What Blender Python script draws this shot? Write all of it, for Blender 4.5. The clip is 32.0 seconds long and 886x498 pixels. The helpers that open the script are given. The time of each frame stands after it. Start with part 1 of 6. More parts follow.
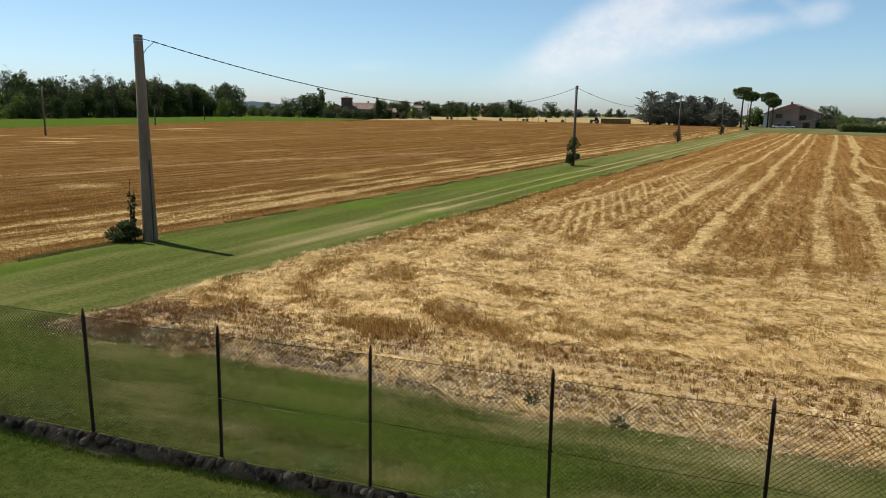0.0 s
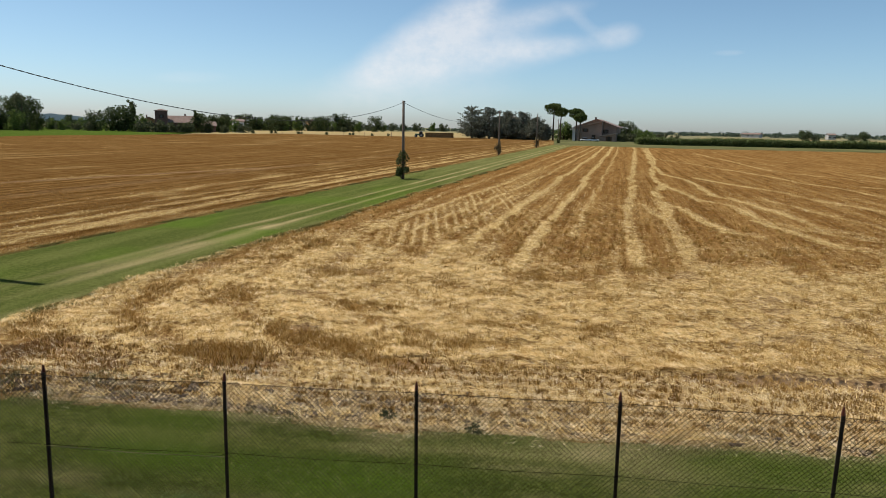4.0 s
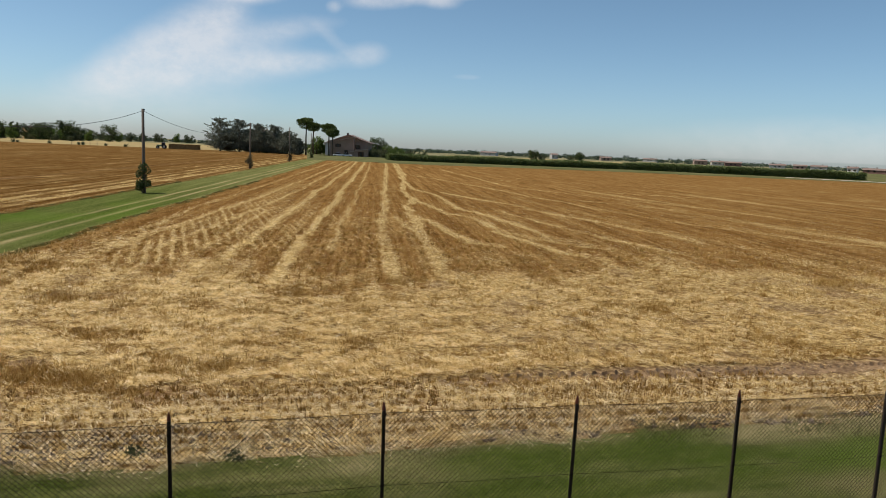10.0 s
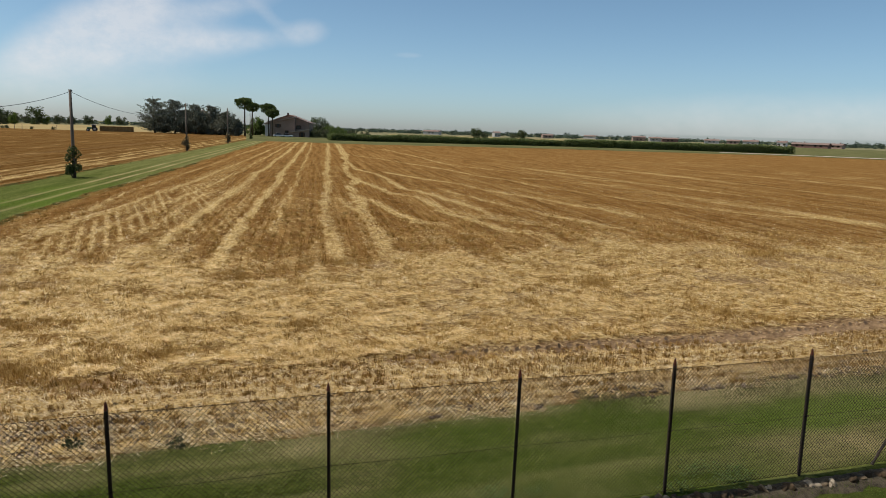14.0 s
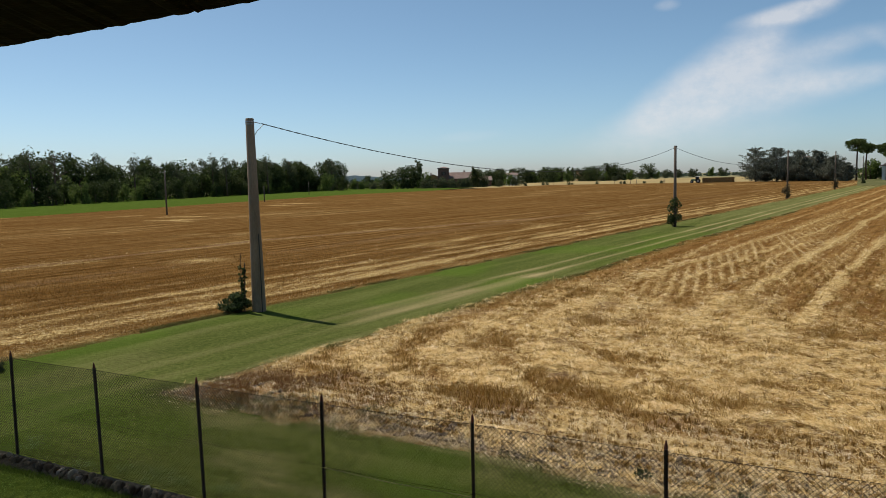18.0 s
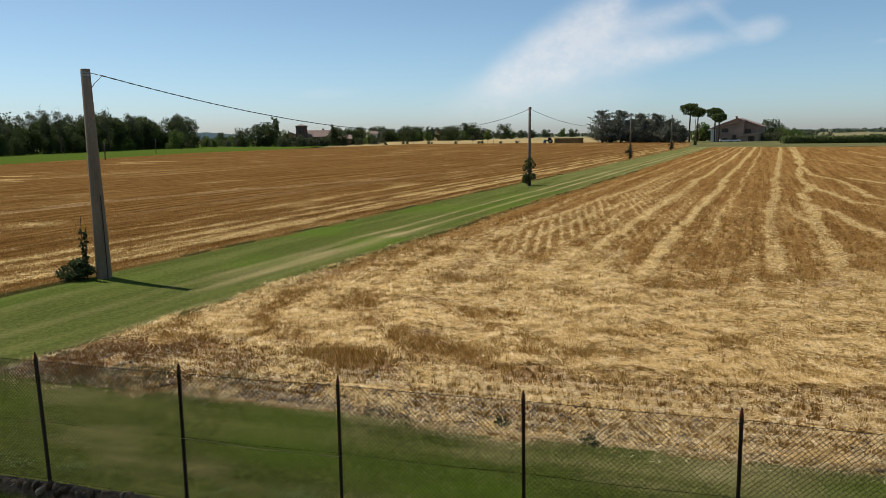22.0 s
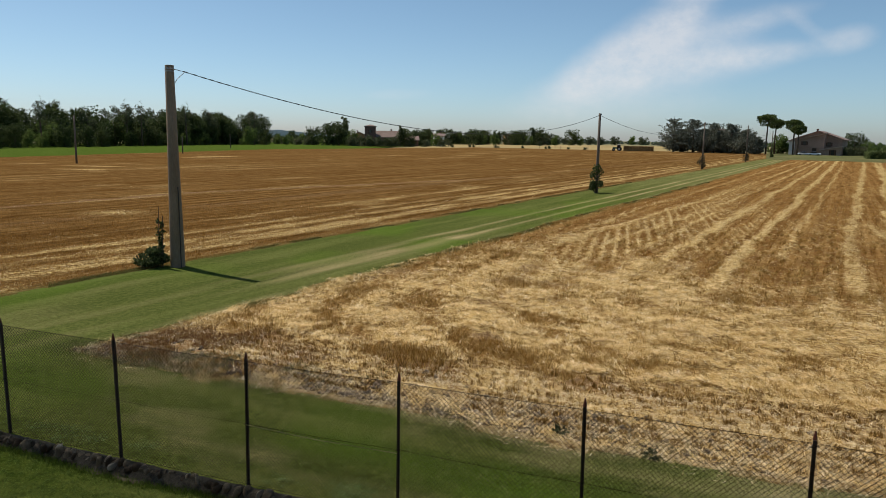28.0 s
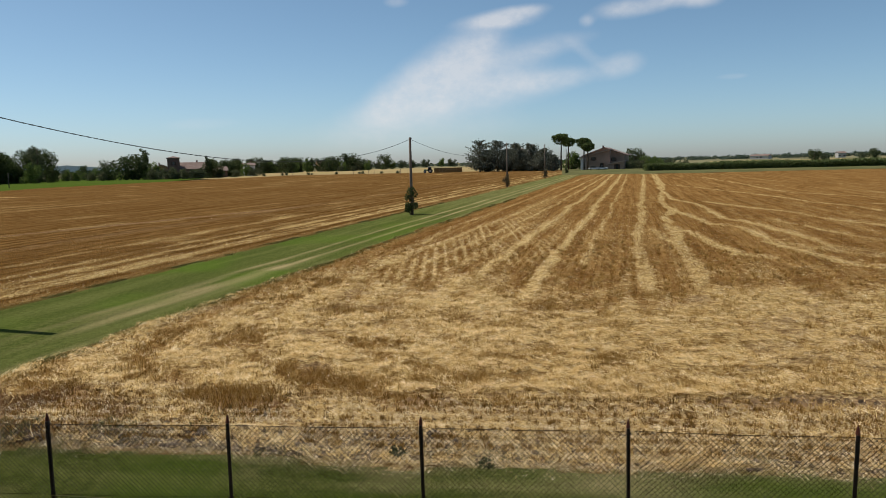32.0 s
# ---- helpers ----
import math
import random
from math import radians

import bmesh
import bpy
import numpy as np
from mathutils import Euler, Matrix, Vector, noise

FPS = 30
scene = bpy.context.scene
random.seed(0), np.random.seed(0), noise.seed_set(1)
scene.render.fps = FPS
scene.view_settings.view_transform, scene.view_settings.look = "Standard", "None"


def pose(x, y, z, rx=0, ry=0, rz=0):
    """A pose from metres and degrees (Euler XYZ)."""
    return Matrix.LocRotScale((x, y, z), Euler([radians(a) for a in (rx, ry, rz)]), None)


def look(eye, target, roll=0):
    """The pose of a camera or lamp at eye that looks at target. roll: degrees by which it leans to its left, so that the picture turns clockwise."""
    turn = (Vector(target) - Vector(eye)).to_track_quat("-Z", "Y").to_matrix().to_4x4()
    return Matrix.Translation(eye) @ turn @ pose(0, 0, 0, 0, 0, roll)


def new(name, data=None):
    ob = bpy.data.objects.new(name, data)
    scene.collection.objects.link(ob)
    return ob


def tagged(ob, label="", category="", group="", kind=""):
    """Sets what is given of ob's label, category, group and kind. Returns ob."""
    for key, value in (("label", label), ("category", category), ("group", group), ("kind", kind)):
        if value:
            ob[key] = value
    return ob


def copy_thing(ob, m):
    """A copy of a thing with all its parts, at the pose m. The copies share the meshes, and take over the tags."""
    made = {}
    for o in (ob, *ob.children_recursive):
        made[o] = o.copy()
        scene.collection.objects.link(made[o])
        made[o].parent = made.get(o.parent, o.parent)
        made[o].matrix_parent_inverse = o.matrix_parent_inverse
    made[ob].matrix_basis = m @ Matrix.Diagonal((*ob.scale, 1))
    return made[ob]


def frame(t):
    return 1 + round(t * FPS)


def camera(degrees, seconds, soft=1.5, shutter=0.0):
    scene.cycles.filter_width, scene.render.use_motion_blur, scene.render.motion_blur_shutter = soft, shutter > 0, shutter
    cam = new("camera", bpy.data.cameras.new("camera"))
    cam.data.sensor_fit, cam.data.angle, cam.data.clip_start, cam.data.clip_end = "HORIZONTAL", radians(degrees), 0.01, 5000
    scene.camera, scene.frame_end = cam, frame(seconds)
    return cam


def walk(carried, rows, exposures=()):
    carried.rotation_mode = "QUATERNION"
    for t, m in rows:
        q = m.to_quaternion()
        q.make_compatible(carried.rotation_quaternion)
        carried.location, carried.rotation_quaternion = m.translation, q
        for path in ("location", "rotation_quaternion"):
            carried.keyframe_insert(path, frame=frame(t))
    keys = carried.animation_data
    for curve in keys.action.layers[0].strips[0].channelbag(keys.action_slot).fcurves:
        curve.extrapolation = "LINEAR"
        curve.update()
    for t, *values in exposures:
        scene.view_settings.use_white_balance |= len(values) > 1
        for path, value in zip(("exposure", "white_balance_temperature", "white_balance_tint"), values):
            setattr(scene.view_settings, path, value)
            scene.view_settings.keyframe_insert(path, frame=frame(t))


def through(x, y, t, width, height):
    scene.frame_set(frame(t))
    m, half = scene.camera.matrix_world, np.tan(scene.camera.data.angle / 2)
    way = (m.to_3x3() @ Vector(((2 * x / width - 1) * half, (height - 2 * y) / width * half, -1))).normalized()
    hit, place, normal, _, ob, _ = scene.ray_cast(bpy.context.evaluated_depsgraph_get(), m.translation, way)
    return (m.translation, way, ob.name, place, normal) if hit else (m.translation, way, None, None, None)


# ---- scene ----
cam = camera(64.01, 32.0, soft=0.65)
PATH = [
    (0, pose(0.160, -0.038, 4.097, 78.95, -0.93, 5.60)),
    (0.5, pose(0.122, -0.053, 4.093, 79.63, -2.81, 1.74)),
    (1, pose(0.062, -0.037, 4.107, 79.07, 1.93, 1.20)),
    (1.5, pose(0.025, -0.008, 4.089, 78.37, 0.93, 0.30)),
    (2, pose(0.019, 0.028, 4.093, 77.95, -0.35, -6.82)),
    (2.5, pose(-0.030, 0.007, 4.099, 80.26, -1.27, -9.83)),
    (4.5, pose(-0.116, -0.018, 4.119, 80.17, -0.32, -7.32)),
    (5, pose(-0.124, -0.004, 4.105, 78.16, 1.51, -8.09)),
    (5.5, pose(-0.121, 0.010, 4.121, 78.08, -0.00, -11.40)),
    (6, pose(-0.195, -0.005, 4.115, 79.86, -1.68, -9.81)),
    (6.5, pose(-0.113, 0.010, 4.117, 78.80, -2.64, -13.55)),
    (7, pose(-0.117, -0.005, 4.116, 79.09, -2.33, -19.98)),
    (7.5, pose(-0.071, 0.014, 4.121, 78.98, -2.60, -27.94)),
    (8, pose(-0.098, 0.037, 4.116, 79.87, -2.84, -30.09)),
    (8.5, pose(-0.097, 0.037, 4.124, 81.46, -1.93, -28.93)),
    (9, pose(-0.118, 0.067, 4.112, 80.05, -1.76, -30.50)),
    (9.5, pose(-0.091, 0.056, 4.138, 80.66, -1.70, -28.47)),
    (10, pose(-0.129, 0.034, 4.106, 82.04, -2.42, -27.79)),
    (10.5, pose(-0.135, 0.040, 4.099, 81.80, -2.59, -28.53)),
    (11, pose(-0.119, 0.029, 4.097, 79.74, -0.38, -26.45)),
    (11.5, pose(-0.124, 0.050, 4.114, 80.70, -1.01, -24.97)),
    (12, pose(-0.133, 0.043, 4.111, 80.54, -1.83, -26.83)),
    (12.5, pose(-0.133, 0.022, 4.111, 81.47, -2.46, -26.45)),
    (13, pose(-0.126, 0.016, 4.104, 82.74, -2.22, -26.93)),
    (13.5, pose(-0.115, 0.001, 4.111, 82.72, -0.54, -27.29)),
    (14, pose(-0.097, 0.008, 4.100, 80.55, -1.78, -32.35)),
    (14.5, pose(-0.195, 0.111, 4.121, 78.27, -3.70, -24.45)),
    (15, pose(-0.129, 0.066, 4.107, 79.99, -2.85, -7.88)),
    (15.5, pose(-0.034, 0.069, 4.110, 79.95, -0.13, 3.36)),
    (17.5, pose(0.102, 0.004, 4.089, 83.42, 0.02, 14.32)),
    (18, pose(0.138, -0.002, 4.089, 84.36, 1.46, 13.22)),
    (18.5, pose(0.124, -0.023, 4.102, 84.69, 1.71, 13.06)),
    (19, pose(0.138, -0.030, 4.082, 84.33, 1.03, 13.04)),
    (19.5, pose(0.087, -0.043, 4.069, 81.80, -1.50, 11.08)),
    (20, pose(0.135, 0.015, 4.082, 82.03, -2.49, 4.39)),
    (20.5, pose(0.080, 0.003, 4.099, 82.07, -1.91, 6.31)),
    (21, pose(0.087, -0.022, 4.086, 81.46, 1.63, 5.32)),
    (21.5, pose(0.110, -0.023, 4.088, 79.99, 1.68, 3.20)),
    (22, pose(0.123, -0.008, 4.106, 80.85, 0.88, 2.04)),
    (22.5, pose(0.080, -0.051, 4.102, 81.93, 2.24, 4.31)),
    (23, pose(0.112, -0.026, 4.102, 81.22, 2.05, 4.49)),
    (23.5, pose(0.107, -0.039, 4.107, 81.18, 1.29, 5.06)),
    (24, pose(0.055, -0.083, 4.087, 82.86, 0.99, 3.69)),
    (24.5, pose(0.088, -0.053, 4.099, 81.63, 2.80, 2.44)),
    (25, pose(0.105, -0.023, 4.095, 80.32, 1.79, 2.91)),
    (25.5, pose(0.086, -0.010, 4.102, 81.50, 1.30, 5.00)),
    (27.5, pose(0.131, -0.008, 4.085, 81.46, 0.52, 6.98)),
    (28, pose(0.077, -0.017, 4.090, 81.11, -0.81, 7.37)),
    (28.5, pose(0.098, -0.028, 4.082, 82.40, 0.10, 8.85)),
    (29, pose(0.081, -0.011, 4.092, 82.53, -0.38, 7.89)),
    (29.5, pose(0.072, -0.003, 4.085, 83.13, 0.04, 9.73)),
    (30, pose(0.073, 0.014, 4.098, 80.37, 0.70, 11.64)),
    (30.5, pose(0.091, -0.001, 4.108, 82.07, 1.29, 6.45)),
    (31, pose(0.079, -0.016, 4.096, 81.90, 0.85, 2.83)),
    (31.5, pose(0.069, -0.019, 4.097, 82.85, -0.38, -2.19)),
    (32, pose(0.040, -0.021, 4.090, 83.06, 1.41, -7.52)),
]
walk(cam, PATH, ((0.0, 0.3), (2.5, 0.26), (4.6, 0.18), (5.2, 0.16), (6.0, 0.20), (8.0, 0.12), (9.0, 0.06), (12.0, 0.09), (14.0, 0.03), (17.5, 0.02), (19.0, 0.0), (20.0, 0.12), (24.0, 0.10), (30.0, 0.0), (31.0, 0.04), (32.0, -0.01)))

# ---- world and sun ----
SUN_AZ, SUN_EL = -60.8, 58.5     # degrees; azimuth clockwise from +y
world = bpy.data.worlds.new("sky")
scene.world = world
world.use_nodes = True
wnt = world.node_tree
sky = wnt.nodes.new("ShaderNodeTexSky")
sky.sky_type = "NISHITA"
sky.sun_disc = False
sky.sun_elevation = radians(SUN_EL)
sky.sun_rotation = radians(SUN_AZ)
sky.altitude, sky.air_density, sky.dust_density, sky.ozone_density = 0, 0.6, 0.5, 0.9


def sky_sum(op, a, b, c=0.0):
    n = wnt.nodes.new("ShaderNodeMath")
    n.operation = op
    for sock, v in zip(n.inputs, (a, b, c)):
        if hasattr(v, "links"):
            wnt.links.new(v, sock)
        else:
            sock.default_value = v
    return n.outputs[0]


# a cleaner blue overhead, a greyer haze low down, told by the sky's own red to blue
split = wnt.nodes.new("ShaderNodeSeparateColor")
wnt.links.new(sky.outputs[0], split.inputs[0])
haze = sky_sum("SUBTRACT", sky_sum("MAXIMUM", sky_sum("DIVIDE", split.outputs[0], split.outputs[2]), 0.36), 0.4)
join = wnt.nodes.new("ShaderNodeCombineColor")
for k, (base, slope) in enumerate(((1.05, -0.36), (1.20, -0.60), (1.13, -0.44))):
    wnt.links.new(sky_sum("MULTIPLY", split.outputs[k], sky_sum("MULTIPLY_ADD", haze, slope, base)), join.inputs[k])
wnt.links.new(join.outputs[0], wnt.nodes["Background"].inputs[0])
wnt.nodes["Background"].inputs[1].default_value = 0.100
sun = new("sun", bpy.data.lights.new("sun", "SUN"))
sun.data.energy, sun.data.angle, sun.data.color = 4.6, radians(0.53), (1.0, 0.91, 0.82)
sd = Vector((math.sin(radians(SUN_AZ)) * math.cos(radians(SUN_EL)), math.cos(radians(SUN_AZ)) * math.cos(radians(SUN_EL)), math.sin(radians(SUN_EL))))
sun.matrix_world = look(sd * 50, (0, 0, 0))

# ---- materials ----
def material(name, rough=0.8, spec=0.2):
    m = bpy.data.materials.new(name)
    m.use_nodes = True
    b = m.node_tree.nodes["Principled BSDF"]
    b.inputs["Roughness"].default_value = rough
    b.inputs["Specular IOR Level"].default_value = spec
    return m, m.node_tree, b


def node(nt, kind, **given):
    n = nt.nodes.new(kind)
    for k, v in given.items():
        n.inputs[k.replace("_", " ")].default_value = v
    return n


def place(nt):
    return nt.nodes.new("ShaderNodeNewGeometry").outputs["Position"]


def grain(nt, vec, scale, detail=4.0, rough=0.6, stretch=None):
    n = node(nt, "ShaderNodeTexNoise", Scale=scale, Detail=detail, Roughness=rough)
    if stretch:
        mp = nt.nodes.new("ShaderNodeMapping")
        mp.vector_type = "TEXTURE"
        mp.inputs["Scale"].default_value = [1 / s for s in stretch[:3]]
        mp.inputs["Rotation"].default_value = (0, 0, -stretch[3] if len(stretch) > 3 else 0)
        nt.links.new(vec, mp.inputs[0])
        vec = mp.outputs[0]
    nt.links.new(vec, n.inputs["Vector"])
    return n.outputs["Fac"]


def ramp(nt, fac, stops):
    r = nt.nodes.new("ShaderNodeValToRGB")
    e = r.color_ramp.elements
    while len(e) < len(stops):
        e.new(0.5)
    for el, (p, c) in zip(e, stops):
        el.position, el.color = p, (*c, 1) if len(c) == 3 else c
    nt.links.new(fac, r.inputs[0])
    return r.outputs[0]


def mix(nt, fac, a, b, how="MIX"):
    n = nt.nodes.new("ShaderNodeMix")
    n.data_type, n.blend_type = "RGBA", how
    for sock, v in ((n.inputs[0], fac), (n.inputs[6], a), (n.inputs[7], b)):
        if hasattr(v, "links"):
            nt.links.new(v, sock)
        elif isinstance(v, (int, float)):
            sock.default_value = v
        else:
            sock.default_value = (*v, 1)
    return n.outputs[2]


def calc(nt, op, a, b=0.0, clamp=False):
    n = nt.nodes.new("ShaderNodeMath")
    n.operation, n.use_clamp = op, clamp
    for sock, v in zip(n.inputs, (a, b)):
        if hasattr(v, "links"):
            nt.links.new(v, sock)
        else:
            sock.default_value = v
    return n.outputs[0]


def bump(nt, b, height, strength, distance=0.05):
    n = node(nt, "ShaderNodeBump", Strength=strength, Distance=distance)
    nt.links.new(height, n.inputs["Height"])
    nt.links.new(n.outputs[0], b.inputs["Normal"])


def mottled(name, dark, light, scale, fine=None, rough=0.85, spec=0.2, relief=0.3, metal=0.0, stretch=None, depth=0.02):
    """Two tones by a coarse and a fine noise, with a relief of the fine one."""
    m, nt, b = material(name, rough, spec)
    p = place(nt)
    c = grain(nt, p, scale, stretch=stretch)
    f = grain(nt, p, fine or scale * 9, 3, 0.7, stretch=stretch)
    s = calc(nt, "ADD", calc(nt, "MULTIPLY", c, 0.6), calc(nt, "MULTIPLY", f, 0.4))
    nt.links.new(ramp(nt, s, ((0.35, dark), (0.65, light))), b.inputs["Base Color"])
    b.inputs["Metallic"].default_value = metal
    bump(nt, b, f, relief, depth)
    return m


def foliage(name, dark, light, through=0.35):
    """Leaves: tone by clump, some light let through."""
    m, nt, b = material(name, 0.7, 0.1)
    g = nt.nodes.new("ShaderNodeNewGeometry")
    o = nt.nodes.new("ShaderNodeObjectInfo")
    n = grain(nt, g.outputs["Position"], 0.35, 3)
    s = calc(nt, "ADD", calc(nt, "MULTIPLY", g.outputs["Random Per Island"], 0.5), calc(nt, "MULTIPLY", n, 0.5))
    col = ramp(nt, s, ((0.2, dark), (0.8, light)))
    col = mix(nt, calc(nt, "MULTIPLY", o.outputs["Random"], 0.35), col, [0.75 * x + 0.25 * y for x, y in zip(light, (0.12, 0.10, 0.03))])
    nt.links.new(col, b.inputs["Base Color"])
    t = nt.nodes.new("ShaderNodeBsdfTranslucent")
    nt.links.new(col, t.inputs[0])
    mx = nt.nodes.new("ShaderNodeMixShader")
    mx.inputs[0].default_value = through
    nt.links.new(b.outputs[0], mx.inputs[1])
    nt.links.new(t.outputs[0], mx.inputs[2])
    nt.links.new(mx.outputs[0], nt.nodes["Material Output"].inputs[0])
    return m


def blades(name, stops, through=0.2):
    """Single stalks and blades, each with a tone of its own."""
    m, nt, b = material(name, 0.7, 0.08)
    g = nt.nodes.new("ShaderNodeNewGeometry")
    n = grain(nt, g.outputs["Position"], 4.0, 4, 0.7)
    n = calc(nt, "ADD", 0.5, calc(nt, "MULTIPLY", calc(nt, "SUBTRACT", n, 0.5), 2.2))
    s = calc(nt, "ADD", calc(nt, "MULTIPLY", g.outputs["Random Per Island"], 0.55), calc(nt, "MULTIPLY", n, 0.45))
    col = ramp(nt, s, stops)
    nt.links.new(col, b.inputs["Base Color"])
    t = nt.nodes.new("ShaderNodeBsdfTranslucent")
    nt.links.new(col, t.inputs[0])
    mx = nt.nodes.new("ShaderNodeMixShader")
    mx.inputs[0].default_value = through
    nt.links.new(b.outputs[0], mx.inputs[1])
    nt.links.new(t.outputs[0], mx.inputs[2])
    nt.links.new(mx.outputs[0], nt.nodes["Material Output"].inputs[0])
    return m


STUBBLE_D, STUBBLE_L = (0.094, 0.045, 0.012), (0.305, 0.166, 0.052)
STRAW_D, STRAW_L = (0.16, 0.088, 0.022), (0.90, 0.70, 0.32)
SOIL_D, SOIL_L = (0.110, 0.066, 0.034), (0.374, 0.255, 0.139)


def field_material(name, turn, tone=1.0):
    """Stubble, loose straw, bare soil and weeds, mixed by the mesh's cover attribute (red straw, green soil, blue weeds)."""
    m, nt, b = material(name, 0.95, 0.0)
    p = place(nt)
    at = nt.nodes.new("ShaderNodeAttribute")
    at.attribute_name = "cover"
    sep = nt.nodes.new("ShaderNodeSeparateColor")
    nt.links.new(at.outputs["Color"], sep.inputs[0])
    fine = calc(nt, "ADD", 0.5, calc(nt, "MULTIPLY", calc(nt, "SUBTRACT", grain(nt, p, 7.0, 5, 0.75), 0.5), 1.7))
    mid = grain(nt, p, 1.3, 4, 0.6)
    big = grain(nt, p, 0.12, 3)
    hair = grain(nt, p, 34.0, 3, 0.8)
    streak = grain(nt, p, 3.0, 3, 0.7, stretch=(1.0, 0.10, 1.0, turn))
    long_ = grain(nt, p, 1.6, 4, 0.7, stretch=(1.0, 0.025, 1.0, turn))
    st = ramp(nt, calc(nt, "ADD", calc(nt, "MULTIPLY", hair, 0.35), calc(nt, "ADD", calc(nt, "MULTIPLY", mid, 0.2), calc(nt, "ADD", calc(nt, "MULTIPLY", streak, 0.2), calc(nt, "MULTIPLY", long_, 0.25)))), ((0.41, [c * tone for c in STUBBLE_D]), (0.58, [c * tone for c in STUBBLE_L])))
    sw = ramp(nt, calc(nt, "ADD", calc(nt, "MULTIPLY", hair, 0.55), calc(nt, "MULTIPLY", fine, 0.45)), ((0.43, STRAW_D), (0.63, STRAW_L)))
    so = ramp(nt, calc(nt, "ADD", calc(nt, "MULTIPLY", fine, 0.6), calc(nt, "MULTIPLY", hair, 0.4)), ((0.40, SOIL_D), (0.60, SOIL_L)))
    speck = calc(nt, "MULTIPLY", calc(nt, "SUBTRACT", fine, 0.5), calc(nt, "ADD", 0.35, calc(nt, "MULTIPLY", sep.outputs[0], 1.8)))
    k = calc(nt, "ADD", sep.outputs[0], speck)
    k = calc(nt, "ADD", k, calc(nt, "MULTIPLY", calc(nt, "SUBTRACT", long_, 0.5), 0.7))
    k = calc(nt, "ADD", k, calc(nt, "MULTIPLY", calc(nt, "SUBTRACT", streak, 0.5), 0.5), True)
    col = mix(nt, k, st, sw)
    g = calc(nt, "ADD", sep.outputs[1], calc(nt, "MULTIPLY", calc(nt, "SUBTRACT", mid, 0.5), 0.8), True)
    col = mix(nt, calc(nt, "MULTIPLY", g, calc(nt, "GREATER_THAN", sep.outputs[1], 0.03)), col, so)
    w = calc(nt, "MULTIPLY", sep.outputs[2], calc(nt, "MULTIPLY", fine, 1.5), True)
    col = mix(nt, w, col, (0.07, 0.10, 0.03))
    col = mix(nt, 0.35, col, mix(nt, big, (0.62, 0.58, 0.52), (1, 1, 1)), "MULTIPLY")
    nt.links.new(col, b.inputs["Base Color"])
    bump(nt, b, calc(nt, "ADD", calc(nt, "MULTIPLY", hair, 0.5), fine), 0.8, 0.07)
    return m


def grass_material(name, dark, light, dry, patch, way=(0.12, 1, 1, radians(14))):
    m, nt, b = material(name, 0.95, 0.0)
    p = place(nt)
    at = nt.nodes.new("ShaderNodeAttribute")
    at.attribute_name = "cover"
    sep = nt.nodes.new("ShaderNodeSeparateColor")
    nt.links.new(at.outputs["Color"], sep.inputs[0])
    fine = calc(nt, "ADD", 0.5, calc(nt, "MULTIPLY", calc(nt, "SUBTRACT", grain(nt, p, 9.0, 5, 0.75), 0.5), 1.6))
    mid = grain(nt, p, 1.1, 4, 0.65, stretch=way)
    hair = grain(nt, p, 45.0, 3, 0.8)
    col = ramp(nt, calc(nt, "ADD", calc(nt, "MULTIPLY", hair, 0.4), calc(nt, "ADD", calc(nt, "MULTIPLY", fine, 0.32), calc(nt, "MULTIPLY", mid, 0.28))), ((0.43, dark), (0.58, light)))
    k = calc(nt, "ADD", sep.outputs[0], calc(nt, "MULTIPLY", calc(nt, "SUBTRACT", mid, 0.5), patch), True)
    col = mix(nt, k, col, mix(nt, fine, dry, [v * 1.5 for v in dry]))
    col = mix(nt, calc(nt, "MULTIPLY", sep.outputs[1], 0.65), col, mix(nt, hair, [0.42 * light[0], 0.70 * light[1], 0.3 * light[2]], [0.84 * light[0], 1.25 * light[1], 0.5 * light[2]]))
    nt.links.new(col, b.inputs["Base Color"])
    bump(nt, b, fine, 0.8, 0.06)
    return m


TURN0 = radians(22.2)
M_FIELD = field_material("stubble_and_straw", radians(22.2))
M_FIELD2 = field_material("darker_stubble_and_straw", radians(22.2), 0.68)
M_TRACK = grass_material("track_grass", (0.055, 0.069, 0.017), (0.134, 0.148, 0.043), (0.33, 0.255, 0.135), 0.22, (1, 0.06, 1, TURN0))
M_LAWN = grass_material("lawn_grass", (0.036, 0.049, 0.010), (0.120, 0.138, 0.032), (0.23, 0.195, 0.095), 0.7)
M_GARDEN = grass_material("garden_grass", (0.020, 0.037, 0.005), (0.058, 0.079, 0.013), (0.10, 0.10, 0.035), 0.7)
M_GREEN = grass_material("meadow_grass", (0.046, 0.080, 0.011), (0.086, 0.124, 0.022), (0.09, 0.105, 0.03), 0.5)
M_LAND = mottled("far_land", (0.12, 0.125, 0.07), (0.24, 0.215, 0.12), 0.006, 0.05, 0.95, 0.0)
M_PALE = mottled("ripe_crop", (0.25, 0.195, 0.09), (0.36, 0.285, 0.14), 0.03, 0.4, 0.95, 0.0)
M_VERGE = mottled("verge_grass", (0.066, 0.080, 0.030), (0.160, 0.148, 0.068), 0.08, 0.9, 0.95, 0.0)
M_STRAW = blades("loose_straw", ((0.10, (0.28, 0.15, 0.04)), (0.4, (0.60, 0.41, 0.14)), (0.65, (0.84, 0.66, 0.33)), (0.9, (0.94, 0.85, 0.62))))
M_DEBRIS = blades("grey_straw_debris", ((0.1, (0.18, 0.11, 0.045)), (0.45, (0.56, 0.43, 0.22)), (0.85, (0.92, 0.82, 0.58))))
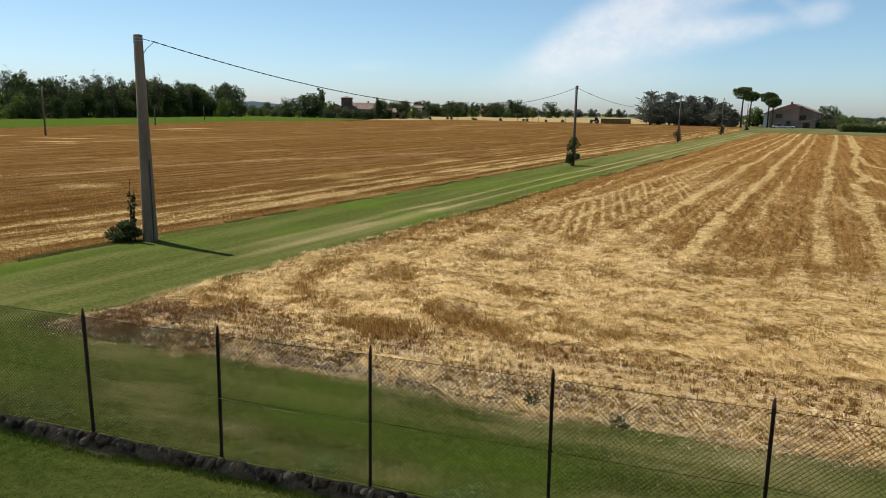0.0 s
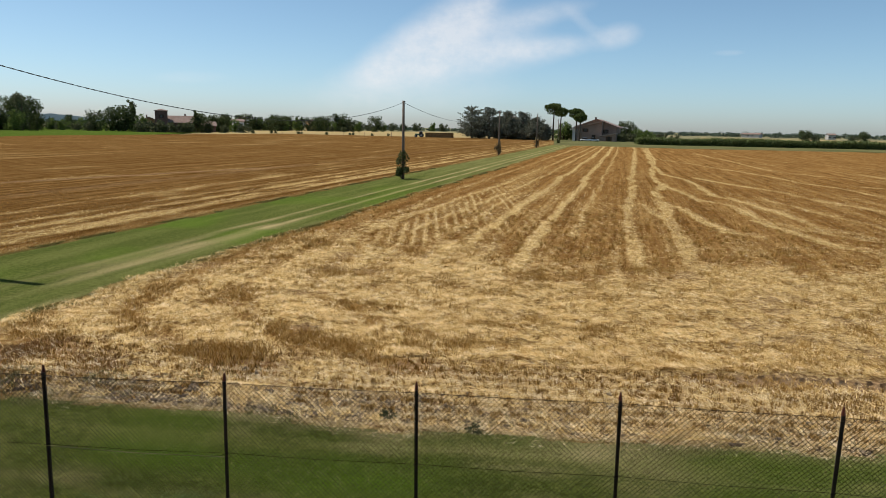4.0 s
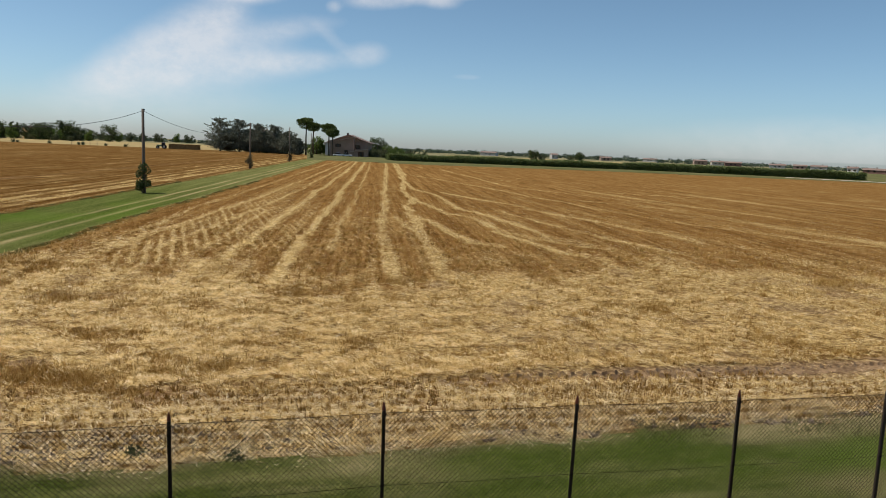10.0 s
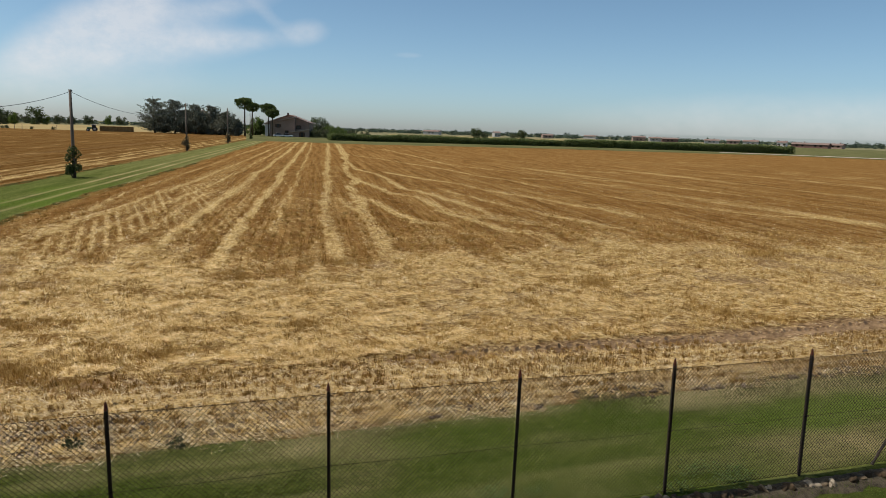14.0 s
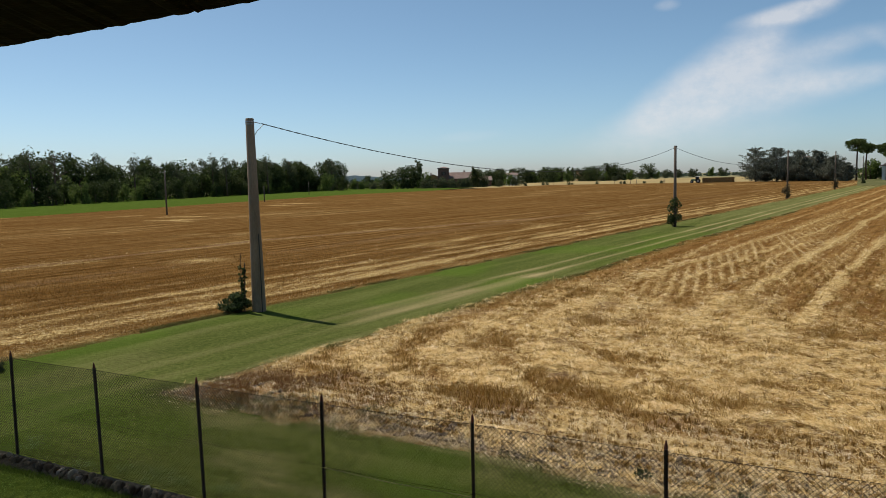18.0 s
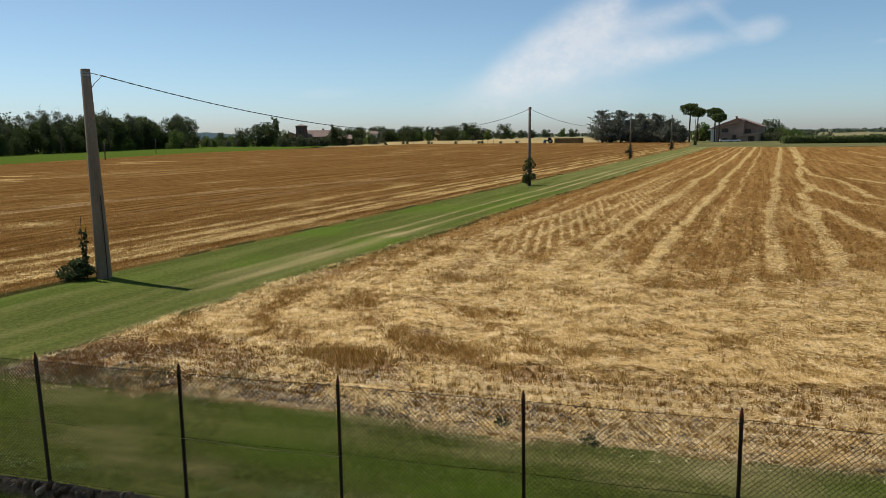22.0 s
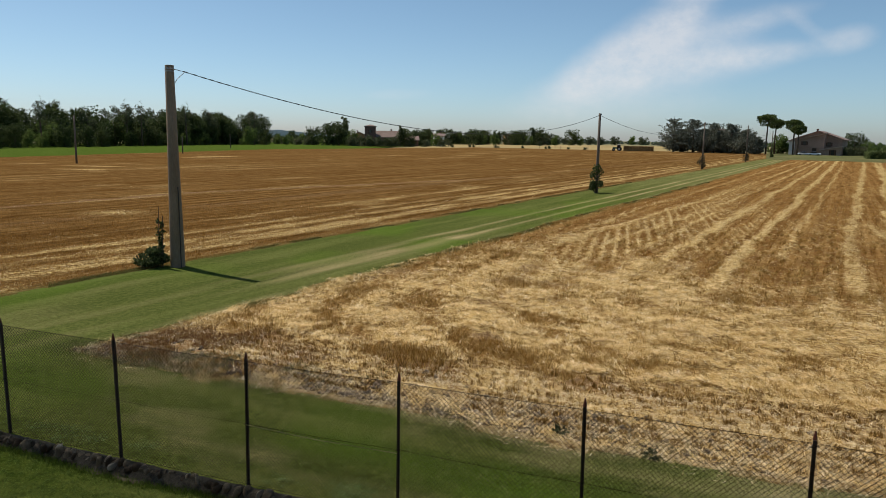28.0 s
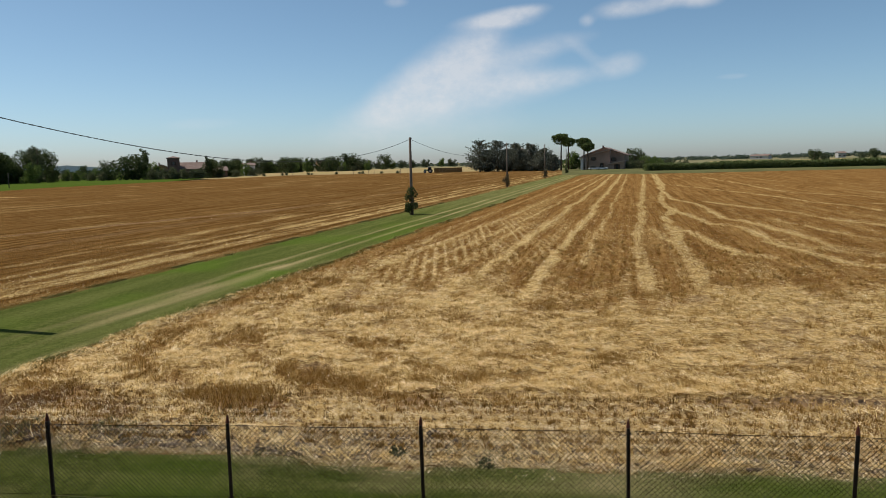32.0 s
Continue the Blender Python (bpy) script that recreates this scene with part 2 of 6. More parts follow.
M_STALK = blades("stubble_stalks", ((0.2, (0.14, 0.062, 0.009)), (0.8, (0.42, 0.23, 0.045))))
M_TUFT = blades("golden_stubble_tufts", ((0.15, (0.17, 0.085, 0.018)), (0.55, (0.46, 0.28, 0.075)), (0.9, (0.84, 0.63, 0.26))))
M_BLADE = blades("grass_blades", ((0.15, (0.038, 0.056, 0.008)), (0.7, (0.122, 0.152, 0.033)), (0.92, (0.32, 0.28, 0.13))), 0.35)
M_TBLADE = blades("track_blades", ((0.15, (0.042, 0.064, 0.008)), (0.7, (0.120, 0.158, 0.028)), (0.92, (0.26, 0.24, 0.09))), 0.35)
M_GBLADE = blades("garden_blades", ((0.15, (0.030, 0.056, 0.006)), (0.85, (0.105, 0.155, 0.024))), 0.35)
M_CLOVER = blades("clover_leaves", ((0.2, (0.06, 0.10, 0.025)), (0.8, (0.16, 0.21, 0.07))), 0.3)
M_EDGE = blades("edge_grass", ((0.2, (0.075, 0.080, 0.020)), (0.8, (0.24, 0.22, 0.075))), 0.35)
M_WEED = blades("weeds", ((0.2, (0.07, 0.085, 0.03)), (0.8, (0.30, 0.28, 0.13))))
M_DRYWEED = blades("dry_weeds", ((0.2, (0.12, 0.058, 0.018)), (0.8, (0.38, 0.22, 0.085))))
M_CONC = mottled("weathered_concrete", (0.16, 0.120, 0.080), (0.29, 0.222, 0.155), 1.5, 30, relief=0.4, stretch=(1, 1, 0.25))
M_POLEWOOD = mottled("grey_pole_wood", (0.09, 0.07, 0.055), (0.17, 0.14, 0.11), 2.0, 30, stretch=(1, 1, 0.15))
M_IRON = mottled("rusty_dark_iron", (0.018, 0.014, 0.013), (0.05, 0.028, 0.022), 6, 60, 0.65, 0.4, 0.2)
M_CAP = mottled("red_rusty_iron", (0.055, 0.014, 0.010), (0.12, 0.035, 0.022), 9, 60, 0.6, 0.3, 0.2)
M_WIRE = mottled("dark_wire", (0.018, 0.015, 0.012), (0.048, 0.040, 0.032), 8, 90, 0.9, 0.05, 0.1)
M_YWIRE = mottled("yellowed_wire", (0.20, 0.17, 0.07), (0.30, 0.26, 0.12), 8, 90, 0.6, 0.4, 0.1)
M_CABLE = mottled("black_cable", (0.012, 0.012, 0.013), (0.035, 0.035, 0.035), 3, 30, 0.6, 0.4, 0.1)
M_STEEL = mottled("dull_steel", (0.25, 0.25, 0.25), (0.40, 0.40, 0.40), 5, 50, 0.45, 0.5, 0.1, 0.8)
M_BARK = mottled("bark", (0.05, 0.037, 0.025), (0.14, 0.105, 0.075), 1.5, 14, relief=0.6)
# tones a little lighter and greyer, painting in haze over the far trees
M_LEAF = foliage("broad_leaves", (0.024, 0.041, 0.015), (0.090, 0.116, 0.042))
M_WOOD = foliage("wood_leaves", (0.017, 0.032, 0.010), (0.080, 0.108, 0.034))
M_LEAF2 = foliage("light_leaves", (0.050, 0.090, 0.020), (0.150, 0.205, 0.055), 0.5)
M_LEAF3 = foliage("greyish_leaves", (0.045, 0.062, 0.032), (0.115, 0.130, 0.065))
M_TWIG = foliage("brownish_shoots", (0.050, 0.046, 0.026), (0.125, 0.105, 0.062))
M_CEDAR = foliage("cedar_needles", (0.064, 0.074, 0.058), (0.185, 0.200, 0.150), 0.25)
M_PINE = foliage("pine_needles", (0.035, 0.058, 0.016), (0.115, 0.155, 0.045), 0.3)
M_CORN = foliage("crop_leaves", (0.052, 0.078, 0.027), (0.150, 0.188, 0.068), 0.3)
M_STONE = mottled("field_stone", (0.07, 0.053, 0.032), (0.22, 0.170, 0.108), 3, 25, relief=0.5)
M_STONE2 = mottled("dark_field_stone", (0.030, 0.021, 0.011), (0.09, 0.062, 0.036), 3, 25, relief=0.5)
M_STONE3 = mottled("pale_field_stone", (0.16, 0.130, 0.09), (0.36, 0.31, 0.23), 3, 25, relief=0.5)
M_EARTH = mottled("bare_earth", SOIL_D, SOIL_L, 2, 20, relief=0.5)
M_CLOD = mottled("dry_grey_clods", (0.085, 0.062, 0.040), (0.25, 0.195, 0.135), 4, 30, relief=0.5)
M_EARTHROAD = mottled("pale_road_dust", (0.38, 0.33, 0.26), (0.52, 0.46, 0.37), 0.4, 4)
# dark soil, darkened further to paint in the shade below the kerb stones
M_DARKEARTH = mottled("dark_earth_with_shade", (0.022, 0.018, 0.011), (0.110, 0.092, 0.060), 9, 45, relief=0.9)
M_ROOF = mottled("terracotta_tiles", (0.15, 0.105, 0.085), (0.25, 0.185, 0.155), 0.6, 5)
M_BRICK = mottled("red_brick", (0.13, 0.072, 0.058), (0.19, 0.11, 0.09), 0.5, 5)
M_PINK = mottled("faded_brick_plaster", (0.25, 0.175, 0.135), (0.35, 0.255, 0.20), 0.4, 4)
M_OCHRE = mottled("ochre_plaster", (0.42, 0.25, 0.12), (0.52, 0.33, 0.17), 0.4, 4)
M_WHITE = mottled("whitewash", (0.62, 0.60, 0.56), (0.78, 0.76, 0.72), 0.5, 5)
M_FARWALL = mottled("greyed_plaster", (0.36, 0.34, 0.31), (0.48, 0.46, 0.42), 0.4, 4)
M_DARKWOOD = mottled("dark_brown_wood", (0.018, 0.012, 0.007), (0.05, 0.034, 0.02), 3, 40, stretch=(0.2, 1, 1))
M_SHUTTER = mottled("brown_shutter", (0.05, 0.03, 0.02), (0.10, 0.06, 0.04), 2, 20)
M_BALE = mottled("straw_bales", (0.16, 0.10, 0.04), (0.30, 0.20, 0.08), 1.2, 12)
M_PAINTG = mottled("green_machine_paint", (0.04, 0.10, 0.04), (0.07, 0.15, 0.06), 2, 20, 0.4, 0.5, 0.05)
M_TYRE = mottled("tyre_rubber", (0.015, 0.015, 0.015), (0.035, 0.033, 0.03), 5, 40, 0.8)
M_CAR = mottled("white_car_paint", (0.74, 0.74, 0.74), (0.84, 0.84, 0.84), 1, 10, 0.3, 0.5, 0.02)
# pale blue-grey base: the haze of distance is painted into the hills' colour
M_HILL = mottled("haze_tinted_hill", (0.40, 0.47, 0.51), (0.46, 0.53, 0.56), 0.004, 0.03, relief=0.0)
# leaf tones lifted and blued: distance haze put into the colour
M_FARTREE = foliage("haze_tinted_trees", (0.055, 0.080, 0.060), (0.10, 0.135, 0.09), 0.2)


def glass_material():
    m, nt, b = material("window_glass", 0.06, 0.5)
    b.inputs["Base Color"].default_value = (0.02, 0.024, 0.028, 1)
    return m


M_GLASS = glass_material()

# ---- mesh helpers ----
def mesh_object(name, verts, faces, mat, parent=None, label="", smooth=False):
    me = bpy.data.meshes.new(name)
    if isinstance(verts, list):
        me.from_pydata(verts, [], faces)
    else:
        faces = np.asarray(faces)
        m, k = faces.shape
        me.vertices.add(len(verts))
        me.vertices.foreach_set("co", np.ascontiguousarray(verts, np.float32).ravel())
        me.loops.add(m * k)
        me.loops.foreach_set("vertex_index", faces.astype(np.int32).ravel())
        me.polygons.add(m)
        me.polygons.foreach_set("loop_start", np.arange(0, m * k, k, dtype=np.int32))
        me.update(calc_edges=True)
    me.materials.append(mat)
    if smooth:
        me.shade_smooth()
    ob = new(name, me)
    ob.parent = parent
    if label:
        ob["label"] = label
    return ob


def part(name, bm, mat, parent=None, label="", smooth=False):
    me = bpy.data.meshes.new(name)
    bm.normal_update()
    bm.to_mesh(me)
    bm.free()
    me.materials.append(mat)
    if smooth:
        me.shade_smooth()
    ob = new(name, me)
    ob.parent = parent
    if label:
        ob["label"] = label
    return ob


def thing(name, x, y, z, turn, label, category, group="", kind=""):
    e = new(name)
    e.matrix_world = pose(x, y, z, 0, 0, turn)
    return tagged(e, label, category, group, kind)


def box(bm, x0, x1, y0, y1, z0, z1, bevel=0.0):
    r = bmesh.ops.create_cube(bm, size=1.0, matrix=Matrix.Translation(((x0 + x1) / 2, (y0 + y1) / 2, (z0 + z1) / 2)) @ Matrix.Diagonal((x1 - x0, y1 - y0, z1 - z0, 1)))
    if bevel:
        es = list({e for v in r["verts"] for e in v.link_edges})
        bmesh.ops.bevel(bm, geom=es, offset=bevel, segments=1, affect="EDGES")
    return bm


def tube(bm, points, radii, sides=8, cap=True):
    """A tapered tube along a run of points."""
    rings = []
    pts = [Vector(p) for p in points]
    for i, p in enumerate(pts):
        d = (pts[min(i + 1, len(pts) - 1)] - pts[max(i - 1, 0)]).normalized()
        a = d.cross(Vector((0.31, 0.95, 0.07))).normalized()
        b = d.cross(a)
        r = radii[i] if isinstance(radii, (list, tuple)) else radii
        rings.append([bm.verts.new(p + (a * math.cos(2 * math.pi * k / sides) + b * math.sin(2 * math.pi * k / sides)) * r) for k in range(sides)])
    for q, s in zip(rings, rings[1:]):
        for k in range(sides):
            bm.faces.new((q[k], q[(k + 1) % sides], s[(k + 1) % sides], s[k]))
    if cap:
        bm.faces.new(rings[0][::-1])
        bm.faces.new(rings[-1])
    return bm


def hashed(ix, iy, seed):
    h = (ix * 374761393 + iy * 668265263 + seed * 982451653) & 0x7FFFFFFF
    h = ((h ^ (h >> 13)) * 1274126177) & 0x7FFFFFFF
    return ((h ^ (h >> 16)) & 0xFFFF) / 65535.0


def vnoise(x, y, scale, seed=0):
    """Smooth value noise of numpy arrays, 0 to 1."""
    x, y = np.asarray(x, float) * scale + 1000, np.asarray(y, float) * scale + 1000
    ix, iy = np.floor(x).astype(np.int64), np.floor(y).astype(np.int64)
    fx, fy = x - ix, y - iy
    fx, fy = fx * fx * (3 - 2 * fx), fy * fy * (3 - 2 * fy)
    a, b = hashed(ix, iy, seed), hashed(ix + 1, iy, seed)
    c, d = hashed(ix, iy + 1, seed), hashed(ix + 1, iy + 1, seed)
    return (a * (1 - fx) + b * fx) * (1 - fy) + (c * (1 - fx) + d * fx) * fy


def smooth(a, b, x):
    t = np.clip((x - a) / (b - a), 0, 1)
    return t * t * (3 - 2 * t)


def bell(x, mid, half):
    return np.exp(-(((x - mid) / half) ** 2))


# ---- the plan: u runs across the farm track, v along it ----
TURN = radians(22.2)
CT, ST = math.cos(TURN), math.sin(TURN)


def to_uv(x, y):
    return CT * x - ST * y, ST * x + CT * y


def to_xy(u, v):
    return CT * u + ST * v, -ST * u + CT * v


def polar(az, r):
    return r * math.sin(radians(az)), r * math.cos(radians(az))


def lawn_gap(x, y):
    """Distance beyond the edge of the mown strip outside the fence."""
    bend = np.interp(x, (-7, 2.5, 6, 12, 20), (-0.15, -0.10, 0.05, 0.28, 0.45))
    return 0.275 * x + 0.962 * y - 9.15 - bend + 0.22 * (vnoise(x, y, 0.5, 3) - 0.5) + 0.3 * (vnoise(x, y, 1.7, 4) - 0.5) + 0.16 * (vnoise(x, y, 5.0, 10) - 0.5)


TRACK_R, TRACK_L = -12.4, -18.3
def track_edge(x, y):
    """The track's ragged edge on the near field's side, across."""
    return TRACK_R + 0.55 * (vnoise(x, y, 0.45, 8) - 0.5) + 0.4 * (vnoise(x, y, 1.6, 7) - 0.5)


SWATHS = []


def swath(half, strength, *line):
    """A windrow of straw: its run as (across, along) points, nearest first."""
    SWATHS.append((half, strength, [p[1] for p in line], [p[0] for p in line]))


# the field's windrows, from the track outwards
swath(0.17, 0.85, (-10.4, 20), (-10.5, 32), (-10.6, 45), (-10.7, 60), (-10.2, 120), (-9.0, 240))
swath(0.34, 0.80, (-9.6, 26), (-9.8, 31), (-9.1, 35))
swath(0.20, 0.90, (-9.5, 29), (-9.2, 35), (-8.85, 42.7), (-8.5, 52), (-8.3, 66), (-7.6, 120), (-6.6, 240))
swath(0.22, 0.85, (-7.9, 27.4), (-7.65, 35), (-7.2, 42.4), (-6.85, 52), (-6.6, 66), (-6.0, 120), (-5.3, 240))
swath(0.18, 0.80, (-6.6, 27.8), (-6.4, 33), (-6.5, 40), (-6.1, 47))
swath(0.40, 1.05, (-5.1, 20), (-5.2, 33), (-4.9, 61), (-4.4, 104), (-4.2, 250))
swath(0.42, 1.10, (-3.1, 20), (-3.0, 34), (-2.8, 75), (-2.2, 151), (-1.9, 250))
swath(0.22, 0.70, (-1.7, 28), (-1.5, 52), (-0.9, 133), (-0.4, 250))
swath(0.48, 0.75, (0.7, 20), (0.5, 37), (1.0, 63), (1.9, 108), (3.0, 166), (3.6, 250))
swath(0.50, 0.95, (2.5, 20), (2.4, 34), (2.2, 46), (2.3, 51), (3.2, 57), (2.8, 68), (3.6, 84), (4.9, 138), (5.8, 250))
swath(0.40, 1.05, (4.8, 45.5), (4.3, 50.7), (2.9, 61.4))
swath(0.40, 1.00, (6.9, 47.5), (6.1, 49.0), (6.0, 56.6), (5.6, 65.5), (3.9, 72.8), (3.9, 88), (5.0, 120), (7.2, 250))
swath(0.36, 0.95, (10.1, 32.7), (8.8, 34.2), (8.2, 39.5), (7.6, 42.2), (6.9, 47.8))
swath(0.34, 0.90, (10.4, 30.5), (8.6, 32.3), (7.5, 34.7), (6.6, 37.0), (5.9, 43.9), (4.8, 45.6))
swath(0.30, 0.75, (2.4, 25.8), (2.5, 31.1), (2.2, 35.4), (1.3, 41.8))
swath(0.38, 1.00, (5.4, 30.8), (4.5, 31.5), (4.0, 34.1), (3.5, 37.1), (2.3, 44.5))
swath(0.36, 1.00, (16.5, 35.1), (16.0, 37.5), (15.0, 39.2), (14.5, 42.5), (13.5, 45.8), (12.4, 48.4), (11.7, 52.4), (10.8, 56.5), (9.1, 60.5), (6.5, 69))
swath(0.26, 0.80, (28.5, 33), (24.4, 36), (20.5, 43.8), (19.7, 47.4), (18.3, 51.4), (17.2, 56.2), (16.5, 62.2), (14.9, 66.8), (14.2, 74.5), (12.0, 84.7), (8.7, 101), (5.2, 113))
swath(0.28, 0.80, (13.6, 28.9), (12.9, 31.4), (11.8, 33.7), (11.3, 36.6), (10.6, 39.7), (9.8, 43.8), (8.7, 49.6))
swath(0.36, 1.00, (9.5, 27.5), (8.6, 28.6), (7.8, 30.1), (7.1, 32.9), (6.3, 36.2))
swath(0.24, 0.65, (21.0, 61.8), (18.7, 64.4))
swath(0.24, 0.60, (35.3, 75.8), (26.9, 80.2))
swath(0.24, 0.65, (26.0, 55.6), (21.9, 60.2))
swath(0.30, 0.60, (19.7, 101), (16.4, 110))
swath(0.30, 0.75, (31.5, 48), (29.5, 58), (24.5, 67), (16.6, 84), (14.0, 150))
swath(0.18, 0.50, (30.5, 41), (26.8, 45), (23.0, 52))
swath(0.20, 0.45, (72.0, 106), (64.5, 113), (48.0, 128))
swath(0.18, 0.40, (46.0, 74), (38.0, 84), (22.0, 118), (18.0, 180))
swath(0.15, 0.40, (36.0, 38), (33.0, 41), (30.0, 46))


def crisp(x, mid, half):
    """A strip with a full middle and short sides."""
    return smooth(1.45, 0.75, np.abs(x - mid) / half)


def corner_depth(a, b):
    """Rounded distance from the field's near corner."""
    return 11.0 - np.hypot(np.maximum(11.0 - a, 0), np.maximum(11.0 - b, 0))


# patches of the headland: bearing, distance, half width across and along the bearing
STANDING = ((-27.9, 14.3, 1.7, 1.1), (-8.8, 17.6, 0.7, 0.9), (-10.6, 15.1, 0.6, 0.45), (-3.9, 13.9, 0.7, 0.7), (3.5, 13.1, 2.0, 0.42), (-10.0, 12.8, 0.74, 0.55), (-0.9, 19.6, 0.4, 0.9), (-0.9, 24.4, 0.9, 1.0),
            (17.9, 21.0, 1.5, 1.0), (1.6, 15.9, 0.6, 0.6), (-5.5, 22.0, 0.8, 0.7), (44.8, 19.7, 0.4, 0.6), (56.7, 17.7, 1.5, 0.24), (33.7, 12.1, 0.65, 0.36), (37.2, 26.2, 1.1, 1.5), (57.3, 28.0, 0.9, 1.8), (21.0, 14.4, 0.35, 0.28), (15.8, 19.7, 0.8, 0.8), (28.9, 26.0, 1.0, 2.4))
BARE = ((35.0, 19.3, 0.65, 0.25), (16.2, 12.1, 0.9, 0.2), (8.5, 12.0, 1.2, 0.3), (-2.5, 14.5, 0.5, 0.4), (55.4, 22.2, 1.0, 0.5))
PALE = ((7.1, 20.4, 0.9, 0.9), (32.2, 22.1, 1.1, 1.4), (3.2, 29.8, 0.5, 1.5), (-5.2, 19.9, 1.1, 1.5), (-15.2, 12.4, 0.8, 0.4), (-9.1, 13.8, 0.7, 0.35), (-20.2, 15.7, 0.6, 0.7))


def spots(x, y, places):
    """1 inside the given patches, with ragged rims."""
    out = np.zeros(x.shape)
    on = np.hypot(x, y) < 34
    px, py = x[on], y[on]
    rag = 0.8 * (vnoise(px, py, 1.5, 96) - 0.5) + 0.7 * (vnoise(px, py, 4.0, 97) - 0.5)
    best = np.zeros(px.shape)
    for az, r, across, along in places:
        cx, cy = polar(az, r)
        sa, ca = math.sin(radians(az)), math.cos(radians(az))
        q = np.hypot(((px - cx) * ca - (py - cy) * sa) / across, ((px - cx) * sa + (py - cy) * ca) / along)
        best = np.maximum(best, smooth(1.25, 0.7, q + rag))
    out[on] = best
    return out


def rut_line(x):
    """The tyre rut's middle, as distance from the field's edge line."""
    return np.interp(x, (2, 6, 9, 12.5, 15, 25), (2.62, 2.75, 2.95, 2.98, 3.18, 3.8))


def right_cover(x, y):
    """Straw, soil and weeds on the near field."""
    u, v = to_uv(x, y)
    b = lawn_gap(x, y)
    a = u - TRACK_R
    n1, n2, n3 = vnoise(x, y, 0.25, 11), vnoise(x, y, 0.9, 12), vnoise(x, y, 2.6, 13)
    # rounded distance from the corner, along which the harvester turned
    d = corner_depth(a, b)
    rows = np.zeros_like(x)
    uj = u + 0.28 * (vnoise(x, y, 2.6, 26) - 0.5) + 0.20 * (vnoise(x, y, 1.0, 27) - 0.5)
    shape = u.shape
    flat_u, flat_v, flat_rows = uj.ravel(), v.ravel(), rows.ravel()
    for i, (w, k, vs, us) in enumerate(SWATHS):
        mid = np.interp(flat_v, vs, us)
        slant = np.hypot(1.0, np.interp(flat_v + 1.0, vs, us) - np.interp(flat_v - 1.0, vs, us))
        on = np.nonzero((np.abs(flat_u - mid) < (2.2 * w + 0.4) * slant) & (flat_v > vs[0] - 3) & (flat_v < vs[-1] + 4))[0]
        q = flat_v[on]
        wob = 0.35 * (vnoise(q, q * 0 + i * 7.3, 0.11, 20) - 0.5) + 0.28 * (vnoise(q, q * 0 + i * 3.1, 0.45, 21) - 0.5)
        ends = smooth(vs[0] - 1.5, vs[0] + 0.5, q) * smooth(vs[-1] + 1.5, vs[-1] - 1.0, q)
        wide = w * slant[on] * (0.46 + 0.0014 * q) * (0.5 + 0.9 * vnoise(q, q * 0 + i, 0.22, 22))
        frayed = 0.55 + 0.65 * smooth(0.15, 0.7, vnoise(q, q * 0 + i * 1.7, 0.33, 23))
        flat_rows[on] = np.maximum(flat_rows[on], k * ends * crisp(flat_u[on], mid[on] + wob, wide) * frayed * (0.72 + 0.6 * vnoise(flat_u[on] * 1.5, q, 1.8, 29)))
    rows = flat_rows.reshape(shape)
    far = smooth(9, 20, u)
    rows = rows + far * 0.8 * smooth(0.70, 0.92, vnoise(u + 0.16 * v + 0.6 * n1, v * 0.03, 0.9, 24)) * (0.2 + 0.9 * vnoise(u, v, 0.12, 25)) * smooth(130, 60, v)
    rows = rows + 0.15 * smooth(0.55, 0.9, vnoise(u, v * 0.05, 2.2, 35)) * smooth(120, 50, v)
    # short cross bars left by the straw walker beside the track
    stroke = np.abs(((0.9917 * x - 0.1288 * y) / 0.43 + 0.5 * n1) % 1 - 0.5)
    zone = smooth(-9.3, -8.7, u) * smooth(-6.4, -6.8, u) * smooth(84, 66, v) * smooth(22, 25, v)
    zone = np.maximum(zone, 0.8 * smooth(-6.8, -6.4, u) * smooth(-3.3, -3.7, u) * smooth(56, 44, v) * smooth(26, 30, v))
    zone = np.maximum(zone, 0.5 * smooth(-2.9, -2.6, u) * smooth(0.2, -0.6, u) * smooth(46, 40, v) * smooth(26, 30, v))
    bars = smooth(0.21, 0.11, stroke) * zone * smooth(0.12, 0.45, vnoise(u * 1.6, v * 0.4, 1.0, 28))
    rows = np.maximum(rows, 0.78 * bars)
    front = np.interp(0.962 * x - 0.275 * y, (-12, -8, -7, -5.5, -4.7, -2.2, -0.8, 1.1, 2.7, 5.2, 8.2, 13.8, 17.7, 20.5, 30), (20, 19.5, 18, 14.5, 14.8, 15, 11.8, 10.4, 10.8, 13.6, 12.6, 14.5, 13.9, 12.9, 12.2))
    head = smooth(1.1, -1.1, b - front + 3.0 * (n1 - 0.5) + 3.6 * (vnoise(u * 1.6, v * 0.5, 0.9, 34) - 0.5) + 2.2 * (n3 - 0.5) + 1.6 * (n2 - 0.5))
    stand, bare, pale = spots(x, y, STANDING), spots(x, y, BARE), spots(x, y, PALE)
    bands = 0.5 + 0.5 * np.sin(d * 3.6 + 3.0 * n1 + 0.8)
    lanes = vnoise(d * 2.2, 0.18 * (a - b), 1.0, 36)
    swirl = 0.58 + 0.75 * (bands - 0.55) * smooth(11.0, 7.5, d) * smooth(7, -1, x) + 0.38 * (lanes - 0.5) + 0.26 * (n2 - 0.5) + 0.30 * (n3 - 0.5) + 0.10 * smooth(3.5, 6, b) + 0.12 * smooth(1, 9, x)
    swirl = swirl - 0.30 * smooth(0.60, 0.78, vnoise(x, y, 1.7, 32)) - 0.45 * stand + 0.40 * pale
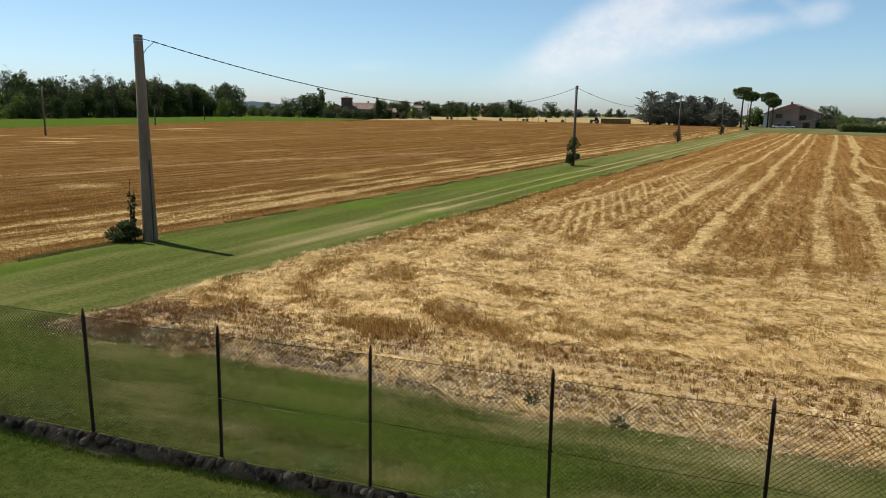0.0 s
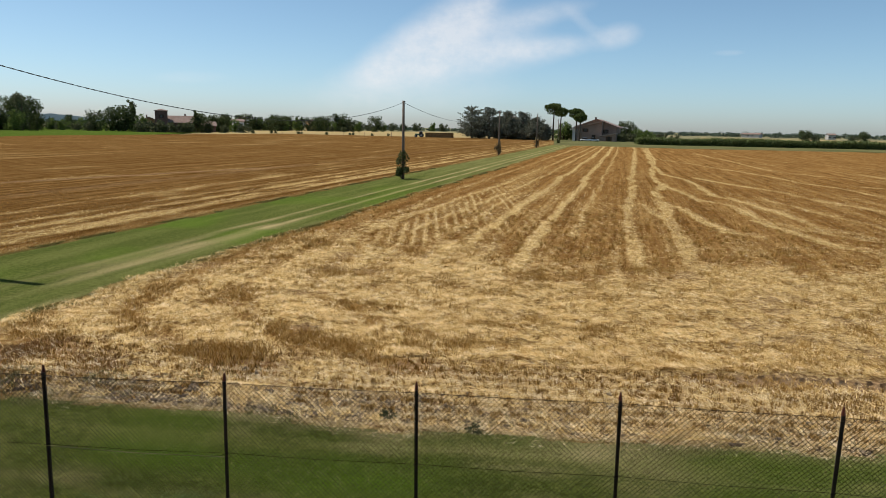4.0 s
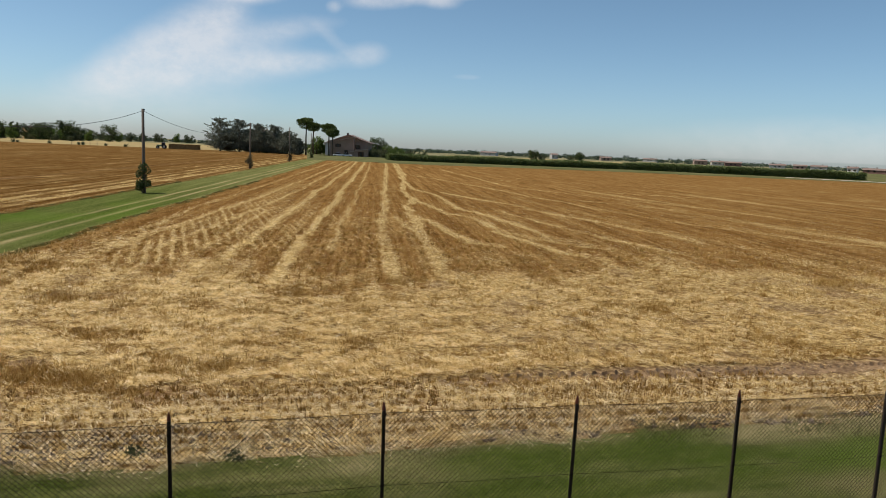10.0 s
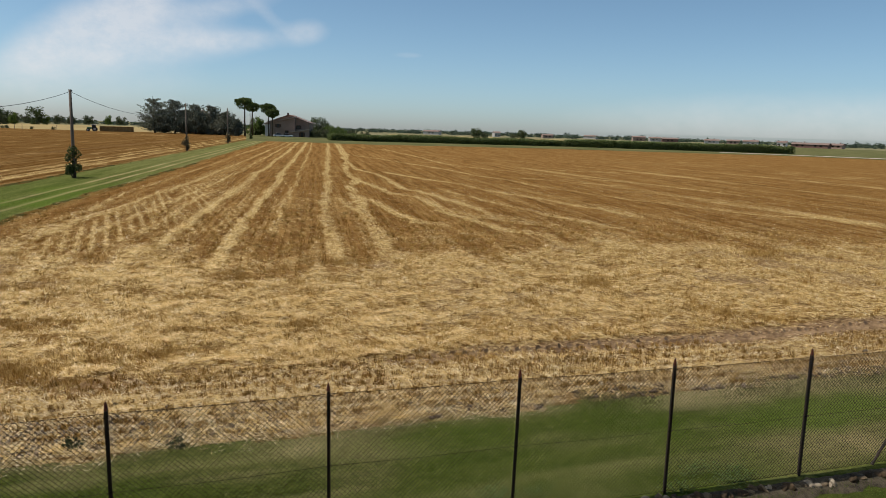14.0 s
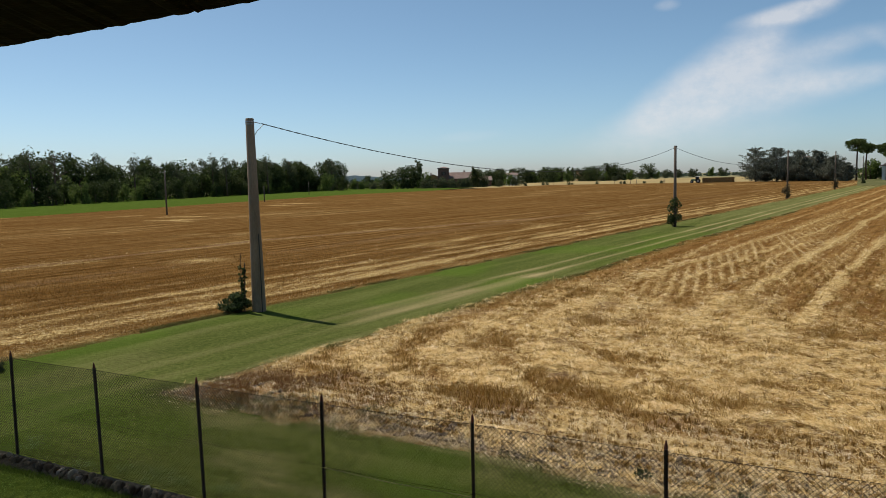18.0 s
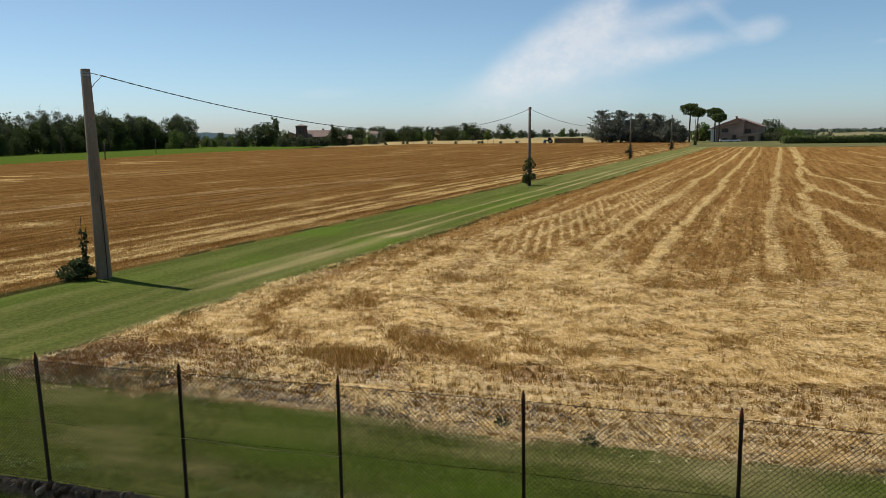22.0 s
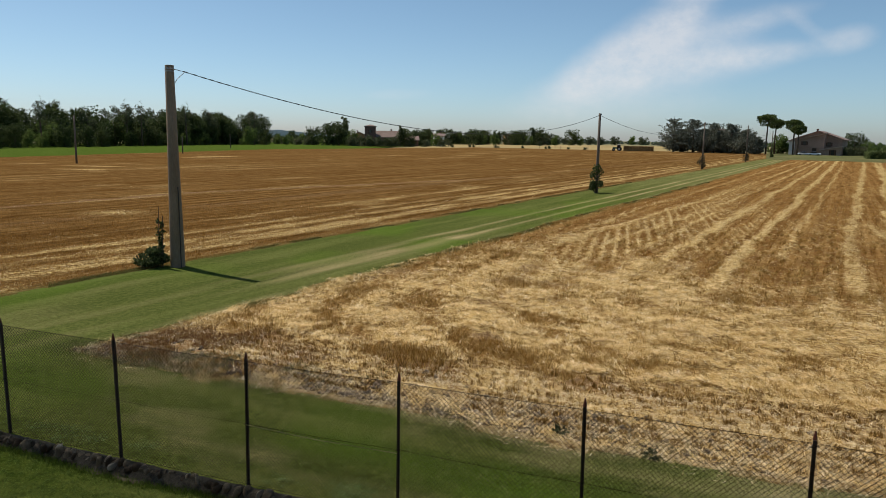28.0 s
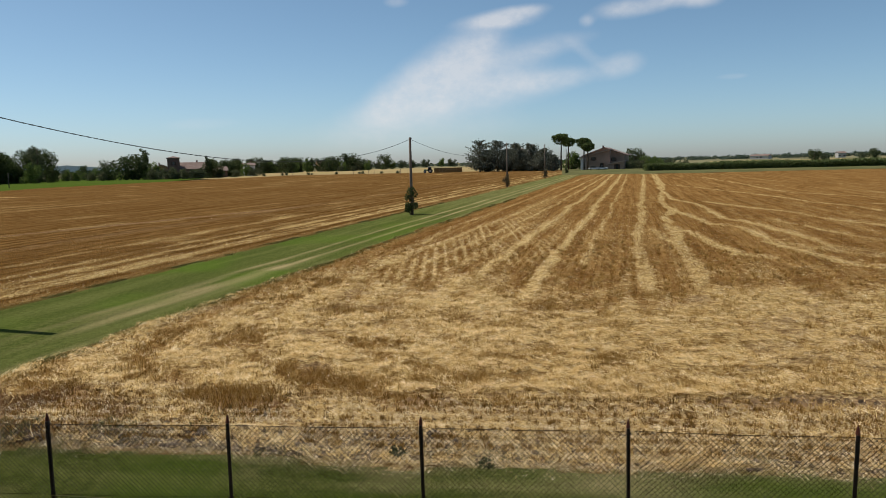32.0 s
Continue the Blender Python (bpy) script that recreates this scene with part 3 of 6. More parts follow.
    loose = 0.24 * smooth(8, 1, b - front) * smooth(0.42, 0.72, 0.5 * n3 + 0.5 * vnoise(u * 1.8, v * 0.5, 1.0, 37))
    straw = (rows * smooth(10, 14, b) + 0.10 * n2 + loose) * (1 - head) + np.clip(swirl, 0.03, 1) * head + 0.3 * pale * (1 - head)
    edge = smooth(2.8, 0.8, a + 0.8 * (n2 - 0.5)) * smooth(0, 6, v)
    straw = straw * (1 - 0.65 * edge * smooth(12, 20, v))
    corner = np.exp(-(((x + 6.9) / 1.9) ** 2 + ((y - 12.6) / 1.3) ** 2)) + 0.30 * smooth(1.5, 0.6, b) * smooth(0, -5, x)
    straw = straw * (1 - 0.85 * np.clip(corner * 1.4, 0, 1) * (0.4 + n3))
    rut = 0.275 * x + 0.962 * y - 9.15
    soil = 1.0 * crisp(rut + 0.16 * (n3 - 0.5) + 0.2 * (n2 - 0.5), rut_line(x), np.interp(x, (1, 6, 9, 25), (0.08, 0.22, 0.42, 0.48))) * smooth(1.5, 6.5, x)
    soil = np.maximum(soil, 0.30 * smooth(1.6, 0.2, b) * n3 + 0.12 * smooth(2.2, 0.6, b))
    soil = np.maximum(soil, 0.5 * head * smooth(0.66, 0.82, vnoise(x, y, 0.8, 33)))
    soil = np.maximum(soil, 0.75 * bare)
    weeds = 0.5 * smooth(0.9, 0.1, b) * (n3 > 0.45) + 0.35 * smooth(0.7, 0.1, a)
    return np.clip(straw, 0, 1), np.clip(soil, 0, 1), np.clip(weeds, 0, 1), d, b, head, stand * (1 - soil)


def left_cover(x, y):
    u, v = to_uv(x, y)
    a = TRACK_L - u
    n1, n2 = vnoise(x, y, 0.2, 41), vnoise(x, y, 1.1, 42)
    w = 0.5 * (vnoise(v, v * 0, 0.06, 43) - 0.5)
    n3 = smooth(0.25, 0.75, vnoise(u * 1.5, v * 0.35, 1.0, 49))
    wa = a + 0.5 * (n2 - 0.5)
    straw = 0.5 * bell(a, 0.6 + w, 0.25) * vnoise(u, v, 0.7, 44) + sum(k * crisp(wa, m + w, h) * (0.25 + 0.9 * n3) for m, h, k in ((2.15, 0.26, 1.15), (2.9, 0.15, 0.8), (4.1, 0.24, 1.05), (5.6, 0.20, 0.9), (8.4, 0.20, 0.6)))
    straw = straw + 0.26 * smooth(0.6, 0.9, vnoise(u + 0.5 * n1, v * 0.025, 0.5, 45)) * smooth(0.35, 0.8, vnoise(u, v, 0.06, 46)) + 0.5 * smooth(0.80, 0.92, vnoise(u * 2.2, v * 0.5, 0.22, 48)) * n2 + 0.10 * n2 - 0.05
    straw = straw + 0.55 * smooth(13, 3, a) * smooth(14, 4, v) * n2
    straw = straw + 0.8 * np.exp(-(((x + 21.5) / 1.3) ** 2 + ((y - 34.2) / 0.9) ** 2))
    for cx, cy, w1, w2 in ((-50.9, 75.2, 3.2, 1.2), (-54.5, 83.0, 3.5, 1.3), (-47.5, 72.0, 1.6, 0.8), (-60.3, 130, 5, 2.0), (-58.5, 121, 4, 1.6)):
        straw = straw + 0.9 * smooth(1.3, 0.5, np.hypot((x - cx) / w1, (y - cy) / w2) + 0.8 * (n2 - 0.5))
    lane = np.interp(v, (10, 24, 34, 44, 51, 75), (-39.5, -40.0, -40.4, -38.2, -36.2, -29.5))
    fade = smooth(72, 60, v) * smooth(8, 20, v)
    straw = straw * (1 - 0.8 * fade * crisp(u, lane, 0.5)) + 0.55 * fade * n3 * (crisp(u, lane + 0.9, 0.22) + crisp(u, lane - 0.9, 0.18))
    soil = np.maximum(0.35 * bell(a, 14, 0.8) * vnoise(u, v, 0.3, 47), 0.75 * fade * crisp(u + 0.3 * (n2 - 0.5), lane, 0.36))
    return np.clip(straw, 0, 1), np.clip(soil, 0, 1), 0.5 * smooth(0.7, 0.1, a)


def ground_z(x, y, z=0.0):
    """The height of the ground: slightly uneven near the house, level far off."""
    return z + smooth(90, 30, np.hypot(x, y)) * (0.05 * (vnoise(x, y, 0.6, 5) - 0.5) + 0.05 * (vnoise(x, y, 0.15, 6) - 0.5))


def steps(start, stop, first, grow, most):
    out, s = [start], first
    while out[-1] < stop:
        out.append(out[-1] + s)
        s = min(s * grow, most)
    return np.array(out)


def sheet(name, us, vs, keep, cover, mat, z, label, category, mapped=to_xy):
    """A piece of ground on a grid, with its cover attribute and slight unevenness."""
    U, V = np.meshgrid(us, vs, indexing="ij")
    X, Y = mapped(U, V)
    c = cover(X, Y)
    Z = ground_z(X, Y, z)
    nu, nv = U.shape
    idx = np.arange(nu * nv).reshape(nu, nv)
    F = np.stack([idx[:-1, :-1], idx[1:, :-1], idx[1:, 1:], idx[:-1, 1:]], -1).reshape(-1, 4)
    ok = keep(X, Y).ravel()
    F = F[ok[F].all(1)]
    used = np.unique(F)
    back = np.full(nu * nv, -1)
    back[used] = np.arange(len(used))
    verts = np.stack([X.ravel(), Y.ravel(), Z.ravel()], 1)[used]
    ob = mesh_object(name, verts, back[F], mat, smooth=True)
    at = ob.data.color_attributes.new("cover", "FLOAT_COLOR", "POINT")
    rgba = np.ones((len(used), 4), np.float32)
    for k in range(3):
        rgba[:, k] = np.asarray(c[k]).ravel()[used]
    at.data.foreach_set("color", rgba.ravel())
    return tagged(ob, label, category, kind="structure")


def flat(name, outline, mat, z, label, category):
    bm = bmesh.new()
    bm.faces.new([bm.verts.new((x, y, z)) for x, y in outline])
    bmesh.ops.triangulate(bm, faces=bm.faces[:])
    return tagged(part(name, bm, mat), label, category, kind="structure")


def far_edge(x, y):
    """How far off the near field ends, by bearing."""
    return np.interp(np.degrees(np.arctan2(x, y)), (-30, 22, 23.5, 27, 32, 36, 40, 45, 53, 57, 75), (206, 196, 192, 190, 197, 203, 209, 215, 223, 234, 236))


# ---- ground ----
flat("ground", [polar(a, 4600) for a in range(0, 360, 6)][::-1], M_LAND, -0.35, "flat dry farmland reaching the horizon", "ground")
sheet("stubble_field", np.concatenate([steps(TRACK_R - 0.9, 13, 0.12, 1.0, 0.12), steps(13.2, 32, 0.2, 1.0, 0.2), steps(32.6, 290, 0.6, 1.03, 6)]), np.concatenate([steps(-14, 58, 0.25, 1.0, 0.25), steps(58.4, 262, 0.4, 1.025, 4.0)]),
      lambda x, y: (lawn_gap(x, y) > -0.6) & (np.hypot(x, y) < far_edge(x, y)) & (0.275 * x + 0.962 * y > 5), lambda x, y: right_cover(x, y)[:3], M_FIELD, 0.0,
      "harvested wheat field with golden straw swaths over brown stubble", "field")
sheet("stubble_field", -steps(-TRACK_L - 0.6, 150, 0.25, 1.015, 3.0)[::-1], steps(-60, 300, 0.5, 1.006, 4.0),
      lambda x, y: x > -92 + 0.05 * y, left_cover, M_FIELD2, 0.0, "harvested brown stubble field beyond the grass track", "field")


def track_cover(x, y):
    u, v = to_uv(x, y)
    n1, n2 = vnoise(x, y, 0.3, 51), vnoise(x, y, 1.2, 52)
    w = 0.35 * (vnoise(v, v * 0, 0.08, 53) - 0.5)
    on = smooth(13, 20, v)
    near = smooth(34, 20, v)
    dry = (0.75 * bell(u, -14.85 + 0.4 * w, 0.13 + 0.07 * near) + 0.85 * bell(u, -13.7 + 0.4 * w, 0.14 + 0.13 * near)) * (0.45 + 0.55 * smooth(0.3, 0.7, 0.5 * n1 + 0.5 * n2)) * smooth(11, 20, v) * (1 - 0.35 * near)
    dry = dry + 0.34 * bell(u, -14.1, 0.75) * on * smooth(34, 22, v) * (0.1 + 1.3 * smooth(0.42, 0.72, vnoise(u * 3.2, v * 0.35, 1.0, 55))) + 0.35 * smooth(TRACK_R - 0.6, TRACK_R, u) * n2
    dry = dry + 0.16 * smooth(40, 90, v) + 0.13 * smooth(22, 12, v) * smooth(0.45, 0.8, vnoise(u * 2.0, v * 0.25, 1.0, 54))
    return np.clip(dry, 0, 1), np.clip(0.15 + 0.75 * smooth(0.45, 0.75, vnoise(x, y, 0.3, 56)) * (0.5 + n2) * smooth(60, 30, v), 0, 1), dry * 0


sheet("grass_track", steps(TRACK_L - 0.4, TRACK_R + 0.6, 0.1, 1.0, 0.1), steps(-60, 290, 0.35, 1.006, 3.0),
      lambda x, y: (to_uv(x, y)[0] < track_edge(x, y)) & (to_uv(x, y)[0] > TRACK_L + 0.5 * (vnoise(x, y, 0.9, 9) - 0.5)),
      track_cover, M_TRACK, 0.014, "mown grass farm track with two worn wheel ruts", "grass track")


def lawn_cover(x, y):
    n1, n2 = vnoise(x, y, 0.35, 61), vnoise(x, y, 1.3, 62)
    g = lawn_gap(x, y)
    stripe = 0.6 * vnoise(0.10 * (0.962 * x - 0.275 * y), 0.275 * x + 0.962 * y, 2.2, 63) + 0.4 * vnoise(0.25 * (0.962 * x - 0.275 * y), 0.275 * x + 0.962 * y, 6.0, 65)
    lush = smooth(1.3, 0.3, np.hypot((x - 10.4) / 2.6, (g + 1.1) / 0.65)) + 0.7 * smooth(1.3, 0.3, np.hypot((x + 0.6) / 2.4, (g + 1.2) / 0.5)) + 0.5 * smooth(0.6, 0.85, vnoise(x, y * 2, 0.4, 64))
    lush = np.clip(lush * (0.6 + 0.6 * n2), 0, 1)
    dry = 0.26 * n1 + 1.0 * (stripe - 0.40) + 0.25 * smooth(0.5, 0.8, n2) + 0.30 * smooth(-0.28, 0.05, g + 0.2 * (n2 - 0.5)) - 0.22 + 0.34 * smooth(-2, 5, x) - 0.5 * lush
    return np.clip(dry * (0.25 + 0.75 * smooth(-9.5, -6.5, x)), 0, 1), np.maximum(lush, 0.7 * smooth(-7.5, -9.5, x)), dry * 0


POSTS = [(-12.55, 9.65), (-10.68, 9.22), (-8.80, 8.78), (-6.91, 8.33), (-5.00, 7.86), (-3.13, 7.41), (-1.27, 7.01), (0.64, 6.56), (2.55, 6.10), (4.46, 5.57), (6.28, 5.03), (8.15, 4.52), (10.05, 4.02), (11.95, 3.52), (13.85, 3.02)]


def fence_line(x):
    """The fence's y at x."""
    return np.interp(x, [p[0] for p in POSTS], [p[1] for p in POSTS]) - 0.263 * np.maximum(x - POSTS[-1][0], 0) - 0.23 * np.minimum(x - POSTS[0][0], 0)


sheet("mown_strip", steps(-60, 60, 0.2, 1.0, 0.2), steps(-0.12, 12, 0.12, 1.0, 0.12),
      lambda x, y: (lawn_gap(x, y) < 0.12) & (to_uv(x, y)[0] > TRACK_R - 0.5 * (vnoise(x, y, 1.1, 8) - 0.1)) | ((to_uv(x, y)[0] <= TRACK_R) & (to_uv(x, y)[0] > TRACK_R - 0.7) & (to_uv(x, y)[1] < 9)),
      lawn_cover, M_LAWN, 0.010, "mown grass strip with dry patches outside the fence", "grass", mapped=lambda a, b: (a, fence_line(a) + b))
sheet("garden_lawn", steps(-40, 40, 0.4, 1.0, 0.4), steps(-24, -0.2, 0.3, 1.0, 0.3),
      lambda x, y: y > -14, lambda x, y: (0.35 * vnoise(x, y, 0.5, 71), 0 * x, 0 * x), M_GARDEN, -0.06, "green garden lawn inside the fence", "lawn", mapped=lambda a, b: (a, fence_line(a) + b))
flat("meadow", [(-60, -60), (-70, 0), (-66, 150), (-62, 260), (-58, 420), (-170, 620), (-175, 200), (-170, -60)], M_GREEN, -0.02, "strip of bright green meadow below the wood", "meadow")
flat("ripe_field", [(-68, 300), (10, 272), (62, 250), (80, 300), (110, 620), (-120, 620), (-95, 430)], M_PALE, -0.05, "pale ripe crop field behind the stubble", "field")
flat("verge", [polar(a, float(far_edge(*polar(a, 1.0))) - 3) for a in range(17, 66)] + [polar(a, 325) for a in range(65, 16, -1)], M_VERGE, 0.06, "strip of rough grass at the field's far edge", "verge")
flat("dirt_road", [polar(53.5 + i, 246 - 0.5 * i) for i in range(14)] + [polar(53.5 + i, 252 - 0.3 * i) for i in range(13, -1, -1)], M_EARTHROAD, 0.09, "pale dirt road at the field's corner", "road")
flat("meadow", [polar(59, 326), polar(76, 290), polar(76, 620), polar(56, 620), polar(54, 420)], M_VERGE, -0.06, "dull green meadow beyond the dirt road", "meadow")
flat("ripe_field", [polar(28, 470), polar(52, 520), polar(52, 680), polar(28, 640)], M_PALE, -0.1, "pale far field beyond the maize", "field")

# ---- stalks, straw and grass as loose stuff ----
rng = np.random.default_rng(5)


def slivers(name, x, y, z0, dx, dy, dz, width, mat, label, category):
    """Single-triangle stalks from a foot at (x, y, z0) to a tip offset by (dx, dy, dz)."""
    n = len(x)
    q = np.hypot(dx, dy) + 1e-6
    ang = rng.uniform(0, math.pi, n)
    flatw = np.abs(dz) < 0.5 * q
    px = np.where(flatw, -dy / q, np.cos(ang)) * width / 2
    py = np.where(flatw, dx / q, np.sin(ang)) * width / 2
    V = np.empty((n, 3, 3))
    V[:, 0] = np.stack([x - px, y - py, z0], 1)
    V[:, 1] = np.stack([x + px, y + py, z0], 1)
    V[:, 2] = np.stack([x + dx, y + dy, z0 + dz], 1)
    ob = mesh_object(name, V.reshape(-1, 3), np.arange(3 * n).reshape(-1, 3), mat)
    return tagged(ob, label, category, kind="stuff")


def scatter(n, reach, near=8.0, az0=-52, az1=72):
    """Points in a fan round the house, thinning out with distance."""
    r = near * (reach / near) ** rng.uniform(0, 1, n)
    a = np.radians(rng.uniform(az0, az1, n))
    return r * np.sin(a), r * np.cos(a)


def flow(x, y):
    """The way the straw lies: round the corner that the harvester took."""
    h = 0.05

    def depth(px, py):
        return corner_depth(to_uv(px, py)[0] - TRACK_R, 0.275 * px + 0.962 * py - 9.15)

    d0 = depth(x, y)
    gx, gy = depth(x + h, y) - d0, depth(x, y + h) - d0
    return np.arctan2(gx, -gy)


x, y = scatter(2100000, 66)
k = (lawn_gap(x, y) > 0.1) & (to_uv(x, y)[0] > TRACK_R - 0.5)
x, y = x[k], y[k]
S = right_cover(x, y)
u, v = to_uv(x, y)
r = np.hypot(x, y)
clump = 0.22 + 1.2 * smooth(0.28, 0.72, 0.4 * vnoise(x, y, 2.4, 74) + 0.6 * vnoise(x, y, 6.5, 73))
keep = (S[4] > 0.1) & (u > track_edge(x, y) + 0.02) & (rng.uniform(0, 1, len(x)) < (0.015 + 0.985 * S[0] ** 1.15) * clump) & (rng.uniform(0, 1, len(x)) < 1.1 - S[1]) & (rng.uniform(0, 1, len(x)) < 0.30 + 0.7 * smooth(2.5, 3.1, S[4])) & (rng.uniform(0, 1, len(x)) < smooth(66, 40, r) + 0.02)
x, y, r = x[keep], y[keep], r[keep]
n = len(x)
ang = flow(x, y) + rng.normal(0, 0.8, n) + 2.6 * (vnoise(x, y, 1.6, 75) - 0.5)
ln = rng.uniform(0.05, 0.24, n)
slivers("loose_straw", x, y, ground_z(x, y) + rng.uniform(0.004, 0.05, n) + 0.09 * vnoise(x, y, 5.0, 76), ln * np.cos(ang), ln * np.sin(ang), rng.uniform(-0.03, 0.06, n), (0.005 + 0.0003 * r) * rng.uniform(0.6, 1.5, n), M_STRAW, "loose golden straw lying over the stubble", "straw")

x, y = scatter(800000, 19, 7.0)
k = (np.abs(lawn_gap(x, y) - 1.7) < 2.0)
x, y = x[k], y[k]
b = lawn_gap(x, y)
u, v = to_uv(x, y)
keep = (right_cover(x, y)[1] < 0.5) & (b > -0.25) & (b < 3.6) & (u > track_edge(x, y) + 0.02) & (rng.uniform(0, 1, len(x)) < 0.8 * smooth(3.6, 1.5, b) * smooth(-0.25, 0.35, b) * (0.35 + 0.9 * vnoise(x, y, 2.8, 85)))
row = 0.275 * x + 0.962 * y - 9.15
keep &= (np.abs((row / 0.36) % 1 - 0.5) > 0.2) | (rng.uniform(0, 1, len(x)) < 0.35)
x, y = x[keep], y[keep]
n = len(x)
ang = rng.uniform(0, 2 * math.pi, n)
ln = rng.uniform(0.03, 0.11, n)
slivers("straw_debris", x, y, ground_z(x, y) + rng.uniform(0.004, 0.05, n), ln * np.cos(ang), ln * np.sin(ang), rng.uniform(-0.02, 0.05, n), 0.009 * rng.uniform(0.6, 1.5, n), M_DEBRIS, "pale broken straw and chaff at the field's edge", "straw")

M_ROWTUFT = blades("brown_cut_tufts", ((0.2, (0.15, 0.077, 0.017)), (0.6, (0.36, 0.21, 0.055)), (0.9, (0.62, 0.43, 0.16))))
# rows of cut tufts along the field's near edge
x, y = scatter(600000, 22, 7.0)
b = lawn_gap(x, y)
u, v = to_uv(x, y)
row = 0.275 * x + 0.962 * y - 9.15
along = 0.962 * x - 0.275 * y
line = np.floor(row / 0.36)
dot = np.abs((along / 0.30 + 0.37 * line + 1.6 * vnoise(x, y, 0.9, 87)) % 1 - 0.5)
block = smooth(1.3, 0.7, np.hypot((along - 5.3) / 1.25, (row - 1.9) / 0.55)) + smooth(1.3, 0.7, np.hypot((along - 13.2) / 1.6, (row - 2.2) / 0.5))
keep = (b > 0.35) & (row < 2.85) & (u > TRACK_R + 0.8) & ((np.abs((row / 0.36) % 1 - 0.5) < 0.2) & (dot < 0.30) & (vnoise(x, y, 0.8, 86) > 0.22) | (rng.uniform(0, 1, len(x)) < 0.55 * block))
x, y = x[keep], y[keep]
n = len(x)
slivers("stubble", x, y, ground_z(x, y) - 0.01, rng.normal(0, 0.03, n), rng.normal(0, 0.03, n), rng.uniform(0.05, 0.14, n), 0.024 * rng.uniform(0.6, 1.5, n), M_ROWTUFT, "rows of short cut tufts along the field's edge", "stubble")

x, y = scatter(760000, 110)
k = (lawn_gap(x, y) > 2.7) & (to_uv(x, y)[0] > TRACK_R - 0.5)
x, y = x[k], y[k]
S = right_cover(x, y)
u, v = to_uv(x, y)
r = np.hypot(x, y)
head = S[5] > 0.5
tuft = vnoise(x, y, 1.9, 77) * 0.5 + vnoise(x, y, 4.6, 78) * 0.5
rows_ok = np.abs((u / 0.36) % 1 - 0.5) < 0.30
keep = (S[4] > 2.7) & (u > track_edge(x, y) + 0.02) & np.where(head, (tuft > 0.625) | ((S[0] < 0.3) & (tuft > 0.5)), rows_ok & (vnoise(x, y, 3.2, 80) > 0.3)) & (rng.uniform(0, 1, len(x)) < 1.05 - np.where(head, 0.3, 0.9) * S[0] - 0.95 * S[1]) & (rng.uniform(0, 1, len(x)) < smooth(110, 35, r))
x, y, tuft, head, r = x[keep], y[keep], tuft[keep], head[keep], r[keep]
h = np.where(head, 0.05 + 0.40 * np.maximum(tuft - 0.5, 0), 0.04 + 0.10 * tuft) * rng.uniform(0.6, 1.2, len(x))
for sel, mat, label in ((head, M_TUFT, "golden-brown tufts of stubble standing between the straw"), (~head, M_STALK, "short cut wheat stubble in drilled rows")):
    n = sel.sum()
    slivers("stubble", x[sel], y[sel], ground_z(x[sel], y[sel]) - 0.01, rng.normal(0, 0.03, n), rng.normal(0, 0.03, n), h[sel], (0.006 + 0.0004 * r[sel]) * rng.uniform(0.6, 1.4, n), mat, label, "stubble")

# clumps of stalks that the cutter bar pressed down and left
x, y = scatter(44000, 36, 9.0)
k = (lawn_gap(x, y) > 2.6) & (to_uv(x, y)[0] > TRACK_R - 0.5)
x, y = x[k], y[k]
S = right_cover(x, y)
keep = (to_uv(x, y)[0] > track_edge(x, y) + 0.15) & (S[1] < 0.45) & (rng.uniform(0, 1, len(x)) < S[5] * (0.07 + 0.42 * S[6] + 0.36 * smooth(0.58, 0.8, 0.6 * vnoise(x, y, 0.7, 98) + 0.4 * vnoise(x, y, 2.2, 99)) + 0.15 * smooth(4.5, 3.2, S[4])) + (1 - S[5]) * 0.10 * (1 - S[0]))
x, y = x[keep], y[keep]
size = rng.uniform(0.5, 1.0, len(x)) ** 1.3
each = (14 + 30 * size).astype(int)
x, y, size = np.repeat(x, each), np.repeat(y, each), np.repeat(size, each)
n = len(x)
ox, oy = rng.normal(0, 0.07, n) * size, rng.normal(0, 0.05, n) * size
slivers("straw_tufts", x + ox, y + oy, ground_z(x + ox, y + oy) - 0.01, 1.1 * ox + rng.normal(0, 0.03, n), 1.1 * oy + rng.normal(0, 0.03, n), 0.21 * size * rng.uniform(0.5, 1.1, n), (0.006 + 0.0004 * np.hypot(x, y)) * rng.uniform(0.6, 1.4, n), M_TUFT, "golden-brown clumps of bent stalks standing in the straw", "stubble")

# clods pressed up by a tractor's tyre lugs
V, F = [], []
for k in range(150):
    al = 3.2 + 0.11 * k
    side = k % 2
    rw = float(rut_line(0.962 * al + 3.4)) - 0.10 + (0.11 if side else -0.11) + rng.normal(0, 0.02)
    cx, cy = 0.962 * al + 0.275 * (rw + 9.15), -0.275 * al + 0.962 * (rw + 9.15)
    a = -0.278 + (0.7 if side else -0.7) + rng.normal(0, 0.15)
    L, W, H = 0.14 * rng.uniform(0.7, 1.2), 0.05 * rng.uniform(0.7, 1.3), 0.075 * rng.uniform(0.5, 1.2)
    q = len(V)
    z = float(ground_z(np.array(cx), np.array(cy)))
    for dx, dy, dz in ((-L, -W, -0.01), (L, -W, -0.01), (L, W, -0.01), (-L, W, -0.01), (-L * 0.7, 0, H), (L * 0.7, 0.2 * W, H * 0.8)):
        V.append((cx + dx * math.cos(a) - dy * math.sin(a), cy + dx * math.sin(a) + dy * math.cos(a), z + dz))
    F += [(q, q + 1, q + 5, q + 4), (q + 2, q + 3, q + 4, q + 5), (q + 1, q + 2, q + 5), (q + 3, q, q + 4)]
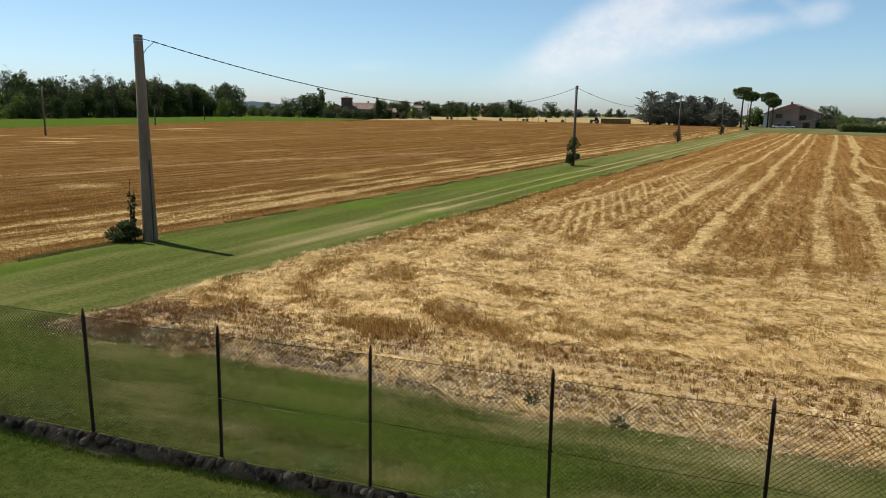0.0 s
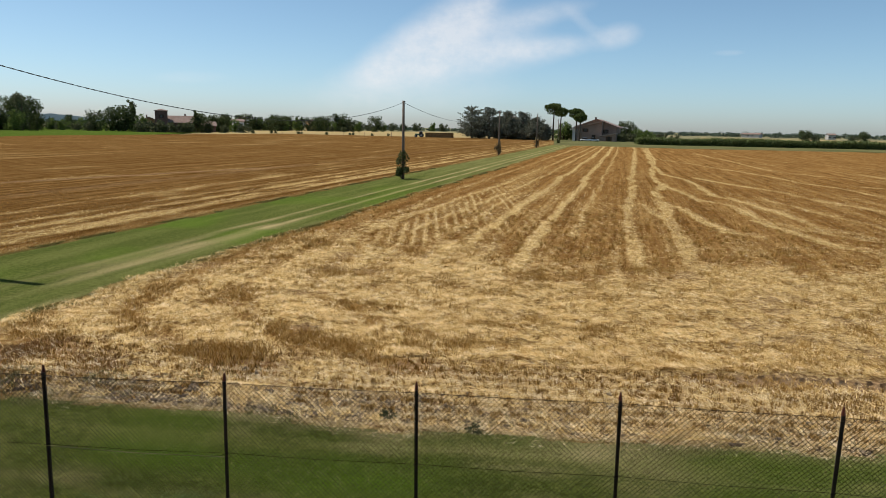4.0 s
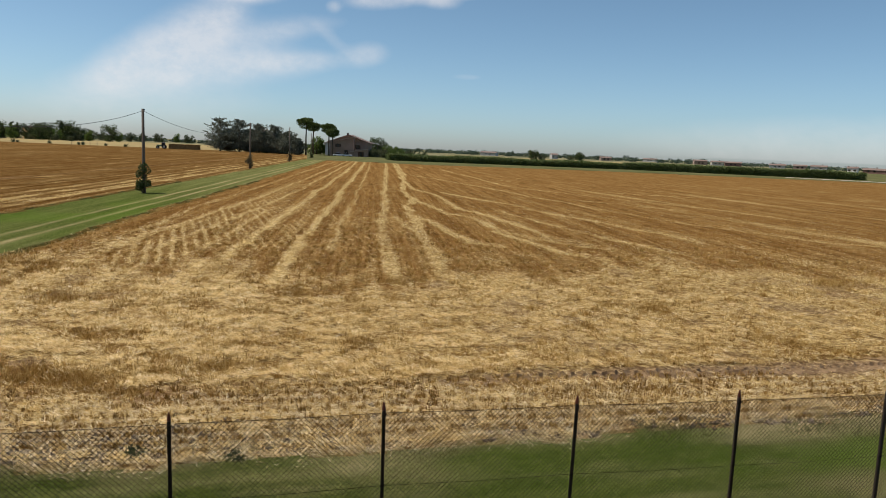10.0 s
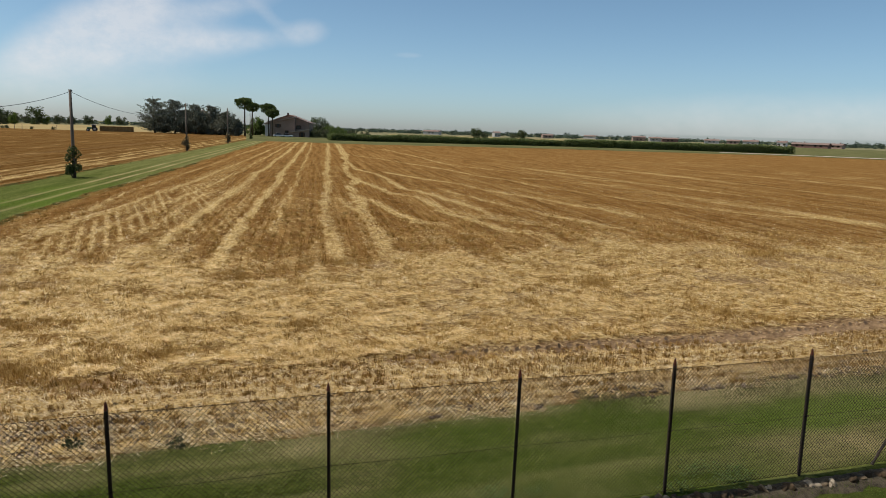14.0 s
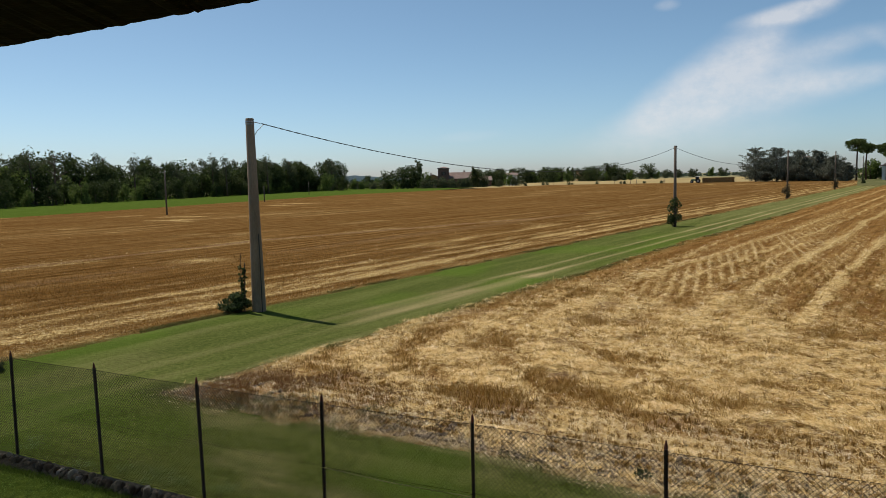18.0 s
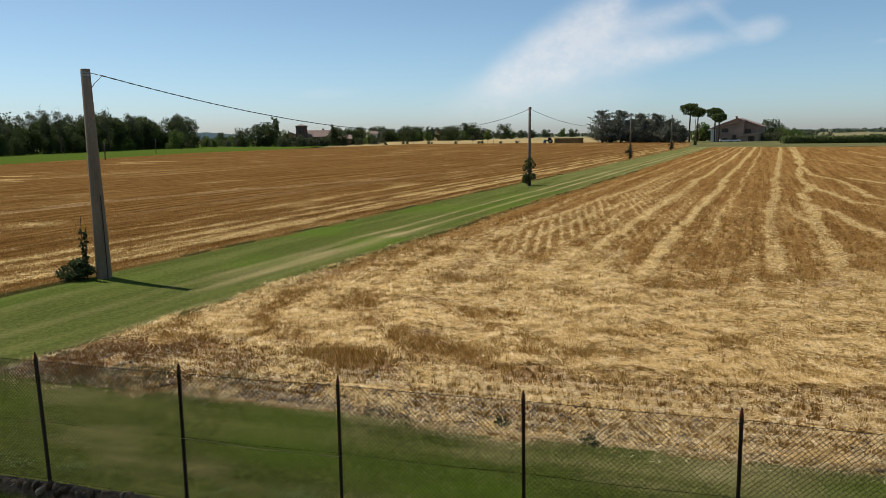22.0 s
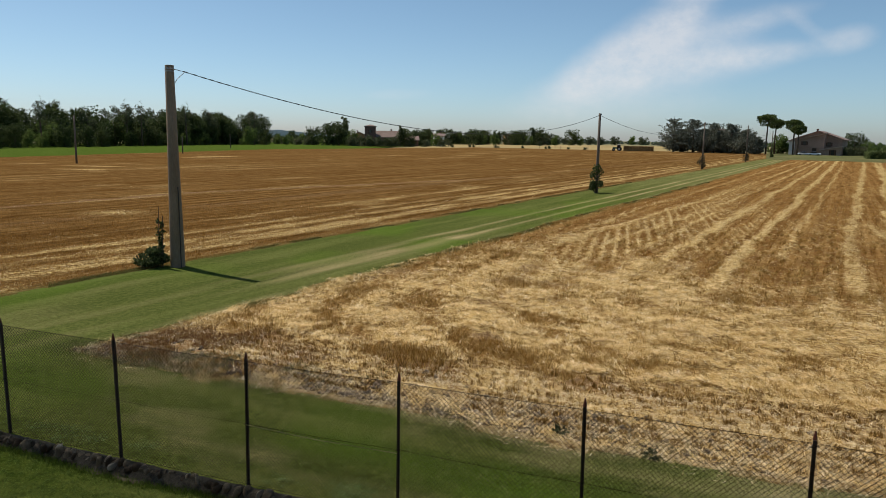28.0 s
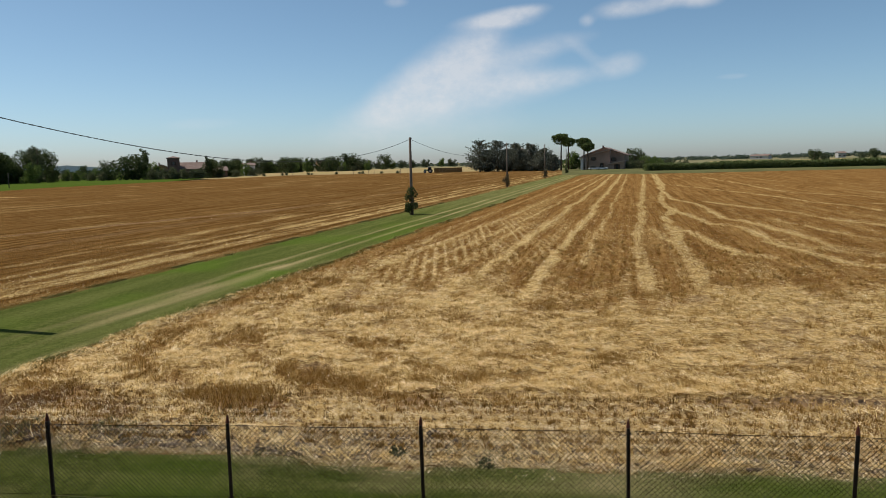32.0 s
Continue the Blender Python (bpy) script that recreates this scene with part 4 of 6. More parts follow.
tagged(mesh_object("tyre_track", V, F, M_EARTH), "rows of earth clods left by tyre lugs", "tyre track", kind="stuff")

x, y = scatter(260000, 60, 18, -60, 20)
u, v = to_uv(x, y)
S = left_cover(x, y)
r = np.hypot(x, y)
keep = (u < TRACK_L - 0.2) & (np.abs((u / 0.4) % 1 - 0.5) < 0.3) & (rng.uniform(0, 1, len(x)) < smooth(60, 22, r))
x, y, s, r = x[keep], y[keep], S[0][keep], r[keep]
n = len(x)
slivers("stubble", x, y, ground_z(x, y) - 0.01, rng.normal(0, 0.025, n), rng.normal(0, 0.025, n), rng.uniform(0.04, 0.12, n) * (1 - 0.5 * s), 0.006 + 0.0004 * r, M_STALK, "short cut wheat stubble across the track", "stubble")
x, y = scatter(260000, 75, 18, -60, 20)
u, v = to_uv(x, y)
S = left_cover(x, y)
r = np.hypot(x, y)
keep = (u < TRACK_L - 0.2) & (rng.uniform(0, 1, len(x)) < S[0] ** 1.3) & (rng.uniform(0, 1, len(x)) < smooth(75, 40, r))
x, y, r = x[keep], y[keep], r[keep]
n = len(x)
ang, ln = rng.uniform(0, 2 * math.pi, n), rng.uniform(0.05, 0.17, n)
slivers("loose_straw", x, y, ground_z(x, y) + rng.uniform(0.01, 0.09, n), ln * np.cos(ang), ln * np.sin(ang), rng.uniform(-0.02, 0.08, n), 0.005 + 0.00032 * r, M_STRAW, "straw lines on the field across the track", "straw")

# grass of the strip, track and garden
x, y = scatter(760000, 45, 6.0, -60, 80)
u, v = to_uv(x, y)
g = lawn_gap(x, y)
strip = (g < 0.1) & (y > fence_line(x) - 0.02)
track = (u < track_edge(x, y)) & (u > TRACK_L) & (y > fence_line(x))
garden = y < fence_line(x) - 0.30
dry = np.where(track, track_cover(x, y)[0], lawn_cover(x, y)[0])
keep = (strip | track | garden) & (rng.uniform(0, 1, len(x)) > 0.75 * dry)
x, y, garden, track = x[keep], y[keep], garden[keep], track[keep]
n = len(x)
h = rng.uniform(0.018, 0.045, n) * (0.7 + 0.6 * vnoise(x, y, 0.8, 66))
for on, mat, label in ((~garden & ~track, M_BLADE, "short mown grass blades"), (track & ~garden, M_TBLADE, "short grass of the farm track"), (garden, M_GBLADE, "green blades of the garden lawn")):
    n = on.sum()
    slivers("grass", x[on], y[on], ground_z(x[on], y[on], 0.008) - np.where(garden[on], 0.070, 0.0), rng.normal(0, 0.035, n), rng.normal(0, 0.035, n), 0.75 * h[on], 0.004 + 0.0003 * np.hypot(x[on], y[on]), mat, label, "grass")
# longer grass hanging over the edge of the garden lawn
n = 26000
x = rng.uniform(-13, 14, n)
y = fence_line(x) - 0.27 - np.abs(rng.normal(0, 0.05, n)) + 0.07 * (vnoise(x, y[:1] * 0, 2.0, 68) - 0.5)
slivers("grass", x, y, ground_z(x, y, -0.07), rng.normal(0, 0.03, n), rng.normal(0.03, 0.03, n), rng.uniform(0.03, 0.09, n), 0.009 + 0 * x, M_GBLADE, "longer grass along the edge of the garden lawn", "grass")

# clover growing in clumps beside the stones
x = rng.uniform(-12, 12, 90)
y = fence_line(x) + rng.gamma(1.6, 0.16, 90) + 0.05
k = vnoise(x, y, 0.6, 67) > 0.45
x, y = np.repeat(x[k], 90), np.repeat(y[k], 90)
n = len(x)
ox, oy = rng.normal(0, 0.13, n), rng.normal(0, 0.08, n)
a = rng.uniform(0, 6.28, n)
slivers("clover", x + ox, y + oy, ground_z(x + ox, y + oy) + rng.uniform(0.02, 0.06, n), 0.028 * np.cos(a), 0.028 * np.sin(a), rng.uniform(0, 0.012, n), 0.026 + 0 * x, M_CLOVER, "low clover clumps in the mown grass", "clover")

# rough edges: weeds along the strip and the track, the brown patch at the corner
def edge_weeds(name, n, x, y, tall, mat, label):
    h = rng.uniform(0.4, 1.0, n) * tall
    slivers(name, x, y, ground_z(x, y) - 0.01, rng.normal(0, 0.06, n) * tall / 0.2, rng.normal(0, 0.06, n) * tall / 0.2, h, 0.008 + 0.0005 * np.hypot(x, y), mat, label, "weeds")


n = 34000
v = 9.0 + 70 * rng.uniform(0, 1, n) ** 1.7
u = TRACK_R + rng.normal(0, 0.3, n)
x, y = to_xy(u, v)
u = track_edge(x, y) + rng.normal(0.02, 0.12, n)
x, y = to_xy(u, v)
k = (vnoise(x, y, 1.1, 81) > 0.5) & (y > fence_line(x) + 0.5)
edge_weeds("weeds", k.sum(), x[k], y[k], 0.06, M_EDGE, "low weeds along the edge of the track")
u = TRACK_L - 0.15 + rng.normal(0, 0.15, n)
x, y = to_xy(u, v)
k = (vnoise(x, y, 0.9, 82) > 0.62)
edge_weeds("weeds", k.sum(), x[k], y[k], 0.07, M_EDGE, "low weeds along the far edge of the track")
n = 30000
x, y = rng.normal(-6.4, 1.4, n), rng.normal(12.5, 0.72, n)
k = (lawn_gap(x, y) > 0.2) & (to_uv(x, y)[0] > TRACK_R + 0.3) & (vnoise(x, y, 1.8, 84) > 0.38)
edge_weeds("dry_weeds", k.sum(), x[k], y[k], 0.11, M_DRYWEED, "patch of brown dried weeds at the field's corner")
n = 9000
x, y = rng.normal(-5.8, 1.7, n), rng.normal(11.55, 0.35, n)
k = (lawn_gap(x, y) > 0.05) & (vnoise(x, y, 1.3, 88) > 0.5)
edge_weeds("weeds", k.sum(), x[k], y[k], 0.12, M_WEED, "grey-green weeds round the brown patch at the field's corner")
n = 22000
x = rng.uniform(-9, 16, n)
y = (9.15 + rng.normal(0.15, 0.30, n) - 0.275 * x) / 0.962
k = vnoise(x, y, 0.9, 83) > 0.52
edge_weeds("weeds", k.sum(), x[k], y[k], 0.09, M_WEED, "grey-green weeds between mown strip and straw")


def clods(n, x, y, low, high, mat, label):
    """Small angular lumps lying on the ground."""
    z = ground_z(x, y)
    size = low + (high - low) * rng.uniform(0, 1, n) ** 2.2
    turn = rng.uniform(0, 6.28, n)
    V = np.empty((n, 6, 3))
    for k in range(4):
        a = turn + k * math.pi / 2 + rng.normal(0, 0.25, n)
        rr = size * rng.uniform(0.6, 1.2, n)
        V[:, k] = np.stack([x + rr * np.cos(a), y + rr * np.sin(a), z + size * rng.uniform(0.0, 0.35, n)], 1)
    V[:, 4] = np.stack([x + size * rng.normal(0, 0.3, n), y + size * rng.normal(0, 0.3, n), z + size * rng.uniform(0.6, 1.1, n)], 1)
    V[:, 5] = np.stack([x, y, z - 0.02], 1)
    one = np.array([(k, (k + 1) % 4, 4) for k in range(4)] + [((k + 1) % 4, k, 5) for k in range(4)])
    F = (one[None] + 6 * np.arange(n)[:, None, None]).reshape(-1, 3)
    return tagged(mesh_object("earth_clods", V.reshape(-1, 3), F, mat), label, "clods", kind="stuff")


n = 5200
x = rng.uniform(-8.5, 18, n)
y = (9.15 + 0.1 + np.abs(rng.normal(0, 0.55, n)) - 0.275 * x) / 0.962
k = (lawn_gap(x, y) > 0.02) & (vnoise(x, y, 0.7, 89) > 0.36) & (rng.uniform(0, 1, n) < 0.35 + 0.65 * smooth(5, -2, x)) & (to_uv(x, y)[0] > track_edge(x, y) + 0.1)
clods(int(k.sum()), x[k], y[k], 0.02, 0.085, M_CLOD, "crumbled grey-brown earth clods along the field's edge")

# ---- stubble tufts left standing ----
def tussock(x, y, spread, tall, mat, label):
    n = 520
    px, py = x + rng.normal(0, spread, n), y + rng.normal(0, spread * 0.5, n)
    slivers("straw_tuft", px, py, ground_z(px, py) - 0.01, rng.normal(0, 0.07, n), rng.normal(0, 0.07, n), rng.uniform(0.3, 1, n) * tall, 0.012 + 0 * px, mat, label, "straw tuft")


for az, r, sp, tall in ((-10.0, 12.7, 0.55, 0.28), (-8.2, 12.9, 0.3, 0.24), (-16.6, 15.5, 0.16, 0.26), (-0.9, 19.6, 0.36, 0.32), (11.7, 14.5, 0.25, 0.20), (44.8, 19.7, 0.26, 0.34), (21.0, 14.4, 0.3, 0.2), (33.7, 12.1, 0.5, 0.17), (36.5, 12.4, 0.3, 0.15), (57.3, 28.0, 0.5, 0.34), (24.5, 21.5, 0.35, 0.28), (3.5, 13.2, 0.8, 0.18)):
    tx, ty = polar(az, r)
    tussock(tx, ty, sp, tall, M_TUFT, "tuft of standing straw stalks left uncut")

# ---- plants ----
def leaf_cloud(name, blobs, count, size, mat, parent, seed, droop=0.0, hollow=0.55):
    """A crown of many small leaf clumps on the shells of blobs (x, y, z, rx, ry, rz)."""
    g = np.random.default_rng(seed)
    B = np.array(blobs, float)
    w = (B[:, 3] * B[:, 4] * B[:, 5]) ** 0.67
    k = g.choice(len(B), count, p=w / w.sum())
    d = g.normal(0, 1, (count, 3))
    d /= np.linalg.norm(d, axis=1)[:, None]
    rad = hollow + (1 - hollow) * g.uniform(0, 1, count) ** 0.6
    rad *= 0.86 + 0.28 * vnoise(d[:, 0] * 3 + k, d[:, 1] * 3 + d[:, 2] * 2, 1.0, seed)
    P = B[k, :3] + d * B[k, 3:] * rad[:, None]
    a = g.normal(0, 1, (count, 3)) + d * 0.3
    a[:, 2] -= droop
    a /= np.linalg.norm(a, axis=1)[:, None]
    b = np.cross(a, g.normal(0, 1, (count, 3)))
    b /= np.linalg.norm(b, axis=1)[:, None]
    s = size * g.uniform(0.5, 1.3, count)[:, None]
    V = np.stack([P - a * s * 0.5, P + b * s * 0.34, P + a * s * 0.5, P - b * s * 0.34], 1)
    return mesh_object(name, V.reshape(-1, 3), np.arange(4 * count).reshape(-1, 4), mat, parent)


def trunk_mesh(parent, height, radius, limbs, seed, spread, mat=None, start=0.35):
    g = random.Random(seed)
    bm = bmesh.new()
    top = Vector((g.uniform(-0.3, 0.3), g.uniform(-0.3, 0.3), height))
    tube(bm, [(0, 0, -0.2), (top.x * 0.3, top.y * 0.2, height * 0.35), (top.x * 0.7, top.y, height * 0.7), top], [radius * 1.15, radius * 0.8, radius * 0.5, radius * 0.15], 7)
    for i in range(limbs):
        z = height * (start + (0.95 - start) * i / max(limbs - 1, 1))
        a = g.uniform(0, 6.28)
        r = spread * g.uniform(0.5, 0.95) * (1.1 - 0.6 * i / limbs)
        f = z / height
        p = Vector((top.x * f, top.y * f, z))
        q = p + Vector((math.cos(a) * r, math.sin(a) * r, r * g.uniform(0.25, 0.8)))
        tube(bm, [p, (p + q) / 2 + Vector((0, 0, r * 0.08)), q], [radius * 0.35, radius * 0.22, radius * 0.07], 5)
    return part("trunk", bm, mat or M_BARK, parent, smooth=True)


def broad_tree(height, width, seed, mat, label, count=2600, leaf=0.55, low=0.15, name="tree", group=""):
    e = thing(name, 0, 0, 0, 0, label, "tree", group)
    g = random.Random(seed)
    trunk_mesh(e, height * 0.85, 0.022 * height + 0.05, 7, seed, width * 0.4)
    blobs = []
    for i in range(17):
        f = low + (0.92 - low) * (i + g.uniform(0, 1)) / 17
        r = width * 0.5 * math.sqrt(max(0.02, 1 - ((f - 0.40 - low * 0.5) / 0.58) ** 2)) * g.uniform(0.3, 0.8)
        a = g.uniform(0, 6.28)
        s = width * g.uniform(0.10, 0.27)
        blobs.append((r * math.cos(a), r * math.sin(a), height * f, s, s, s * g.uniform(0.7, 1.1)))
    blobs.append((0, 0, height * (0.46 + low / 2), width * 0.27, width * 0.27, height * 0.34))
    leaf_cloud("crown", blobs, count, leaf, mat, e, seed, hollow=0.25)
    return e


def cedar(height, width, seed, label):
    e = thing("cedar_tree", 0, 0, 0, 0, label, "tree", "dark cedars by the farm")
    g = random.Random(seed)
    trunk_mesh(e, height * 0.97, 0.02 * height + 0.1, 12, seed, width * 0.42, start=0.15)
    blobs = []
    for i in range(54):
        f = 0.04 + 0.93 * (i + g.uniform(0, 1)) / 54
        r = width * 0.60 * min(1.0, 0.45 + 2.5 * f) * max(0.03, 1 - f) ** 0.52 * g.uniform(0.6, 1.1)
        a = i * 2.4 + g.uniform(-0.5, 0.5)
        s = width * g.uniform(0.07, 0.12) * (1.2 - 0.6 * f)
        up = g.uniform(0.10, 0.50)
        for q, t in ((0.35, 1.1), (0.68, 0.9), (0.9, 0.6), (1.08, 0.3)):
            blobs.append((r * q * math.cos(a), r * q * math.sin(a), height * f + r * q * up, s * t, s * t, s * t * 0.42))
    for i in range(5):
        a, r = g.uniform(0, 6.28), width * g.uniform(0.0, 0.14)
        for q in (0, 1, 2):
            blobs.append((r * math.cos(a), r * math.sin(a), height * (0.78 + 0.05 * q + g.uniform(0, 0.05)), 0.6 - 0.13 * q, 0.6 - 0.13 * q, 0.6))
    blobs.append((0, 0, height * 0.36, width * 0.36, width * 0.36, height * 0.38))
    leaf_cloud("crown", blobs, 8000, 0.48, M_CEDAR, e, seed, droop=0.3, hollow=0.3)
    return e


def umbrella_pine(height, width, seed, label):
    e = thing("umbrella_pine", 0, 0, 0, 0, label, "tree", "umbrella pines by the farmhouse")
    g = random.Random(seed)
    bm = bmesh.new()
    top = height - width * 0.30
    tube(bm, [(0, 0, -0.2), (0.15, 0.1, top * 0.5), (0.0, -0.1, top)], [0.34, 0.27, 0.2], 8)
    for i in range(9):
        a = i * 0.7 + g.uniform(-0.2, 0.2)
        r = width * g.uniform(0.2, 0.4)
        tube(bm, [(0, -0.1, top - 0.6), (math.cos(a) * r * 0.5, math.sin(a) * r * 0.5, top + 0.4), (math.cos(a) * r, math.sin(a) * r, top + 1.0)], [0.14, 0.1, 0.04], 5)
    part("trunk", bm, M_BARK, e, smooth=True)
    blobs = [(0, 0, height - width * 0.30, width * 0.46, width * 0.46, width * 0.29)]
    for i in range(14):
        a = g.uniform(0, 6.28)
        r = width * 0.36 * math.sqrt(g.uniform(0.1, 1))
        s = width * g.uniform(0.11, 0.17)
        blobs.append((r * math.cos(a), r * math.sin(a), height - width * 0.26 + width * 0.15 * (1 - (r / width * 2) ** 2), s, s, s * 0.7))
    leaf_cloud("crown", blobs, 4200, 0.45, M_PINE, e, seed, hollow=0.5)
    return e


def put_tree(proto, az, r, turn, scale=1.0):
    x, y = polar(az, r)
    return copy_thing_scaled(proto, x, y, turn, scale)


def copy_thing_scaled(proto, x, y, turn, s, z=-0.05):
    c = copy_thing(proto, pose(x, y, z, 0, 0, turn))
    c.scale = (s, s, s)
    return c


def retire(proto):
    """Takes a pattern away once its copies stand."""
    for o in list(proto.children_recursive) + [proto]:
        bpy.data.objects.remove(o)


R = random.Random(11)
# the wood along the left: tall mixed trees, in two ranks
WOOD = [broad_tree(13, 12, 101, M_WOOD, "tall dark green broadleaf tree in a dense wood edge", 2500, 0.74, 0.02, group="wood edge"),
        broad_tree(12, 12, 102, M_WOOD, "tall dark green broadleaf tree in a dense wood edge", 2400, 0.74, 0.02, group="wood edge"),
        broad_tree(14.5, 8, 103, M_LEAF3, "tall thin-crowned greyish tree in the wood edge", 1700, 0.55, 0.1, group="wood edge"),
        broad_tree(10.5, 11, 104, M_LEAF2, "rounded lighter green tree in the wood edge", 2300, 0.70, 0.0, group="wood edge")]
for i in range(62):
    f = i / 61
    yy = 30 + 310 * f
    xx = -141 - 5 * math.sin(f * 5) + R.uniform(-3, 3)
    copy_thing_scaled(WOOD[R.choice((0, 0, 1, 1, 3, 2))], xx, yy + R.uniform(-3, 3), R.uniform(0, 360), R.uniform(0.72, 1.02) * (0.9 + 0.2 * f))
for i in range(40):
    yy = 30 + 310 * i / 39
    copy_thing_scaled(WOOD[R.choice((0, 1, 2))], -151 + R.uniform(-3, 3), yy, R.uniform(0, 360), R.uniform(0.92, 1.12))
for i in range(50):
    yy = 30 + 310 * i / 49
    copy_thing_scaled(WOOD[R.choice((0, 1, 3))], -134 + R.uniform(-2, 2), yy + R.uniform(-2, 2), R.uniform(0, 360), R.uniform(0.35, 0.6))
THIN = broad_tree(17, 6.5, 105, M_LEAF3, "tall thin-crowned tree standing above the wood edge", 1100, 0.5, 0.55, group="wood edge")
for az, r, s_ in ((-43.2, 205, 0.84), (-44.8, 206, 0.72), (-36.6, 235, 0.80), (-31.1, 262, 0.85), (-30.1, 264, 0.83), (-27.0, 290, 0.90)):
    put_tree(THIN, az, r, R.uniform(0, 360), s_)
retire(THIN)
dead = thing("bare_tree", *polar(-41.8, 208), -0.05, 0, "leafless dead tree rising above the wood edge", "tree", "wood edge")
trunk_mesh(dead, 13.2, 0.3, 16, 106, 3.6, start=0.45)
put_tree(WOOD[2], -22.1, 330, 30, 1.08)
put_tree(WOOD[3], -22.6, 322, 80, 0.75)
put_tree(WOOD[1], -21.2, 335, 200, 0.6)

# bushes and trees round the villa and along the far fields
MIDTREE = [broad_tree(10, 11, 111, M_LEAF, "round dark green tree far across the fields", 1600, 0.85, 0.0, group="far trees"),
           broad_tree(8, 8, 112, M_LEAF2, "lighter round tree far across the fields", 1250, 0.74, 0.0, group="far trees"),
           broad_tree(12, 4.5, 113, M_LEAF, "narrow upright tree far across the fields", 1500, 0.55, 0.05, group="far trees"),
           broad_tree(4.2, 7, 114, M_LEAF3, "low spreading shrub far across the fields", 950, 0.60, 0.0, name="shrub", group="far shrubs")]
for az, r, k, s in ((-17.6, 345, 0, 0.85), (-16.5, 338, 0, 0.98), (-15.6, 340, 0, 1.08), (-15.2, 346, 2, 1.22), (-14.6, 336, 1, 0.95), (-14.1, 332, 3, 1.0), (-19.2, 420, 0, 0.7), (-18.5, 400, 1, 0.75), (-20.2, 380, 3, 1.0),
                    (-19.7, 360, 3, 0.9), (-18.9, 350, 3, 0.8), (-18.0, 342, 3, 0.9), (-13.6, 322, 3, 1.15), (-12.9, 320, 3, 0.95), (-12.2, 318, 3, 1.0), (-11.6, 320, 3, 0.9), (-11.2, 322, 3, 1.0), (-14.6, 326, 3, 1.0), (-10.75, 326, 2, 0.85), (-10.4, 328, 0, 0.8), (-9.4, 372, 0, 0.8), (-8.6, 372, 0, 0.85),
                    (-7.9, 356, 1, 0.8), (-7.3, 352, 3, 1.0), (-9.9, 330, 3, 0.9), (-8.7, 330, 3, 0.8), (-6.3, 500, 0, 0.85), (-5.4, 500, 0, 0.8), (-4.6, 500, 3, 1.4), (-3.9, 520, 0, 1.0), (-3.2, 520, 2, 0.95), (-2.9, 530, 2, 0.9), (-2.2, 525, 0, 0.95), (-1.6, 525, 1, 1.1),
                    (-1.0, 520, 0, 1.05), (-0.3, 520, 2, 1.1), (0.1, 520, 0, 1.22), (0.6, 520, 3, 1.6), (1.4, 600, 3, 1.8), (2.9, 560, 0, 1.15), (3.5, 560, 1, 0.9), (4.3, 700, 3, 1.7), (2.2, 700, 3, 1.7), (5.0, 720, 3, 1.7), (6.2, 760, 3, 1.9), (7.4, 800, 1, 1.2), (8.3, 780, 3, 1.9),
                    (17.75, 302, 1, 0.95), (18.1, 304, 1, 0.9), (22.55, 310, 0, 0.80), (23.5, 300, 1, 0.66), (24.3, 304, 1, 0.5), (22.1, 292, 3, 0.75), (21.3, 290, 3, 0.6), (23.0, 296, 3, 0.8), (24.9, 306, 3, 0.75), (23.3, 285, 1, 0.62), (23.9, 284, 1, 0.60), (24.5, 286, 1, 0.48), (22.2, 283, 3, 0.75), (22.9, 282, 3, 0.75), (25.3, 288, 3, 0.8), (26.1, 290, 3, 0.7), (35.0, 420, 0, 0.62), (35.6, 420, 3, 0.9), (38.6, 470, 0, 0.62), (38.0, 480, 3, 0.9)):
    put_tree(MIDTREE[k], az, r, R.uniform(0, 360), s)
for i in range(34):
    put_tree(MIDTREE[R.choice((0, 0, 1, 3))], -10.2 + 11.5 * i / 33 + R.uniform(-0.2, 0.2), R.uniform(470, 560), R.uniform(0, 360), R.uniform(0.7, 1.05))
for az, r, s in ((-6.6, 330, 0.35), (-5.2, 345, 0.3), (-4.9, 346, 0.3), (-3.2, 335, 0.3), (-2.9, 335, 0.22), (-1.0, 330, 0.3), (0.8, 325, 0.25), (1.1, 325, 0.3), (2.6, 318, 0.25), (3.9, 312, 0.28)):
    put_tree(MIDTREE[3], az, r, R.uniform(0, 360), s)
for i in range(26):
    put_tree(MIDTREE[R.choice((0, 1, 3, 3))], -21.5 + 14.5 * i / 25 + R.uniform(-0.2, 0.2), R.uniform(352, 420), R.uniform(0, 360), R.uniform(0.4, 0.68))
